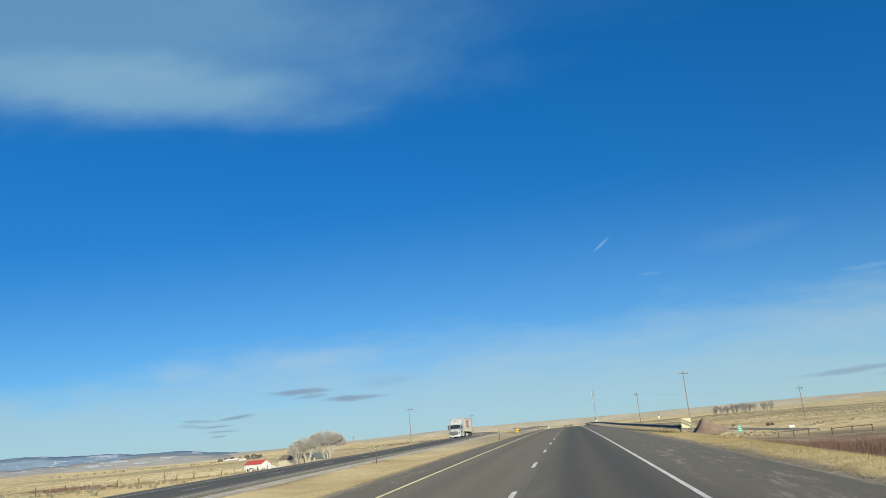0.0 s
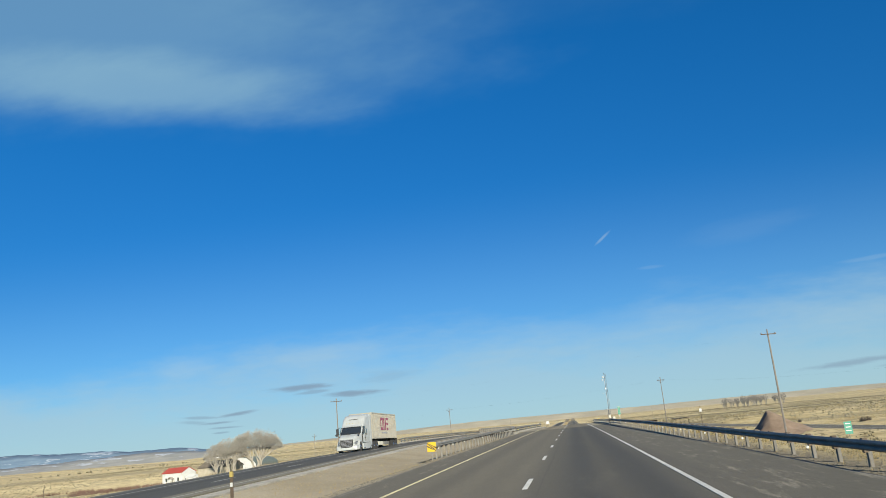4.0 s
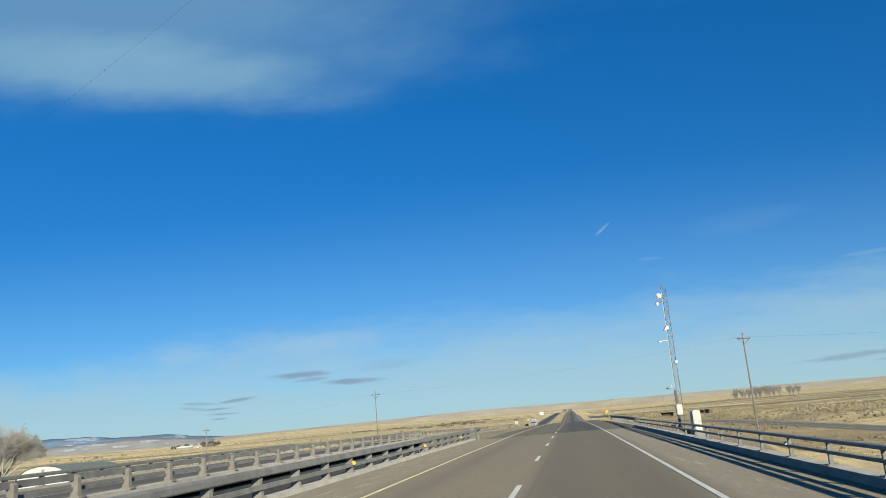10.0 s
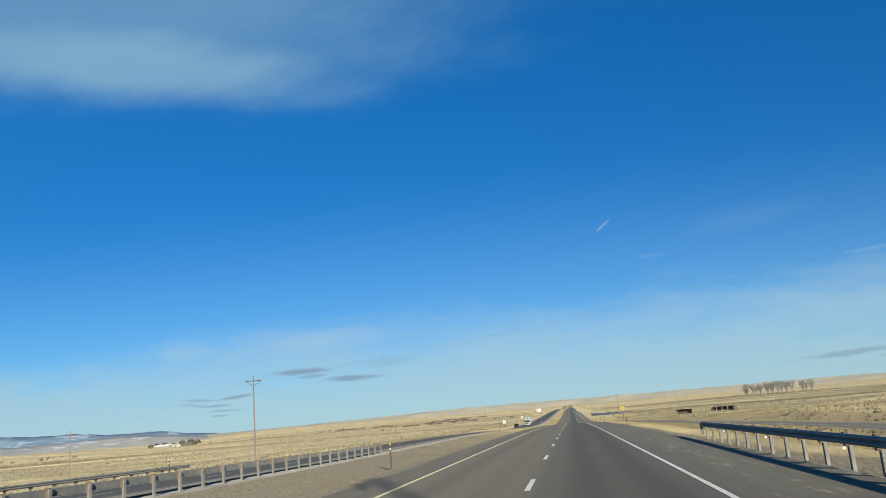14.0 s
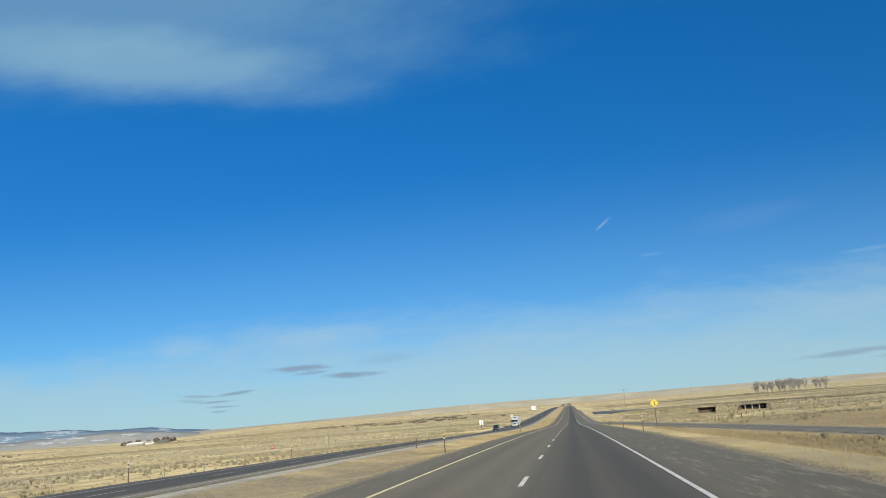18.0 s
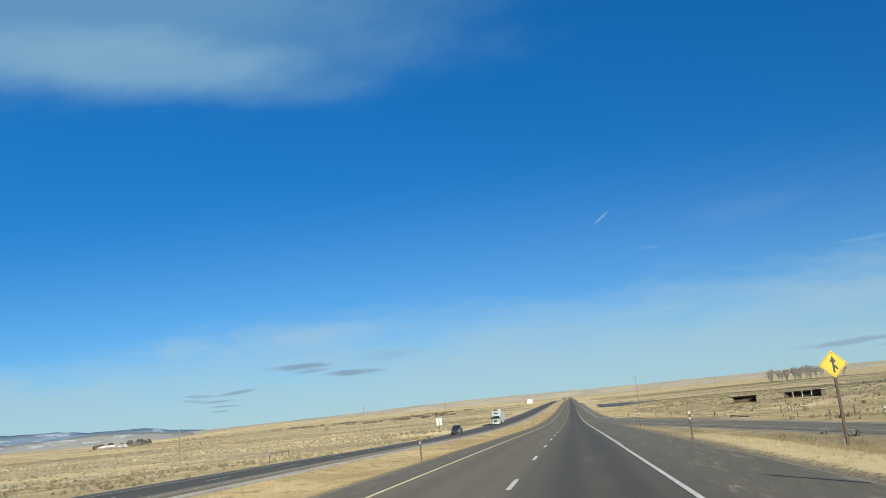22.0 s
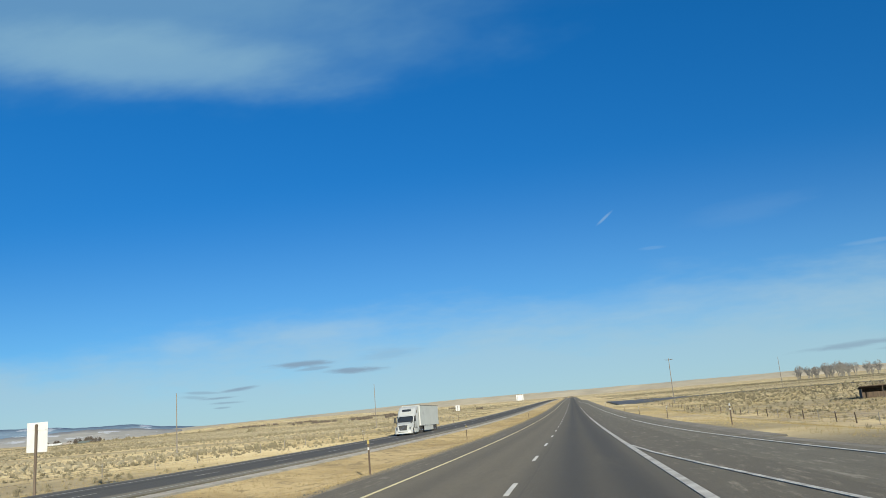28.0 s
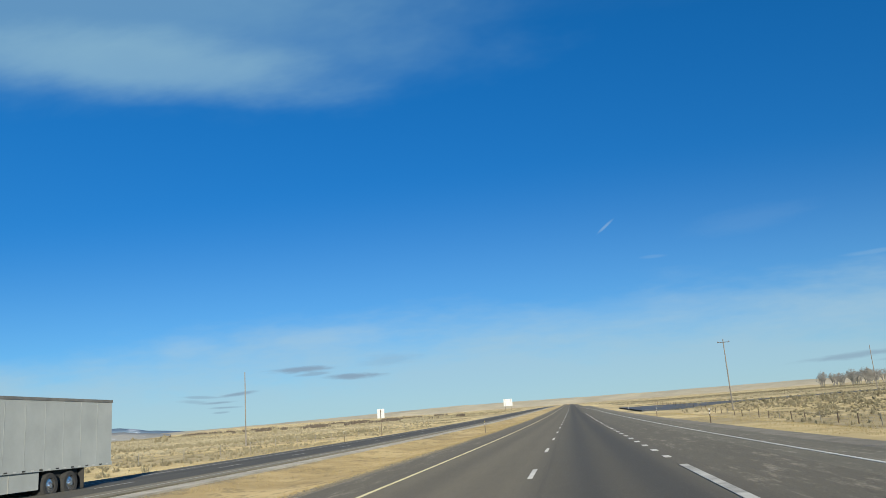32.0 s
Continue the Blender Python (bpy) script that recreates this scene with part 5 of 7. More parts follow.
def thing_part(name, parent, m):
    """A small hub mesh that carries the pieces of a part."""
    ob = Build().tube([(-0.05, 0, 0), (0.05, 0, 0)], 0.08, 8).part(name, CHASSIS, parent)
    ob.matrix_basis = m
    return ob


def sheet(rows, depth):
    """A curved sheet through rows of points, with its thickness along the vector depth."""
    b = Build()
    n = len(rows[0])
    d = Vector(depth)
    for row in rows:
        b.v += [tuple(p) for p in row]
    for row in rows:
        b.v += [tuple(Vector(p) + d) for p in row]
    off = n * len(rows)
    for i in range(len(rows) - 1):
        for j in range(n - 1):
            a = i * n + j
            b.f += [(a, a + 1, a + n + 1, a + n), (off + a, off + a + n, off + a + n + 1, off + a + 1)]
    edge = list(range(n)) + [i * n + n - 1 for i in range(1, len(rows))] + [(len(rows) - 1) * n + j for j in reversed(range(n - 1))] + [i * n for i in reversed(range(1, len(rows) - 1))]
    for p, q in zip(edge, edge[1:] + edge[:1]):
        b.f.append((p, q, off + q, off + p))
    return b


def semi(m, label, trailer):
    """A tractor with a sleeper cab and its semi-trailer; its front is at y = 0, facing -y."""
    t = thing("semi_truck", m, label, "truck", "trucks")
    big = trailer == "van"
    roof = 3.85 if big else 3.98
    back = 4.75 if big else 5.5      # rear of the sleeper
    ws0, ws1 = (1.75, 2.45) if big else (1.85, 2.55)   # foot and head of the windscreen
    sill, head = (1.82, 2.56) if big else (1.9, 2.66)
    # bonnet, cab with sleeper and roof fairing
    loft([(0.10, 0.74, 0.55, 1.32, 0.14), (0.22, 0.84, 0.5, 1.46, 0.2), (0.6, 0.96, 0.48, sill - 0.26, 0.26), (1.1, 1.06, 0.48, sill - 0.15, 0.3), (1.6, 1.14, 0.5, sill - 0.04, 0.32), (ws0 + 0.12, 1.18, 0.6, sill + 0.06, 0.32)], 6).part("bonnet", TRUCK_WHITE, t, shade=True)
    mid = ws1 + 0.42
    loft([(ws0 - 0.08, 1.15, 0.55, sill - 0.02, 0.2), (ws0 + 0.14, 1.17, 0.46, sill + 0.26, 0.22), (ws1 - 0.02, 1.2, 0.42, head + 0.04, 0.24), (mid, 1.23, 0.42, head + 0.55, 0.38), (mid + 0.45, 1.25, 0.42, roof - 0.34, 0.42),
          (mid + 0.95, 1.26, 0.42, roof - 0.12, 0.36), (back - 0.4, 1.27, 0.42, roof, 0.26), (back, 1.27, 0.42, roof, 0.2)], 6).part("cab", TRUCK_WHITE, t, shade=True)

    def across(y, z, hw, bow):
        return [(hw * u, y + bow * u * u, z) for u in (-1, -0.75, -0.4, 0, 0.4, 0.75, 1)]

    sheet([across(ws0 - 0.27, sill - 0.02, 1.1, 0.17), across(0.5 * (ws0 + ws1) - 0.25, 0.5 * (sill + head), 1.08, 0.17), across(ws1 - 0.21, head, 1.04, 0.17)], (0, 0.16, -0.02)).part("windscreen", GLASS, t, "dark windscreen", shade=True)
    sheet([across(ws1 - 0.36, head - 0.03, 1.08, 0.17), across(ws1 - 0.06, head + 0.12, 1.1, 0.17)], (0, 0.05, 0.03)).part("sun_visor", TRUCK_WHITE, t)
    for s in (-1, 1):
        Build().tube([(s * 0.12, ws0 - 0.29, sill + 0.03), (s * 0.62, ws0 - 0.24, sill + 0.1)], 0.014, 5).part("wiper", BLACK, t)
    Build().box(-1.0, 1.0, ws0 - 0.34, ws0 - 0.1, sill - 0.06, sill - 0.01, bevel=0.02).part("cowl", CHASSIS, t)
    if big:
        sheet([across(mid - 0.06, head + 0.66, 0.68, 0.16), across(mid + 0.2, head + 0.94, 0.58, 0.14)], (0, 0.16, -0.06)).part("roof_window", GLASS, t)
    else:
        sheet([across(mid + 0.1, head + 0.74, 0.62, 0.14), across(mid + 0.13, head + 0.78, 0.58, 0.14)], (0, 0.12, -0.04)).part("roof_slot", CHASSIS, t)
    for k in range(5):
        Build().box((k - 2) * 0.34 - 0.05, (k - 2) * 0.34 + 0.05, mid - 0.24, mid - 0.16, head + 0.34, head + 0.38, bevel=0.012).part("marker_lamp", FADED_AMBER, t)
    for s in (-1, 1):
        def side(y0, y1, y2, y3, za, zb, proud=0.012):
            x0, x1 = s * 1.17, s * (1.262 + proud)
            return Build().raw([(x0, y0, za), (x0, y1, za), (x0, y2, zb), (x0, y3, zb), (x1, y0, za), (x1, y1, za), (x1, y2, zb), (x1, y3, zb)], BOX)
        side(ws0 + 0.2, ws0 + 1.2, ws0 + 1.2, ws1 + 0.06, sill - 0.02, head - 0.04).part("side_window", GLASS, t)
        side(ws0 + 0.14, ws0 + 0.17, ws0 + 0.17, ws0 + 0.14, 0.9, sill - 0.04, 0.004).part("door_seam", CHASSIS, t)
        side(ws0 + 1.3, ws0 + 1.325, ws0 + 1.325, ws0 + 1.3, 0.9, head + 0.1, 0.014).part("door_seam", CHASSIS, t)
        side(ws0 + 0.2, back - 0.05, back - 0.05, ws0 + 0.2, 0.9, 0.93, 0.014).part("body_seam", CHASSIS, t)
        side(back - 1.05 if big else ws0 + 1.62, back - 0.62 if big else ws0 + 2.0, back - 0.62 if big else ws0 + 2.0, back - 1.05 if big else ws0 + 1.62, 2.92 if big else 1.72, 3.34 if big else 2.36).part("sleeper_window", GLASS, t)
        if not big:
            side(ws0 + 1.56, ws0 + 2.06, ws0 + 2.06, ws0 + 1.56, 1.66, 2.42, 0.006).part("window_frame", TRAILER_WHITE, t)
        Build().box(s * 1.272, s * 1.29, ws0 + 1.0, ws0 + 1.2, 1.42, 1.47).part("door_handle", CHASSIS, t)
        side(back - 0.3, back + 0.32, back + 0.32, back - 0.3, 0.62, roof - 0.1, 0.02).part("side_fairing", TRUCK_WHITE, t)
        # mirrors
        Build().box(s * 1.36, s * 1.52, ws0 - 0.1, ws0 + 0.02, sill + 0.02, sill + 0.56, bevel=0.05).part("mirror", BLACK, t)
        Build().tube([(s * 1.15, ws0 + 0.3, head + 0.0), (s * 1.47, ws0 - 0.05, sill + 0.6)], 0.022, 6).part("mirror_arm", BLACK, t)
        Build().tube([(s * 1.15, ws0 + 0.3, sill + 0.02), (s * 1.47, ws0 - 0.05, sill + 0.06)], 0.022, 6).part("mirror_arm", BLACK, t)
        Build().tube([(s * 0.9, 1.2, 1.62), (s * 1.06, 0.95, 1.66), (s * 1.18, 0.62, 1.78)], [0.05, 0.04, 0.025], 6).box(s * 1.2 - 0.13, s * 1.2 + 0.13, 0.5, 0.62, 1.72, 1.94, bevel=0.05).part("bonnet_mirror", BLACK, t)
        # lamps
        lamp = Build().raw([(s * 0.74, 0.10, 0.80), (s * 1.06, 0.30, 0.80), (s * 1.10, 0.62, 1.16), (s * 0.82, 0.18, 1.02), (s * 0.72, 0.28, 0.80), (s * 0.98, 0.5, 0.80), (s * 1.0, 0.7, 1.12), (s * 0.78, 0.36, 1.0)], BOX)
        lamp.part("headlight", HEADLIGHT, t, "clear headlight with a dark rim")
        Build().box(s * 0.86 - 0.13, s * 0.86 + 0.13, 0.02, 0.12, 0.34, 0.44, bevel=0.02).part("fog_lamp", CHASSIS, t)
        # skirts, steps, tank
        Build().box(s * 1.14, s * 1.27, 2.05, back + 0.1, 0.26, 0.86, bevel=0.04).part("side_skirt", TRUCK_WHITE, t)
        for y0 in (2.3, back - 0.85):
            Build().box(s * 1.26, s * 1.29, y0, y0 + 0.5, 0.3, 0.42, bevel=0.01).part("step", CHROME, t)
        Build().tube([(s * 0.86, 2.9, 0.66), (s * 0.86, 4.6, 0.66)], 0.28, 14).part("fuel_tank", CHROME, t)
        arch = Build()
        for k in range(8):
            a0, a1 = math.pi * k / 8.0, math.pi * (k + 1) / 8.0
            arch.raw([(x, 1.3 - rr * math.cos(q), 0.5 + rr * math.sin(q) * 0.98) for rr in (0.58, 0.70) for x, q in ((s * 0.98, a0), (s * 1.23, a0), (s * 1.23, a1), (s * 0.98, a1))], BOX)
        arch.part("wheel_arch", TRUCK_WHITE, t)
        Build().prism([(-0.56, 0.0), (0.56, 0.0), (0.5, 0.3), (0.32, 0.5), (0.0, 0.58), (-0.32, 0.5), (-0.5, 0.3)], -0.02, 0.02, m=pose(s * 1.13, 1.3, 0.5, 0, 0, 90)).part("wheel_well", BLACK, t)
        wheel(t, s * 1.05, 1.3, 0.51, 0.3, s)
        for y in ((6.45, 7.75) if big else (6.95, 8.25)):
            wheel(t, s * 0.95, y, 0.51, 0.58, s)
            Build().box(s * 0.95 - 0.3, s * 0.95 + 0.3, y - 0.45, y + 0.45, 1.03, 1.06, bevel=0.012).part("mudguard", CHASSIS, t)
    # bumper and grille
    loft([(-0.06, 0.86, 0.26, 0.62, 0.12), (0.04, 1.08, 0.22, 0.68, 0.14), (0.3, 1.2, 0.22, 0.68, 0.14), (0.72, 1.24, 0.28, 0.66, 0.12)], 5).part("bumper", TRUCK_WHITE, t, shade=True)
    if big:
        Build().box(-0.66, 0.66, -0.075, -0.05, 0.43, 0.50, bevel=0.01).part("bumper_slot", BLACK, t)
        Build().prism([(-0.50, 0.70), (0.50, 0.70), (0.62, 1.34), (-0.62, 1.34)], 0.0, 0.14).part("grille", BLACK, t)
        for q in (((-0.50, 0.70), (-0.62, 1.34)), ((0.50, 0.70), (0.62, 1.34)), ((-0.62, 1.34), (0.62, 1.34))):
            Build().tube([(q[0][0], 0.0, q[0][1]), (q[1][0], 0.0, q[1][1])], 0.022, 5).part("grille_frame", CHROME, t)
        Build().tube([(-0.48, -0.02, 0.72), (0.6, -0.02, 1.32)], 0.02, 5).part("grille_bar", CHROME, t)
        Build().tube([(0.05, -0.035, 1.02), (0.05, -0.02, 1.02)], 0.07, 12).part("badge", CHROME, t)
    else:
        Build().prism([(-0.60, 0.50), (0.60, 0.50), (0.70, 0.9), (0.66, 1.30), (-0.66, 1.30), (-0.70, 0.9)], -0.09, 0.14).part("grille", BLACK, t)
        for k in range(6):
            Build().box(-0.63, 0.63, -0.12, -0.085, 0.60 + 0.125 * k, 0.635 + 0.125 * k, bevel=0.01).part("grille_bar", GREY_TXT, t)
        Build().box(-0.86, 0.86, -0.1, 0.02, 0.16, 0.24, bevel=0.03).part("air_dam", CHASSIS, t)
    Build().box(-1.15, 1.15, back, back + 0.05, 0.9, roof - 0.25).part("cab_back", CHASSIS, t)
    Build().box(-0.45, 0.45, 1.9, 8.9, 0.5, 0.8).box(-1.0, 1.0, back + 0.3, 8.7, 0.86, 0.98).part("frame", CHASSIS, t)
    if big:
        for k, (y, z, w, h) in enumerate(((2.5, 1.34, 0.22, 0.1), (2.45, 1.2, 0.4, 0.05), (2.95, 1.2, 0.12, 0.1), (2.3, 1.0, 0.9, 0.03), (3.0, 1.02, 0.25, 0.08))):
            Build().box(1.274, 1.278, y, y + w, z, z + h).part("lettering_bar", GREY_TXT, t)
    # trailer
    y0, length = (6.2, 15.9) if big else (6.2, 12.19)
    z0, z1 = (1.16, 4.04) if big else (1.26, 4.15)
    body = Build().box(-1.28, 1.28, y0, y0 + length, z0, z1, bevel=0.04).part("trailer_body", TRAILER_WHITE if big else CONTAINER, t, "white panelled van trailer" if big else "pale beige steel container")
    end = y0 + length
    for s in (-1, 1):
        if big:
            Build().box(s * 1.285 - 0.02, s * 1.285 + 0.02, y0 + 0.1, end, z1 - 0.1, z1 + 0.02).part("top_rail", STEEL, body)
            Build().box(s * 1.285 - 0.025, s * 1.285 + 0.025, y0 + 0.1, end, z0 - 0.05, z0 + 0.1).part("bottom_rail", TRAILER_WHITE, body)
            Build().tube([(s * 1.24, y0 + 0.03, z0), (s * 1.24, y0 + 0.03, z1)], 0.07, 8).part("corner_post", WHITE, body)
            for k in range(1, 13):
                Build().box(s * 1.281, s * 1.286, y0 + k * length / 13 - 0.012, y0 + k * length / 13 + 0.012, z0 + 0.11, z1 - 0.11).part("panel_seam", TRAILER_WHITE, body)
            for k in range(30):
                Build().box(s * 1.312, s * 1.316, y0 + 0.3 + k * 0.52, y0 + 0.5 + k * 0.52, z0 - 0.02, z0 + 0.04).part("reflective_tape", REFLECTOR if k % 2 else CHASSIS, body)
            Build().box(s * 1.2 - 0.02, s * 1.2 + 0.02, 9.5, 17.0, 0.4, 1.1).part("trailer_skirt", TRAILER_WHITE, t)
            for k in range(1, 4):
                Build().box(s * 1.222, s * 1.228, 9.5 + k * 1.9, 9.53 + k * 1.9, 0.4, 1.1).part("skirt_seam", CREAM, t)
            for u, w, z, h in ((2.2, 0.16, 2.72, 0.34), (2.42, 0.12, 2.72, 0.5), (2.62, 0.2, 2.72, 0.28), (2.5, 0.5, 2.6, 0.07), (2.9, 0.25, 2.02, 0.05), (0.55, 0.2, 1.5, 0.16)):
                Build().box(s * 1.284, s * 1.288, y0 + u, y0 + u + w, z, z + h).part("lettering_bar", GREY_TXT, body)
        else:
            n = 40
            dy = (length - 0.5) / n
            for k in range(n):
                ya = y0 + 0.25 + k * dy
                Build().prism([(0, -1.31), (0.02, -1.29), (0.02, 1.28), (0, 1.3)], ya + 0.02, ya + dy * 0.55, m=pose(s * 1.278, 0, 2.7) @ Matrix.Diagonal((s, 1, 1, 1))).part("rib", CONTAINER, body)
            for ya in (y0, end - 0.16):
                Build().box(s * 1.285 - 0.035, s * 1.285 + 0.035, ya, ya + 0.16, z0, z1).part("corner_post", CONTAINER, body)
            for za in (z0, z1 - 0.12):
                Build().box(s * 1.285 - 0.035, s * 1.285 + 0.035, y0 + 0.165, end - 0.165, za, za + 0.12).part("side_rail", CONTAINER, body)
            # plain shapes where the company's mark is painted
            c = y0 + 4.0
            xa, xb = s * 1.312, s * 1.318
            Build().box(xa, xb, c, c + 1.3, 2.22, 2.5).box(xa, xb, c, c + 1.3, 3.36, 3.64).box(xa, xb, c, c + 0.3, 2.505, 3.355).box(xa, xb, c + 1.0, c + 1.3, 2.505, 3.355).part("painted_ring", MAGENTA, body)
            for ya in (c + 1.5, c + 2.3):
                Build().box(xa, xb, ya, ya + 0.42, 2.22, 3.64).part("painted_block", MAGENTA, body)
            for za in (2.22, 2.8, 3.38):
                Build().box(xa, xb, c + 3.0, c + 3.9, za, za + 0.26).part("painted_block", MAGENTA, body)
            Build().box(xa, xb, c + 0.3, c + 3.2, 1.84, 1.96).part("painted_bar", GREY_TXT, body)
            Build().box(s * 0.5 - 0.08, s * 0.5 + 0.08, y0 + 0.4, end, 0.92, 1.21).part("trailer_frame", CHASSIS, t)
            Build().box(s * 1.0 - 0.2, s * 1.0 + 0.2, y0 + 3.0, y0 + 5.2, 0.5, 0.95, bevel=0.05).part("generator_box", CREAM, t)
            Build().box(s * 1.0 - 0.1, s * 1.0 + 0.1, y0 + 6.2, y0 + 8.6, 0.55, 0.95, bevel=0.05).part("side_tray", STEEL, t)
        Build().box(s * 0.75 - 0.07, s * 0.75 + 0.07, y0 + 2.6, y0 + 2.74, 0.12, z0).box(s * 0.75 - 0.15, s * 0.75 + 0.15, y0 + 2.5, y0 + 2.84, 0.06, 0.12).part("landing_leg", CHASSIS, t)
        for y in ((17.75, 19.1) if big else (end - 1.55, end - 0.3)):
            wheel(t, s * 0.95, y, 0.51, 0.58, s)
        Build().box(s * 0.95 - 0.3, s * 0.95 + 0.3, end - 2.1 if big else end + 0.3, end - 2.08 if big else end + 0.32, 0.25, z0 - 0.03).part("mud_flap", CHASSIS, t)
    Build().box(-1.0, 1.0, end - 4.6 if big else end - 2.2, end - 2.2 if big else end - 0.05, 0.66, z0 - 0.03).part("bogie", CHASSIS, t)
    if big:
        Build().box(-1.1, 1.1, y0 - 0.3, y0 - 0.05, 2.0, 3.8, bevel=0.06).part("cooling_unit", CHASSIS, t)
    return t


semi(at(-22.2, 165.0, 0.0, on_road=True), "white sleeper-cab truck pulling a pale beige container", "container")
semi(at(-21.5, 704.8, 0.0, on_road=True), "white sleeper-cab truck pulling a long white van trailer", "van")

suv = thing("car", at(-21.2, 617.0, 0.0, on_road=True), "small dark blue sport utility car on the opposite road", "car")
loft([(0.0, 0.75, 0.35, 0.75, 0.12), (0.25, 0.88, 0.28, 0.98, 0.15), (1.2, 0.92, 0.25, 1.08, 0.16), (1.5, 0.92, 0.25, 1.14, 0.16), (4.3, 0.92, 0.25, 1.16, 0.16), (4.6, 0.85, 0.35, 1.05, 0.14)]).part("body", DARKCAR, suv)
loft([(1.35, 0.82, 1.08, 1.16, 0.06), (2.05, 0.74, 1.08, 1.68, 0.16), (3.0, 0.72, 1.08, 1.74, 0.16), (4.1, 0.72, 1.08, 1.7, 0.16), (4.5, 0.76, 1.05, 1.2, 0.08)]).part("cabin", GLASS, suv)
Build().box(-0.66, 0.66, 2.15, 4.0, 1.715, 1.765, bevel=0.02).part("roof", DARKCAR, suv)
Build().box(-0.5, 0.5, -0.02, 0.02, 0.5, 0.72).part("grille", CHASSIS, suv)
for s in (-1, 1):
    Build().box(s * 0.68 - 0.16, s * 0.68 + 0.16, 0.03, 0.16, 0.7, 0.84, bevel=0.02).part("headlight", REFLECTOR, suv)
    Build().box(s * 1.0 - 0.09, s * 1.0 + 0.09, 1.55, 1.72, 1.08, 1.22, bevel=0.03).part("mirror", DARKCAR, suv)
    for y in (0.95, 3.7):
        wheel(suv, s * 0.8, y, 0.35, 0.24, s, False)

# ---- farm buildings ----


def gabled(name, m, w, d, wall, rise, wall_mat, roof_mat, label, doors=(), windows=(), category="house"):
    """A house with its ridge along y: walls with thickness, two roof slopes, doors and windows."""
    t = thing(name, m, label, category)
    k = 0.15
    for s in (-1, 1):
        Build().box(s * w / 2 - k / 2, s * w / 2 + k / 2, -d / 2, d / 2, -0.5, wall).part("side_wall", wall_mat, t)
        e = Build().prism([(-w / 2 + k / 2, -0.5), (w / 2 - k / 2, -0.5), (w / 2 - k / 2, wall), (0, wall + rise - 0.05), (-w / 2 + k / 2, wall)], s * d / 2 - k / 2, s * d / 2 + k / 2)
        e.part("gable_wall", wall_mat, t)
        o = 0.35
        slope = rise / (w / 2)
        r = Build().prism([(0, wall + rise), (s * (w / 2 + o), wall - o * slope), (s * (w / 2 + o), wall - o * slope + 0.14), (0, wall + rise + 0.14)], -d / 2 - o, d / 2 + o)
        r.part("roof_slope", roof_mat, t)
    for x, z, ww, hh in windows:
        wnd = Build().box(x - ww / 2 - 0.08, x + ww / 2 + 0.08, -d / 2 - k / 2 - 0.04, -d / 2 - k / 2, z - 0.08, z + hh + 0.08).part("window", HOUSE_WHITE, t)
        Build().box(x - ww / 2, x + ww / 2, -d / 2 - k / 2 - 0.06, -d / 2 - k / 2 - 0.042, z, z + hh).part("pane", GLASS, wnd)
    for x, ww, hh in doors:
        Build().box(x - ww / 2, x + ww / 2, -d / 2 - k / 2 - 0.05, -d / 2 - k / 2, 0.0, hh).part("door", BARN_GREY, t)
    return t


house = gabled("farm_house", at(-150.3, 378.5, 0.0, 65), 6.2, 11.5, 4.5, 1.7, HOUSE_WHITE, ROOF_RED, "small white farm house with a red metal roof",
               windows=((-1.4, 1.1, 0.9, 1.1), (1.4, 1.1, 0.9, 1.1)))
for y in (-3.6, 3.4):
    wnd = Build().box(-3.21, -3.17, y - 0.55, y + 0.55, 1.35, 2.75).part("window", HOUSE_WHITE, house)
    Build().box(-3.235, -3.212, y - 0.45, y + 0.45, 1.45, 2.65).part("pane", GLASS, wnd)
Build().box(-3.23, -3.18, -0.5, 0.5, 0.0, 2.1).part("door", BARN_GREY, house)
porch = Build()
for q in (-1, 1):
    porch.raw([(-4.6, 0, 3.0), (-3.1, 0, 3.0), (-3.1, q * 1.4, 2.2), (-4.6, q * 1.4, 2.2), (-4.6, 0, 3.1), (-3.1, 0, 3.1), (-3.1, q * 1.4, 2.3), (-4.6, q * 1.4, 2.3)], BOX)
porch.part("porch_roof", BARN_GREY, house)
for q in (-1.2, 1.2):
    Build().box(-4.5, -4.38, q - 0.06, q + 0.06, -0.4, 2.25).part("porch_post", HOUSE_WHITE, house)
gabled("porch_annex", at(-142.6, 374.6, 0.0, 65), 3.6, 4.0, 2.1, 0.9, HOUSE_WHITE, HOUSE_WHITE, "low white gabled annex beside the farm house", doors=((0.0, 0.9, 1.9),), category="annex")
BARN_TAN = surface("tan painted boards", (0.33, 0.29, 0.215), (0.45, 0.40, 0.31), 1.0, 18.0, 0.85, bump=0.2)
BARN_BROWN = surface("brown weathered shingles", (0.075, 0.062, 0.046), (0.155, 0.13, 0.096), 1.0, 18.0, 0.9, bump=0.4)
gabled("farm_shed", at(-122.0, 353.5, 0.2, 65), 7.0, 15.0, 3.9, 2.0, BARN_TAN, BARN_BROWN, "low tan farm shed with a brown roof behind bare trees", category="shed")
barn = thing("barn", at(-137.5, 418.0, 2.0, 2), "long arched barn with white front and dark green roof", "barn")
roof = Build()
arc = [(7.4 * math.cos(math.pi * k / 14), 1.3 + 3.6 * math.sin(math.pi * k / 14)) for k in range(15)]
for k in range(14):
    (xa, za), (xb, zb) = arc[k], arc[k + 1]
    roof.raw([(xa, -14, za), (xb, -14, zb), (xb, 14, zb), (xa, 14, za), (xa * 1.03, -14, za + 0.1), (xb * 1.03, -14, zb + 0.1), (xb * 1.03, 14, zb + 0.1), (xa * 1.03, 14, za + 0.1)], BOX)
roof.part("curved_roof", BARN_ROOF, barn)
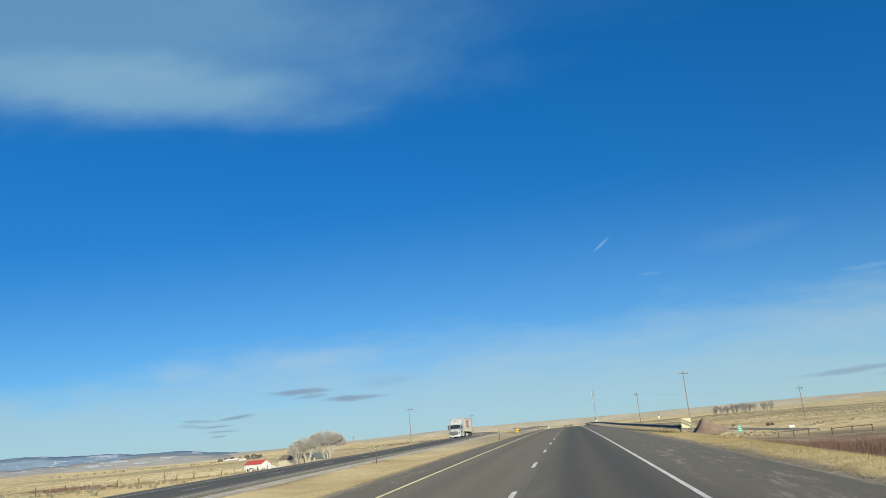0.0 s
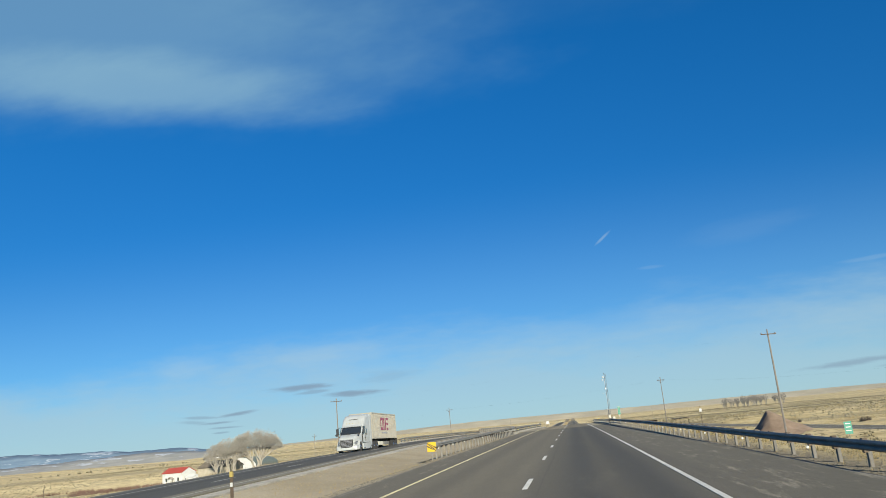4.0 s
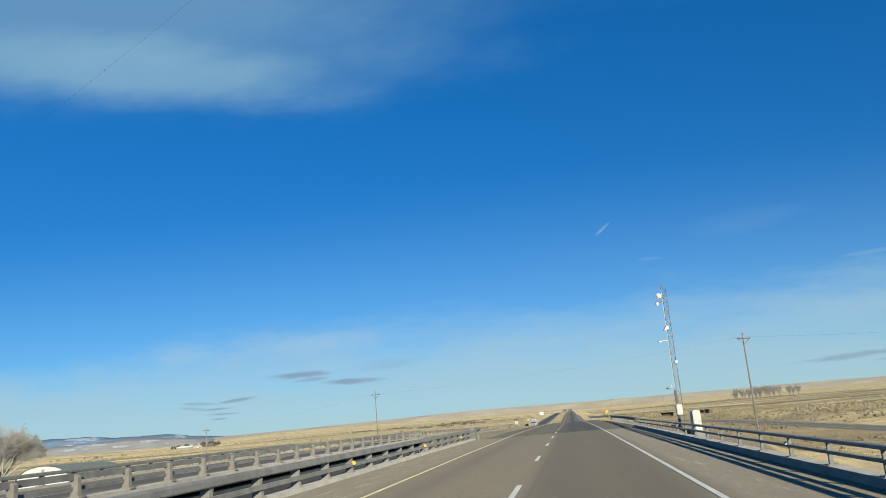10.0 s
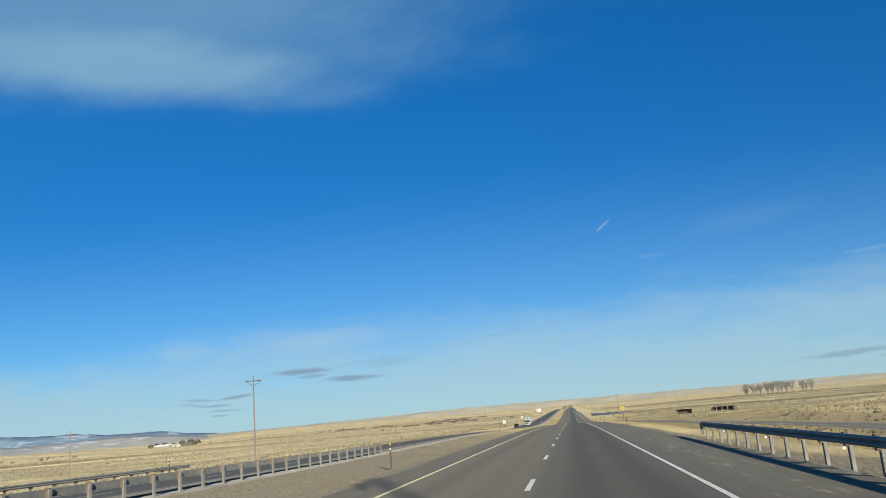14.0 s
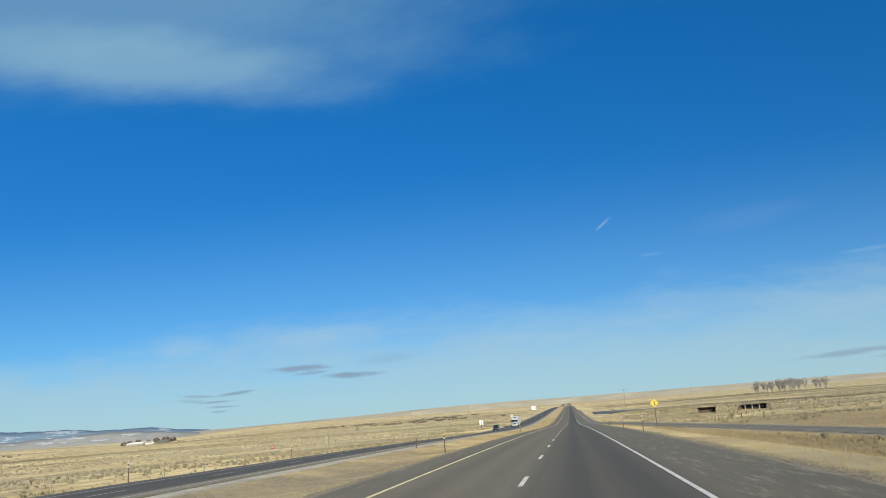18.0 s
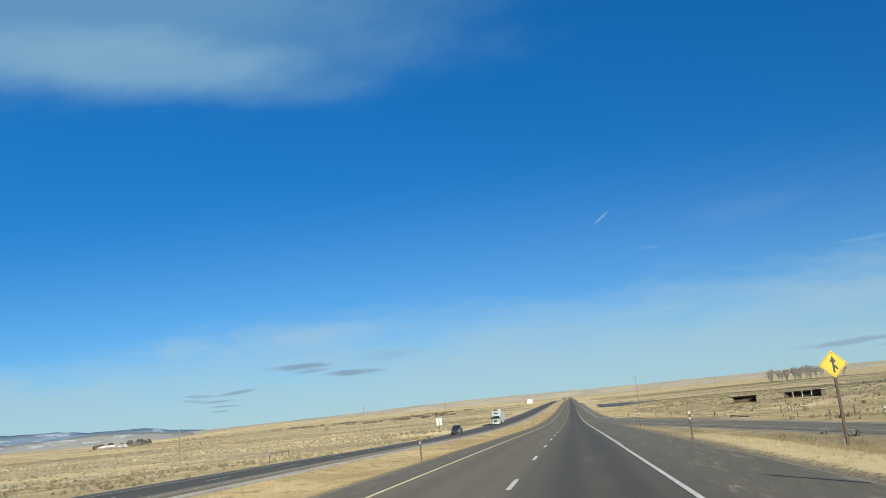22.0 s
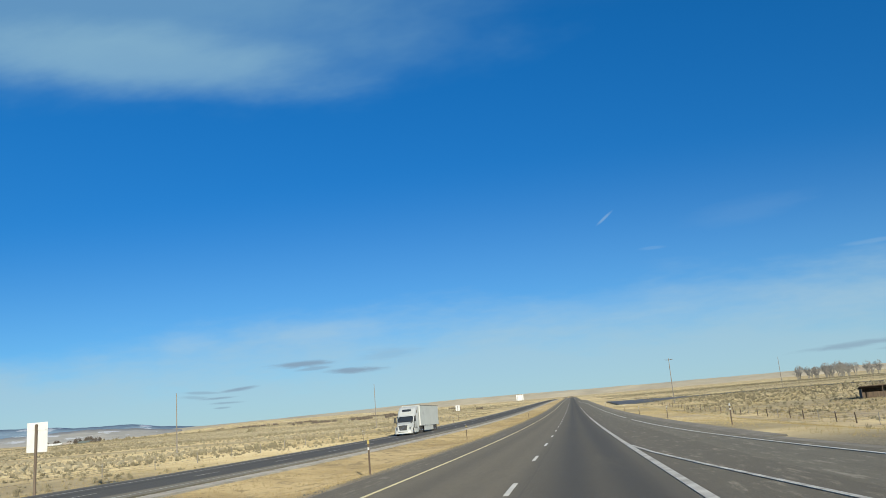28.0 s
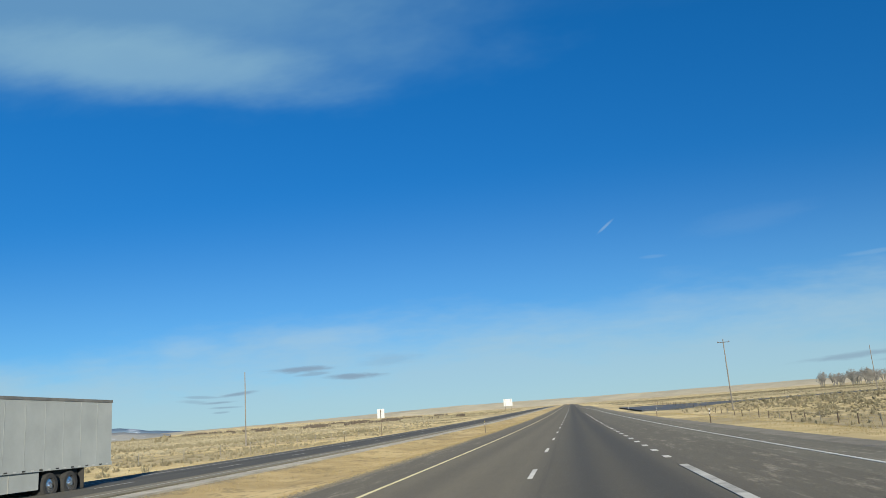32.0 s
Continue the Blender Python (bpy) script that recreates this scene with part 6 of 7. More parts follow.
for y in (-13.6, 13.6):
    Build().prism([(x * 0.985, z - 0.03) for x, z in arc] + [(-7.2, -2.6), (7.2, -2.6)], y - 0.08, y + 0.08).part("end_wall", HOUSE_WHITE, barn)
for s in (-1, 1):
    Build().box(s * 7.3 - 0.08, s * 7.3 + 0.08, -13.7, 13.7, -2.6, 1.3).part("side_wall", BARN_GREY, barn)
Build().box(-2.0, 2.0, -13.76, -13.69, -0.6, 2.3).part("door", HOUSE_WHITE, barn)
Build().box(-0.45, 0.45, -13.76, -13.69, 3.1, 4.1).part("hatch", BARN_GREY, barn)

# distant farmstead on the plain
for x, y, w, d, label, wm, rm in ((-696, 1600, 11, 34, "distant long farm building with a pale roof", BARN_GREY, HOUSE_WHITE), (-650, 1602, 9, 20, "distant low farm building with brown walls", WOOD_DARK, BARN_ROOF),
                                  (-674, 1600, 8, 14, "distant low farm building with a pale front", HOUSE_WHITE, BARN_GREY)):
    gabled("distant_farm_building", at(x, y, 0.0, 75), w, d, 4.0, 2.5, wm, rm, label, category="farm building")


def open_shed(m, w, label, roof_mat=WOOD_DARK, post_mat=WOOD_DARK):
    """A long low livestock shelter, open to the front."""
    t = thing("livestock_shelter", m, label, "shelter", "livestock shelters")
    Build().raw([(-w / 2 - 0.3, -2.6, 2.5), (w / 2 + 0.3, -2.6, 2.5), (w / 2 + 0.3, 2.6, 2.0), (-w / 2 - 0.3, 2.6, 2.0), (-w / 2 - 0.3, -2.6, 2.66), (w / 2 + 0.3, -2.6, 2.66), (w / 2 + 0.3, 2.6, 2.16), (-w / 2 - 0.3, 2.6, 2.16)], BOX).part("roof", roof_mat, t)
    Build().box(-w / 2, w / 2, 2.3, 2.42, -0.3, 2.02).part("back_wall", WOOD_DARK, t)
    for s in (-1, 1):
        Build().box(s * w / 2 - 0.06, s * w / 2 + 0.06, -2.3, 2.29, -0.3, 2.05).part("end_wall", WOOD_DARK, t)
    n = int(w / 3)
    for k in range(1, n):
        Build().box(-w / 2 + k * w / n - 0.09, -w / 2 + k * w / n + 0.09, -2.35, -2.17, -0.3, 2.45).part("post", post_mat, t)
    return t


open_shed(at(66.5, 780.0, 0.0, -12), 8.0, "low dark wooden livestock shelter open at the front")
open_shed(at(90.0, 787.0, 0.0, -36), 14.0, "long low livestock shelter with grey roof and pale posts", BARN_GREY, HOUSE_WHITE)

# heap of soil with rubble beside it
nm = 40
verts, faces = [], []
for j in range(nm + 1):
    for i in range(nm + 1):
        u, v = (i / nm - 0.5) * 2, (j / nm - 0.5) * 2
        side = min(1.0, (u + 1.0) / 0.6) if u < -0.3 else max(0.0, 1.0 - (u + 0.3) / 1.3)
        h = 4.9 * max(0.0, side) * max(0.0, 1.0 - max(0.0, abs(v + 0.1 * u) - 0.2) / 0.8)
        h += 0.5 * noise.noise(Vector((u * 2.2, v * 2.2, 7.0))) * min(1.0, h)
        h += 0.35 * noise.noise(Vector((u * 4, v * 4, 3.0))) * min(1.0, h)
        verts.append((u * 6.5, v * 9.0, h - 0.3))
for j in range(nm):
    for i in range(nm):
        a = j * (nm + 1) + i
        faces.append((a, a + 1, a + nm + 2, a + nm + 1))
heap = add_mesh("soil_mound", verts, faces, DIRT, shade=True)
heap.matrix_basis = at(44.4, 262.0, 0.1, -8)
tagged(heap, "broad heap of reddish-brown soil beside a track", "soil mound")
rub = Build()
for k in range(26):
    s = random.uniform(0.25, 0.75)
    rub.box(-s, s, -s * 0.8, s * 0.8, -s * 0.4, s * 0.6, m=pose(random.uniform(-7, 4), random.uniform(-1.5, 1.5), 0.2, random.uniform(0, 40), random.uniform(0, 40), random.uniform(0, 180)), bevel=0.08)
rb = rub.part("rubble_row", DIRT, None)
rb.matrix_basis = at(33.5, 268.0)
tagged(rb, "row of dark clods and rubble beside the soil heap", "rubble", kind="stuff")

# ---- fences ----
FENCE_POST = Build().tube([(0, 0, -0.4), (0, 0, 0.6), (0.01, 0, 1.12)], [0.075, 0.07, 0.06], 7).mesh("post", WOOD_DARK)
THIN_POST = Build().box(-0.03, 0.03, -0.03, 0.03, -0.4, 1.2).mesh("post", STEEL_POST)


def fence(points, spacing, label, lean=5.0, slim=False):
    """Posts with three strands of wire along a line on the land."""
    t = thing("wire_fence", Matrix.Identity(4), label, "fence", "range fences")
    tops = []
    for (xa, ya), (xb, yb) in zip(points[:-1], points[1:]):
        n = max(1, int(math.hypot(xb - xa, yb - ya) / spacing))
        for k in range(n):
            x, y = xa + (xb - xa) * k / n, ya + (yb - ya) * k / n
            m = at(x, y) @ pose(0, 0, 0, random.gauss(0, lean), random.gauss(0, lean), random.uniform(0, 360))
            ob = new("post", THIN_POST if slim or len(tops) % 3 == 1 else FENCE_POST)
            ob.parent, ob.matrix_basis = t, m
            tops.append(m.translation.copy())
    for h in (0.4, 0.7, 1.0):
        Build().tube([p + Vector((0, 0, h)) for p in tops], 0.008, 3).part("wire", WIRE, t)
    return t


fence(((34, 520), (31, 560), (30, 599)), 6.3, "wooden post fence with wire beside the ramp", 3.0)
fence(((30, 615.2), (30, 863), (32, 1010)), 6.2, "wooden and steel post fence with wire beside the merging lane", 3.0)
fence(((-40, 290), (-40, 480), (-40, 700), (-42, 960)), 9.0, "thin post and wire fence beyond the opposite carriageway", 2.0, True)
fence(((45, 640), (75, 720), (130, 800), (180, 830)), 6.0, "post and wire fence across the dry range")
for x, y, w in ((34.0, 128.0, 2.6), (41.0, 124.0, 3.4)):
    low = thing("pole_fence", at(x, y, 0.0, 20), "short stretch of brown pole fence beside a track", "fence", "short pole fences")
    Build().tube([(-w, 0, 0.9), (w, 0, 0.92)], 0.06, 6).part("rail", WOOD_DARK, low)
    for k in (-1, 0, 1):
        Build().tube([(k * w * 0.97, 0.11, -0.4), (k * w * 0.97, 0.11, 1.05)], 0.07, 7).part("post", WOOD_DARK, low)
fence(((-60, 40), (-64, 180)), 6.0, "post and wire fence on the plain below the road")
gate = thing("pole_gate", at(30.0, 606.4, 0.0, 90), "brown pole gate in a range fence", "gate")
for z, r in ((0.95, 0.075), (0.35, 0.03)):
    Build().tube([(-6.8, 0, z), (-2.0, 0, z - 0.04), (6.8, 0, z + 0.02)], r, 6).part("rail", WOOD_DARK, gate)
for x in (-6.8, -6.2, -3.4, 0.2, 3.8, 5.9, 6.8):
    Build().tube([(x, 0.1, -0.4), (x, 0.1, 1.08)], 0.08, 7).part("post", WOOD_DARK, gate)
corral = thing("pole_fence", at(-47.5, 592, 0.0, 92), "low brown pole fence on the range", "fence")
for z in (0.8,):
    Build().tube([(-4.8, 0, z), (4.8, 0, z)], 0.05, 6).part("rail", WOOD, corral)
for k in range(4):
    Build().tube([(-4.8 + 3.2 * k, 0.1, -0.4), (-4.8 + 3.2 * k, 0.1, 0.95)], 0.06, 7).part("post", WOOD, corral)

for x, y, h, lean in ((-173.0, 330.0, 5.6, 2.0), (-170.5, 327.0, 4.0, -7.0)):
    post = Build().tube([(0, 0, -0.6), (0, 0, h * 0.5), (0.03, 0, h)], [0.13, 0.12, 0.1], 8).part("wooden_post", WOOD, None)
    post.matrix_basis = at(x, y) @ pose(0, 0, 0, 0, lean, 0)
    tagged(post, "tall weathered wooden post beside willow brush", "post", "farm posts")

# ---- bare trees ----


def bare_tree(m, height, radius, seed, label, stems=3, twigs=1500, thick=0.012, twig_mat=TWIG, bark=BARK, low=0.5):
    """A leafless cottonwood: stems fork into limbs that arch out to an umbrella of fine twigs."""
    rng = random.Random(seed)
    t = thing("bare_tree", m, label, "tree", "bare trees")
    trunk, limbs, fine = Build(), Build(), Build()
    mid = height * low

    def dome(b, e):
        """A point on the crown's outline at bearing b and rise e (0 rim, 1 top)."""
        lim = 1 + 0.10 * noise.noise(Vector((math.cos(b) * 1.7, math.sin(b) * 1.7, e * 2 + seed)))
        q = math.acos(min(1.0, max(0.0, e))) / (math.pi / 2)
        return Vector((math.cos(b) * radius * math.sin(q * math.pi / 2), math.sin(b) * radius * math.sin(q * math.pi / 2), mid + (height - mid) * math.cos(q * math.pi / 2))) * lim

    tips = []
    for s in range(stems):
        a = 2 * math.pi * (s + 0.7 * rng.random()) / stems
        foot = Vector((math.cos(a), math.sin(a), 0)) * radius * 0.07 * (stems > 1)
        fork = Vector((math.cos(a) * radius * 0.2, math.sin(a) * radius * 0.2, height * rng.uniform(0.2, 0.34)))
        r = height * 0.019
        trunk.tube([foot + Vector((0, 0, -0.5)), foot.lerp(fork, 0.45) + Vector((rng.gauss(0, 0.12), rng.gauss(0, 0.12), 0)), fork], [r * 1.3, r, r * 0.8], 8, cap=False)
        for k in range(7):
            b = a + rng.uniform(-0.9, 0.9) * math.pi * (1.1 / max(1.0, stems ** 0.5))
            end = dome(b, rng.random() ** 0.8) * 0.97
            k1 = fork.lerp(end, 0.35) + Vector((0, 0, 0.05 * height))
            k2 = fork.lerp(end, 0.7) + Vector((rng.gauss(0, 0.03), rng.gauss(0, 0.03), 0.05 + 0.03 * rng.random())) * height
            limbs.tube([fork, k1, k2, end], [r * 0.55, r * 0.38, r * 0.24, r * 0.08], 5, cap=False)
            for q in range(9):
                f = rng.uniform(0.3, 1.0)
                p = k1.lerp(k2, (f - 0.3) / 0.35) if f < 0.65 else k2.lerp(end, (f - 0.65) / 0.35)
                c = math.atan2(p.y, p.x) + rng.uniform(-1.2, 1.2)
                e = dome(c, rng.random() ** 0.9)
                e = p.lerp(e, min(1.0, radius * rng.uniform(0.25, 0.5) / max(0.1, (e - p).length)))
                limbs.tube([p, p.lerp(e, 0.5) + Vector((0, 0, 0.03 * radius)), e], [r * 0.17, r * 0.11, max(r * 0.05, thick)], 4, cap=False)
                tips += [p.lerp(e, 0.25), p.lerp(e, 0.5), p.lerp(e, 0.75), e]
            tips += [end, k2.lerp(end, 0.6), k2.lerp(end, 0.3), k1.lerp(k2, 0.6)]
    for k in range(twigs):
        p = rng.choice(tips)
        o = Vector((p.x, p.y, 1.1 * (p.z - mid * 0.8)))
        o = o.normalized() if o.length > 0.1 else Vector((0, 0, 1))
        d = (o + Vector((rng.gauss(0, 0.5), rng.gauss(0, 0.5), rng.gauss(0.1, 0.4)))).normalized()
        e = p + d * radius * rng.uniform(0.1, 0.36)
        lim = 1 + 0.10 * noise.noise(Vector((e.x, e.y, e.z)) * (3.0 / radius))
        for _ in range(4):
            u = math.sqrt((e.x / radius) ** 2 + (e.y / radius) ** 2 + (max(0.0, e.z - mid) / (height - mid)) ** 2)
            if u > lim:
                e = p.lerp(e, 0.6)
        w = thick * rng.uniform(0.6, 1.2)
        fine.tube([p, p.lerp(e, 0.55) + Vector((rng.gauss(0, 0.02), rng.gauss(0, 0.02), 0.01)) * radius, e], [w, w * 0.8, w * 0.4], 3, cap=False)
    trunk.part("trunk", bark, t)
    limbs.part("branchwork", bark, t)
    fine.part("crown", twig_mat, t, "haze of fine bare twigs")
    return t


bare_tree(at(-104.8, 344.0), 14.6, 9.2, 3, "large bare domed cottonwood with pale twigs near the farm", 5, 24000, 0.0075)
bare_tree(at(-112.0, 340.0), 13.2, 6.2, 8, "bare pale cottonwood beside a larger one", 4, 11000, 0.0075)
bare_tree(at(-116.0, 338.5), 11.4, 5.0, 12, "bare pale cottonwood at the end of a clump", 4, 8000, 0.0075)
for k, (x, y, h) in enumerate(((282, 1655, 17), (288, 1668, 19), (294, 1650, 18), (301, 1662, 16), (307, 1660, 17), (314, 1690, 18), (319, 1664, 19), (324, 1680, 21), (329, 1672, 20), (334, 1700, 21), (339, 1680, 22), (344, 1690, 21),
                              (349, 1696, 22), (354, 1715, 21), (359, 1705, 21), (366, 1730, 21), (373, 1722, 20), (396, 1745, 22), (404, 1752, 20), (415, 1760, 22))):
    bare_tree(at(x, y), h * (0.92 + 0.12 * ((k * 5) % 3) / 2), h * 0.34, 20 + k, "bare winter tree in a distant row", 4, 1000, 0.034, TWIG_FAR, TWIG_FAR, 0.5)
for k, (x, y, h) in enumerate(((-668, 1612, 12), (-655, 1618, 13), (-645, 1622, 11), (-712, 1606, 10), (-703, 1618, 11), (-690, 1626, 9), (-730, 1620, 9))):
    bare_tree(at(x, y), h, h * 0.62, 60 + k, "small dense dark tree by a distant farmstead", 4, 900, 0.11, SHRUB_DARK, SHRUB_DARK, 0.2)

# ---- brush and grass ----
rs = np.random.RandomState(5)


def spikes(name, xs, ys, sizes, blades, material, label, category, wide=0.35, flop=0.7, sink=0.05):
    """Many small clumps of pointed blades in one mesh."""
    n = len(xs)
    zs = land(xs, ys)
    zs = np.where(np.isfinite(zs), zs, 0)
    k = n * blades
    bx, by, bz, s = (np.repeat(a, blades) for a in (xs, ys, zs, sizes))
    a = rs.uniform(0, 2 * np.pi, k)
    out = rs.uniform(0.05, flop, k) * s
    tip = s * rs.uniform(0.6, 1.1, k)
    ox, oy = rs.normal(0, 0.22, k) * s, rs.normal(0, 0.22, k) * s
    w = wide * s * rs.uniform(0.5, 1.0, k)
    v = np.empty((k, 3, 3))
    px, py = -np.sin(a), np.cos(a)
    v[:, 0] = np.stack([bx + ox + px * w / 2, by + oy + py * w / 2, bz - sink], 1)
    v[:, 1] = np.stack([bx + ox - px * w / 2, by + oy - py * w / 2, bz - sink], 1)
    v[:, 2] = np.stack([bx + ox + np.cos(a) * out, by + oy + np.sin(a) * out, bz + tip], 1)
    me = bpy.data.meshes.new(name)
    me.vertices.add(3 * k)
    me.vertices.foreach_set("co", v.ravel())
    me.loops.add(3 * k)
    me.loops.foreach_set("vertex_index", np.arange(3 * k))
    me.polygons.add(k)
    me.polygons.foreach_set("loop_start", np.arange(0, 3 * k, 3))
    me.update(calc_edges=True)
    me.materials.append(material)
    return tagged(new(name, me), label, category, kind="stuff")


def patchy(x, y, s, k, cut):
    return wave(x, y, s, k) + 0.6 * wave(y, x, s * 2.7, k + 3) > cut


def scatter(n, x0, x1, y0, y1):
    return rs.uniform(x0, x1, n), rs.uniform(y0, y1, n)


def free(x, y):
    """Clear of the roads, the ramp and the cut under the bridges."""
    rx = np.interp(y, [p[1] for p in RAMP], [p[0] for p in RAMP])
    ok = ~((np.abs(x - rx - 0.4) < 4.4) & (y > 150) & (y < 660))
    sk = np.where(x < -9, 16.2, 0.0)
    ok &= ~((y > 548 + 2.5 * np.sin(x * 2.3)) & (y < 660) & (x > 0) & (x < rx))
    return ok & ~((y > B0 - 2 + sk) & (y < B1 + 2 + sk) & (x > -28) & (x < 9))


# sage on both sides of the road
x, y = scatter(50000, -420, -31, 20, 1500)
keep = patchy(x, y, 0.02, 4, -0.35) & (rs.rand(len(x)) < np.interp(-x, (31, 60, 420), (0.35, 0.9, 1.0)))
x, y = x[keep], y[keep]
spikes("sagebrush", x, y, rs.uniform(0.2, 0.6, len(x)), 9, SAGE, "scattered grey-brown sagebrush clumps on the plain", "sagebrush", 0.55, 0.9)
x, y = scatter(60000, 13, 420, 20, 1500)
keep = patchy(x, y, 0.02, 7, -0.1) & free(x, y) & ~((x < 24) & (y > 540)) & ~((x < 60) & (y < 115))
x, y = x[keep], y[keep]
spikes("sagebrush", x, y, rs.uniform(0.18, 0.55, len(x)), 9, SAGE, "scattered grey-brown sagebrush on the range", "sagebrush", 0.55, 0.9)
# darker brush in long drifts across the range
x, y = scatter(42000, 45, 420, 620, 1550)
keep = patchy(x * 0.14, y * 0.55, 0.035, 11, 0.62)
spikes("sage_drifts", x[keep], y[keep], rs.uniform(0.35, 0.85, keep.sum()), 9, SAGE, "long drifts of darker sagebrush across the range", "sagebrush", 0.6, 0.9)
x, y = scatter(42000, -420, -45, 620, 1550)
keep = patchy(x * 0.14, y * 0.55, 0.035, 12, 0.62)
spikes("sage_drifts", x[keep], y[keep], rs.uniform(0.35, 0.8, keep.sum()), 9, SAGE, "long drifts of darker sagebrush across the plain", "sagebrush", 0.6, 0.9)
# straw grass in the median and on the verges
x, y = scatter(130000, -12.9, -6.4, 10, 860)
keep = patchy(x * 3, y, 0.12, 2, -0.5) & free(x, y) & (rs.rand(len(x)) < np.interp(y, (0, 60, 130, 200, 400, 480), (0.8, 0.7, 0.15, 0.12, 0.2, 1.0)))
x, y = x[keep], y[keep]
spikes("median_grass", x, y, rs.uniform(0.04, 0.13, len(x)), 6, TAWNY, "dry golden-brown grass in the median", "grass", 0.1, 0.9)
x, y = scatter(130000, 7.1, 26, 10, 860)
keep = (patchy(x * 2, y, 0.1, 3, -0.6) | (x < 10.5)) & free(x, y) & (rs.rand(len(x)) < np.interp(y, (0, 190, 280), (0.45, 0.35, 1.0))) & (x > np.interp(y, (0, 600, 620, 900), (7.1, 7.1, 10.4, 10.4)))
x, y = x[keep], y[keep]
spikes("verge_grass", x, y, rs.uniform(0.05, 0.14, len(x)), 6, STRAW, "dry golden grass on the road's verge", "grass", 0.13, 1.0)
x, y = scatter(60000, -60, -27.2, 10, 900)
keep = patchy(x * 2, y, 0.1, 5, -0.5)
x, y = x[keep], y[keep]
spikes("plain_grass", x, y, rs.uniform(0.06, 0.2, len(x)), 5, STRAW, "dry straw grass beyond the opposite road", "grass", 0.16, 1.0)
x, y = scatter(80000, 24, 120, 280, 920)
keep = patchy(x * 1.5, y, 0.06, 5, -0.4) & free(x, y)
spikes("range_grass", x[keep], y[keep], rs.uniform(0.1, 0.3, keep.sum()), 5, STRAW, "dry straw grass on the range", "grass", 0.2, 1.0)
x, y = scatter(34000, 9.2, 28, 290, 520)
keep = free(x, y) & patchy(x, y * 0.3, 0.25, 8, -0.3) & (x < np.interp(y, (290, 420, 520), (28, 26, 16)))
spikes("bank_grass", x[keep], y[keep], rs.uniform(0.14, 0.42, keep.sum()) * np.interp(x[keep], (9.2, 14), (0.5, 1.0)), 8, BROWN_GRASS, "tall brown dry grass on the bank below the road", "grass", 0.07, 0.6)
# red-brown willows in the low ground near the start
for x0, x1, y0, y1, n in ((13.0, 48, 26, 70, 3400), (-290, -140, 372, 420, 1500)):
    x, y = scatter(3 * n, x0, x1, y0 - 0.5 * (y1 - y0), y1 + 0.5 * (y1 - y0))
    keep = (np.abs(y - 0.5 * (y0 + y1) - 0.25 * (y1 - y0) * np.sin(x * 0.11)) < (y1 - y0) * (0.3 + 0.2 * np.sin(x * 0.07 + 1))) & patchy(x, y, 0.09, 6, -0.4)
    x, y = x[keep], y[keep]
    spikes("willow_brush", x, y, rs.uniform(0.8, 1.9, len(x)) * (0.62 if x0 > 0 else 0.9), 22, RUST_BRUSH, "red-brown bare willow brush in the low ground", "brush", 0.05, 0.6)
# tall straw on the bank at the start
x, y = scatter(26000, 7.2, 11.5, 8, 66)
keep = x > 7.35 + 0.3 * np.sin(y * 0.9) + 0.22 * np.sin(y * 2.7)
spikes("bank_straw", x[keep], y[keep], rs.uniform(0.035, 0.09, keep.sum()), 8, STRAW, "dense golden straw grass on the bank beside the shoulder", "grass", 0.12, 0.9)
x, y = scatter(26000, 8.1, 22, 62, 190)
keep = patchy(x * 2, y, 0.12, 4, -0.7)
spikes("rail_grass", x[keep], y[keep], rs.uniform(0.08, 0.24, keep.sum()), 8, STRAW, "golden dry grass on the bank behind the guard rail", "grass", 0.09, 0.8)
spikes("dark_bushes", np.array([63.0, 64.6, 58.6]), np.array([270.0, 271.5, 303.0]), np.array([1.1, 0.9, 0.8]), 220, SHRUB_DARK, "dark round leafless bushes alone on the range", "brush", 0.1, 0.8)
x, y = scatter(260, -122, -98, 334, 344)
spikes("tree_scrub", x, y, rs.uniform(0.8, 2.6, len(x)), 26, BROWN_GRASS, "tan leafless scrub at the foot of the cottonwoods", "brush", 0.05, 0.5)
# dark low bushes far off
x, y = scatter(900, -700, -120, 900, 2200)
keep = patchy(x, y, 0.012, 9, 0.5)
spikes("far_brush", x[keep], y[keep], rs.uniform(1.2, 2.8, keep.sum()), 12, SAGE, "dark brush in rows on the distant plain", "brush", 0.8, 1.0)

for x0, x1, y0, y1, n in ((-185, -118, 1112, 1130, 260), (-158, -120, 1160, 1172, 120), (-165, -118, 1225, 1240, 180), (-310, -215, 1255, 1280, 260), (-170, -120, 1300, 1315, 150), (-205, -120, 1480, 1500, 200), (-120, -60, 1150, 1160, 120), (264, 292, 1648, 1652, 60), (336, 352, 1682, 1686, 50), (372, 386, 1725, 1730, 30)):
    x, y = scatter(n, x0, x1, y0, y1)
    keep = patchy(x, y * 0.2, 0.11, 3, -0.05)
    x, y = x[keep], y[keep]
    spikes("hedge_row", x, y, rs.uniform(0.7, 1.9, len(x)), 16, SHRUB_DARK, "dark row of low brush across the distant plain", "brush", 0.5, 0.8)


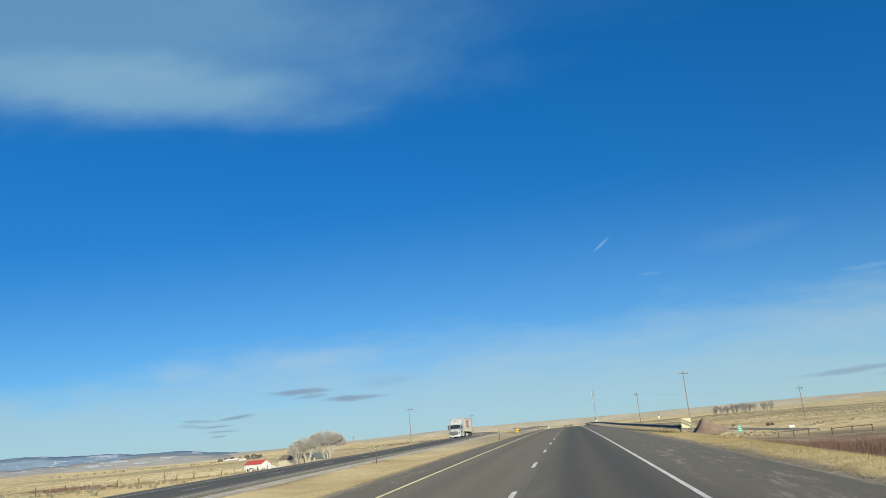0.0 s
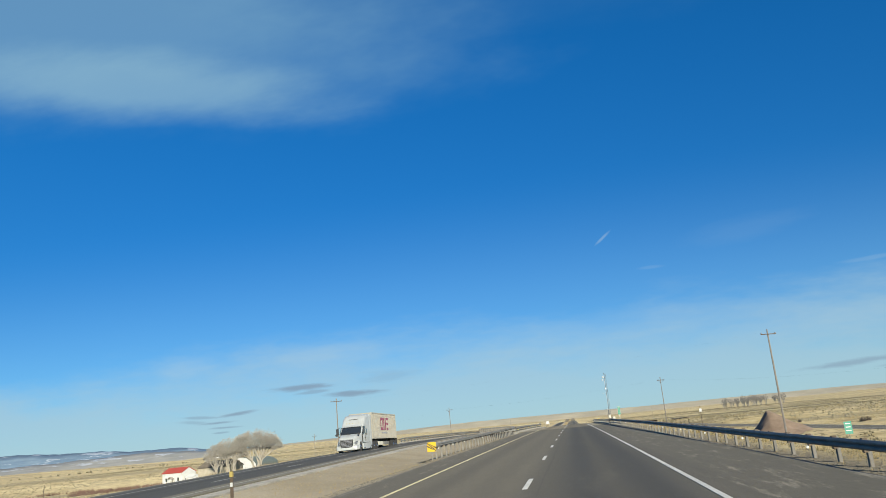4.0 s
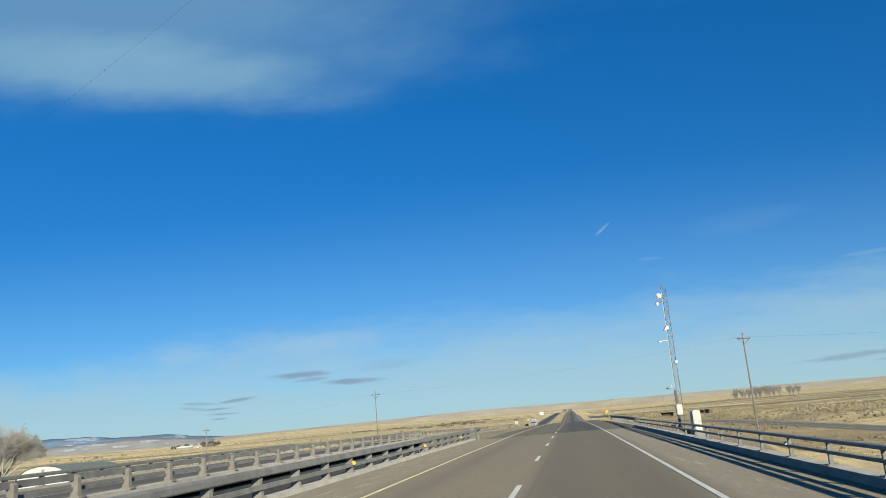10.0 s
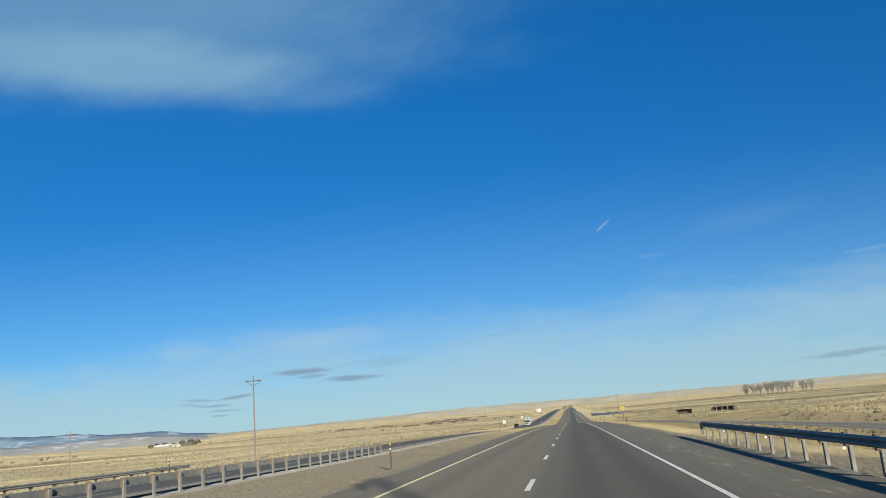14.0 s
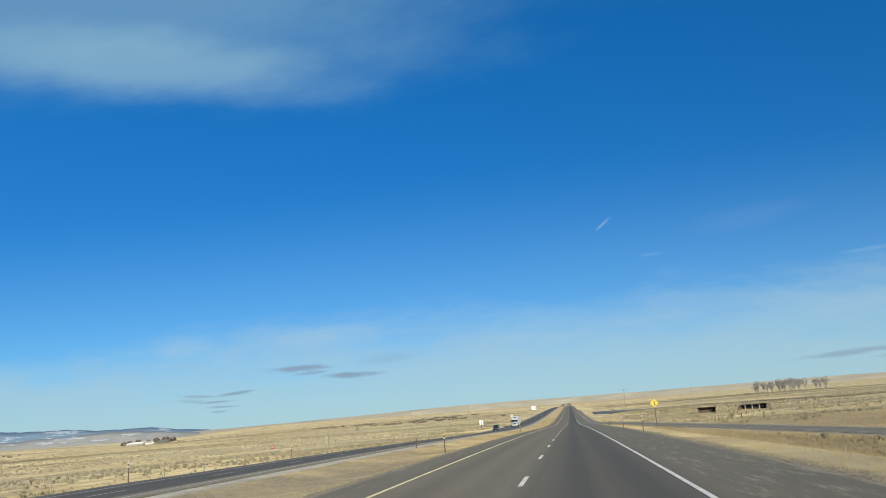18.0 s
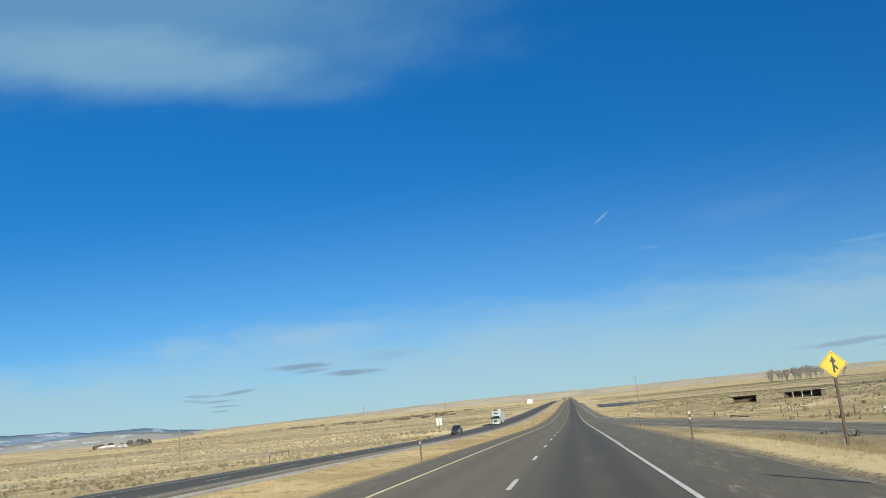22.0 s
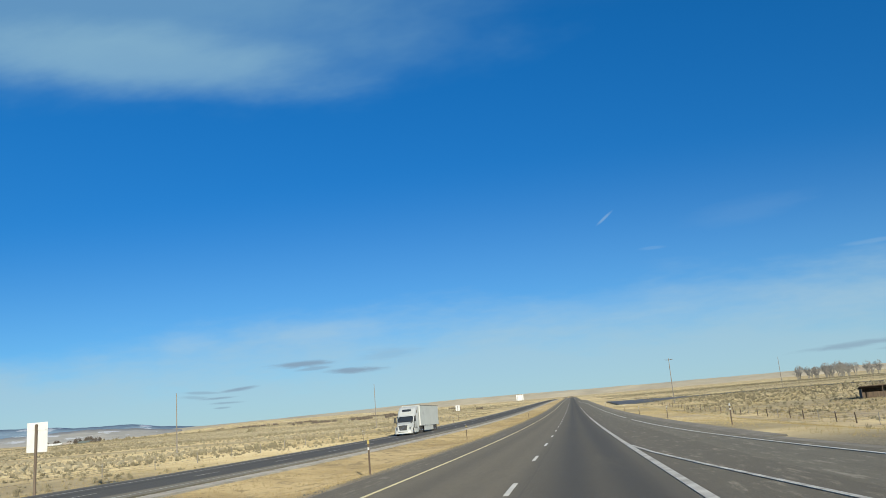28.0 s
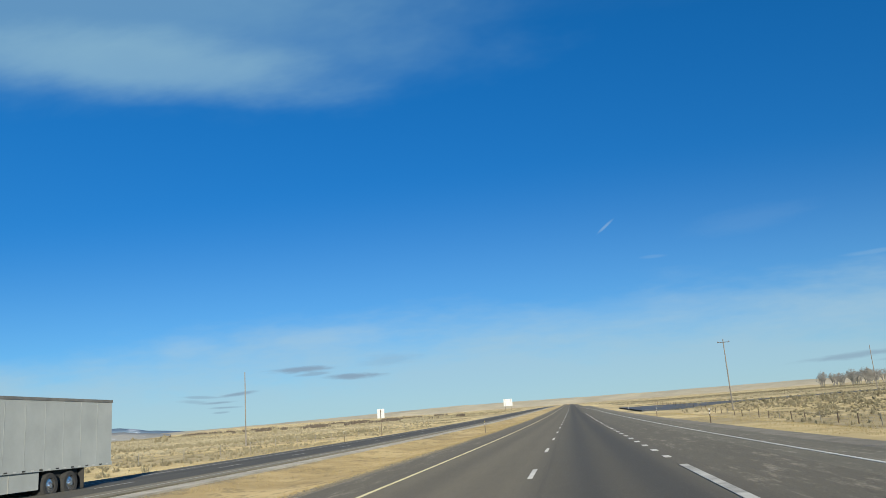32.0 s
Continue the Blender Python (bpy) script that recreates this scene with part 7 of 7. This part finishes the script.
def lumps(name, xs, ys, sizes, material, label, category):
    """Many low rounded bushes in one mesh."""
    n, ring = len(xs), 7
    zs = land(xs, ys)
    v = np.empty((n, 2 * ring + 1, 3))
    spin = rs.uniform(0, 6.28, n)
    for k in range(ring):
        a = spin + 2 * np.pi * k / ring
        r0, r1 = sizes * rs.uniform(0.55, 1.35, n), sizes * rs.uniform(0.3, 1.0, n)
        v[:, k] = np.stack([xs + np.cos(a) * r0, ys + np.sin(a) * r0, zs - 0.1], 1)
        v[:, ring + k] = np.stack([xs + np.cos(a) * r1, ys + np.sin(a) * r1, zs + sizes * rs.uniform(0.3, 0.85, n)], 1)
    v[:, -1] = np.stack([xs, ys, zs + sizes * rs.uniform(0.75, 1.05, n)], 1)
    face = []
    for k in range(ring):
        q = (k + 1) % ring
        face += [(k, q, ring + q), (k, ring + q, ring + k), (ring + k, ring + q, 2 * ring)]
    idx = (np.array(face)[None] + (np.arange(n) * (2 * ring + 1))[:, None, None]).ravel()
    me = bpy.data.meshes.new(name)
    me.vertices.add(v.shape[0] * v.shape[1])
    me.vertices.foreach_set("co", v.ravel())
    me.loops.add(len(idx))
    me.loops.foreach_set("vertex_index", idx)
    me.polygons.add(len(idx) // 3)
    me.polygons.foreach_set("loop_start", np.arange(0, len(idx), 3))
    me.update(calc_edges=True)
    me.materials.append(material)
    return tagged(new(name, me), label, category, kind="stuff")


x, y = scatter(34000, -260, -58, 300, 1250)
keep = patchy(x, y, 0.03, 4, 0.05)
lumps("sage_bushes", x[keep], y[keep], rs.uniform(0.16, 0.52, keep.sum()), SAGE_PALE, "low rounded grey-tan sage bushes on the plain", "sagebrush")
x, y = scatter(16000, 62, 260, 300, 1250)
keep = patchy(x, y, 0.03, 6, 0.1) & free(x, y)
lumps("sage_bushes", x[keep], y[keep], rs.uniform(0.16, 0.48, keep.sum()), SAGE_PALE, "low rounded grey-tan sage bushes on the range", "sagebrush")
for x0, x1, n in ((-58, -33, 5200), (33, 62, 3600)):
    x, y = scatter(n, x0, x1, 300, 1000)
    keep = patchy(x, y, 0.05, 4, 0.0) & free(x, y)
    spikes("sage_tufts", x[keep], y[keep], rs.uniform(0.16, 0.42, keep.sum()), 46, SAGE, "bushy grey-brown sage tufts near the road", "sagebrush", 0.16, 1.0)
x, y = scatter(150, 40, 150, 640, 960)
spikes("large_bushes", x, y, rs.uniform(0.5, 1.1, len(x)), 60, SAGE, "larger dark sage bushes on the range", "sagebrush", 0.1, 0.9)
# clods and stones along the ragged edge of the gravel
for x0, x1, y0, y1, n in ((6.8, 7.5, 15, 60, 1500), (6.8, 8.6, 60, 193, 8000), (6.8, 7.6, 271, 545, 7000), (-7.4, -5.7, 15, 193, 7000), (-7.4, -5.7, 271, 760, 16000), (9.7, 10.6, 640, 860, 5000)):
    x, y = scatter(n, x0, x1, y0, y1)
    lumps("verge_stones", x, y, rs.uniform(0.008, 0.024, n) * (1 + 1.0 * (rs.rand(n) < 0.03)), GRAVEL, "loose stones and clods at the road's edge", "gravel")

# ---- far range with snow ----


def ridge(name, bearing0, bearing1, dist, heights, material, label, base=20.0, rough=1.0, shade=True):
    """A long distant ridge seen along a bearing from the road, with a broken crest and a slope towards the viewer."""
    n = 160
    verts, faces = [], []
    for i in range(n + 1):
        u = i / n
        a = radians(bearing0 + (bearing1 - bearing0) * u)
        h = float(np.interp(u, np.linspace(0, 1, len(heights)), heights))
        h *= 1 + rough * 0.05 * noise.noise(Vector((u * 22, 1.7, dist * 0.01))) + rough * 0.04 * noise.noise(Vector((u * 70, 4.2, 0)))
        for k, (dd, f) in enumerate(((-260, 0.0), (-150, 0.45), (-60, 0.8), (0, 1.0), (120, 0.5))):
            wob = 1 + 0.12 * noise.noise(Vector((u * 30, k * 2.0, 9.0)))
            r = dist + dd * wob
            verts.append((math.sin(a) * r, 350 + math.cos(a) * r, base + (h - 11 - base) * f * (wob if 0 < k < 3 else 1)))
    for i in range(n):
        for k in range(4):
            a = i * 5 + k
            faces.append((a, a + 1, a + 6, a + 5))
    return tagged(add_mesh(name, verts, faces, material, shade=shade), label, "mountain range", kind="structure")


ridge("mountain_range", -62, -23.5, 4500, (156, 157, 154, 151, 154, 151, 149, 151, 153, 149, 151, 148, 149, 149, 148, 144, 139, 126, 121, 126, 108, 96, 82), RANGE_HAZE_BLUE, "distant forested mountain range with blue haze in its colour")
ridge("snow_foothills", -62, -25.5, 4230, (85, 88, 92, 90, 88, 92, 90, 96, 88, 92, 100, 110, 101, 78), SNOW, "distant snow-patched foothills below the range")
# pale tan that carries the distance haze in the plateau's base colour
PLATEAU = range_material("haze-tinted distant plateau", (0.50, 0.425, 0.29), (0.60, 0.515, 0.36), (0.66, 0.65, 0.6), 0.68)
ridge("distant_plateau", -27, 48, 4420, (86, 92, 100, 109, 120, 120, 118, 116, 116, 116, 111, 103, 94, 88, 85, 82, 80), PLATEAU, "grass plateau along the horizon with pale haze in its colour", base=35.0, rough=0.35, shade=False)
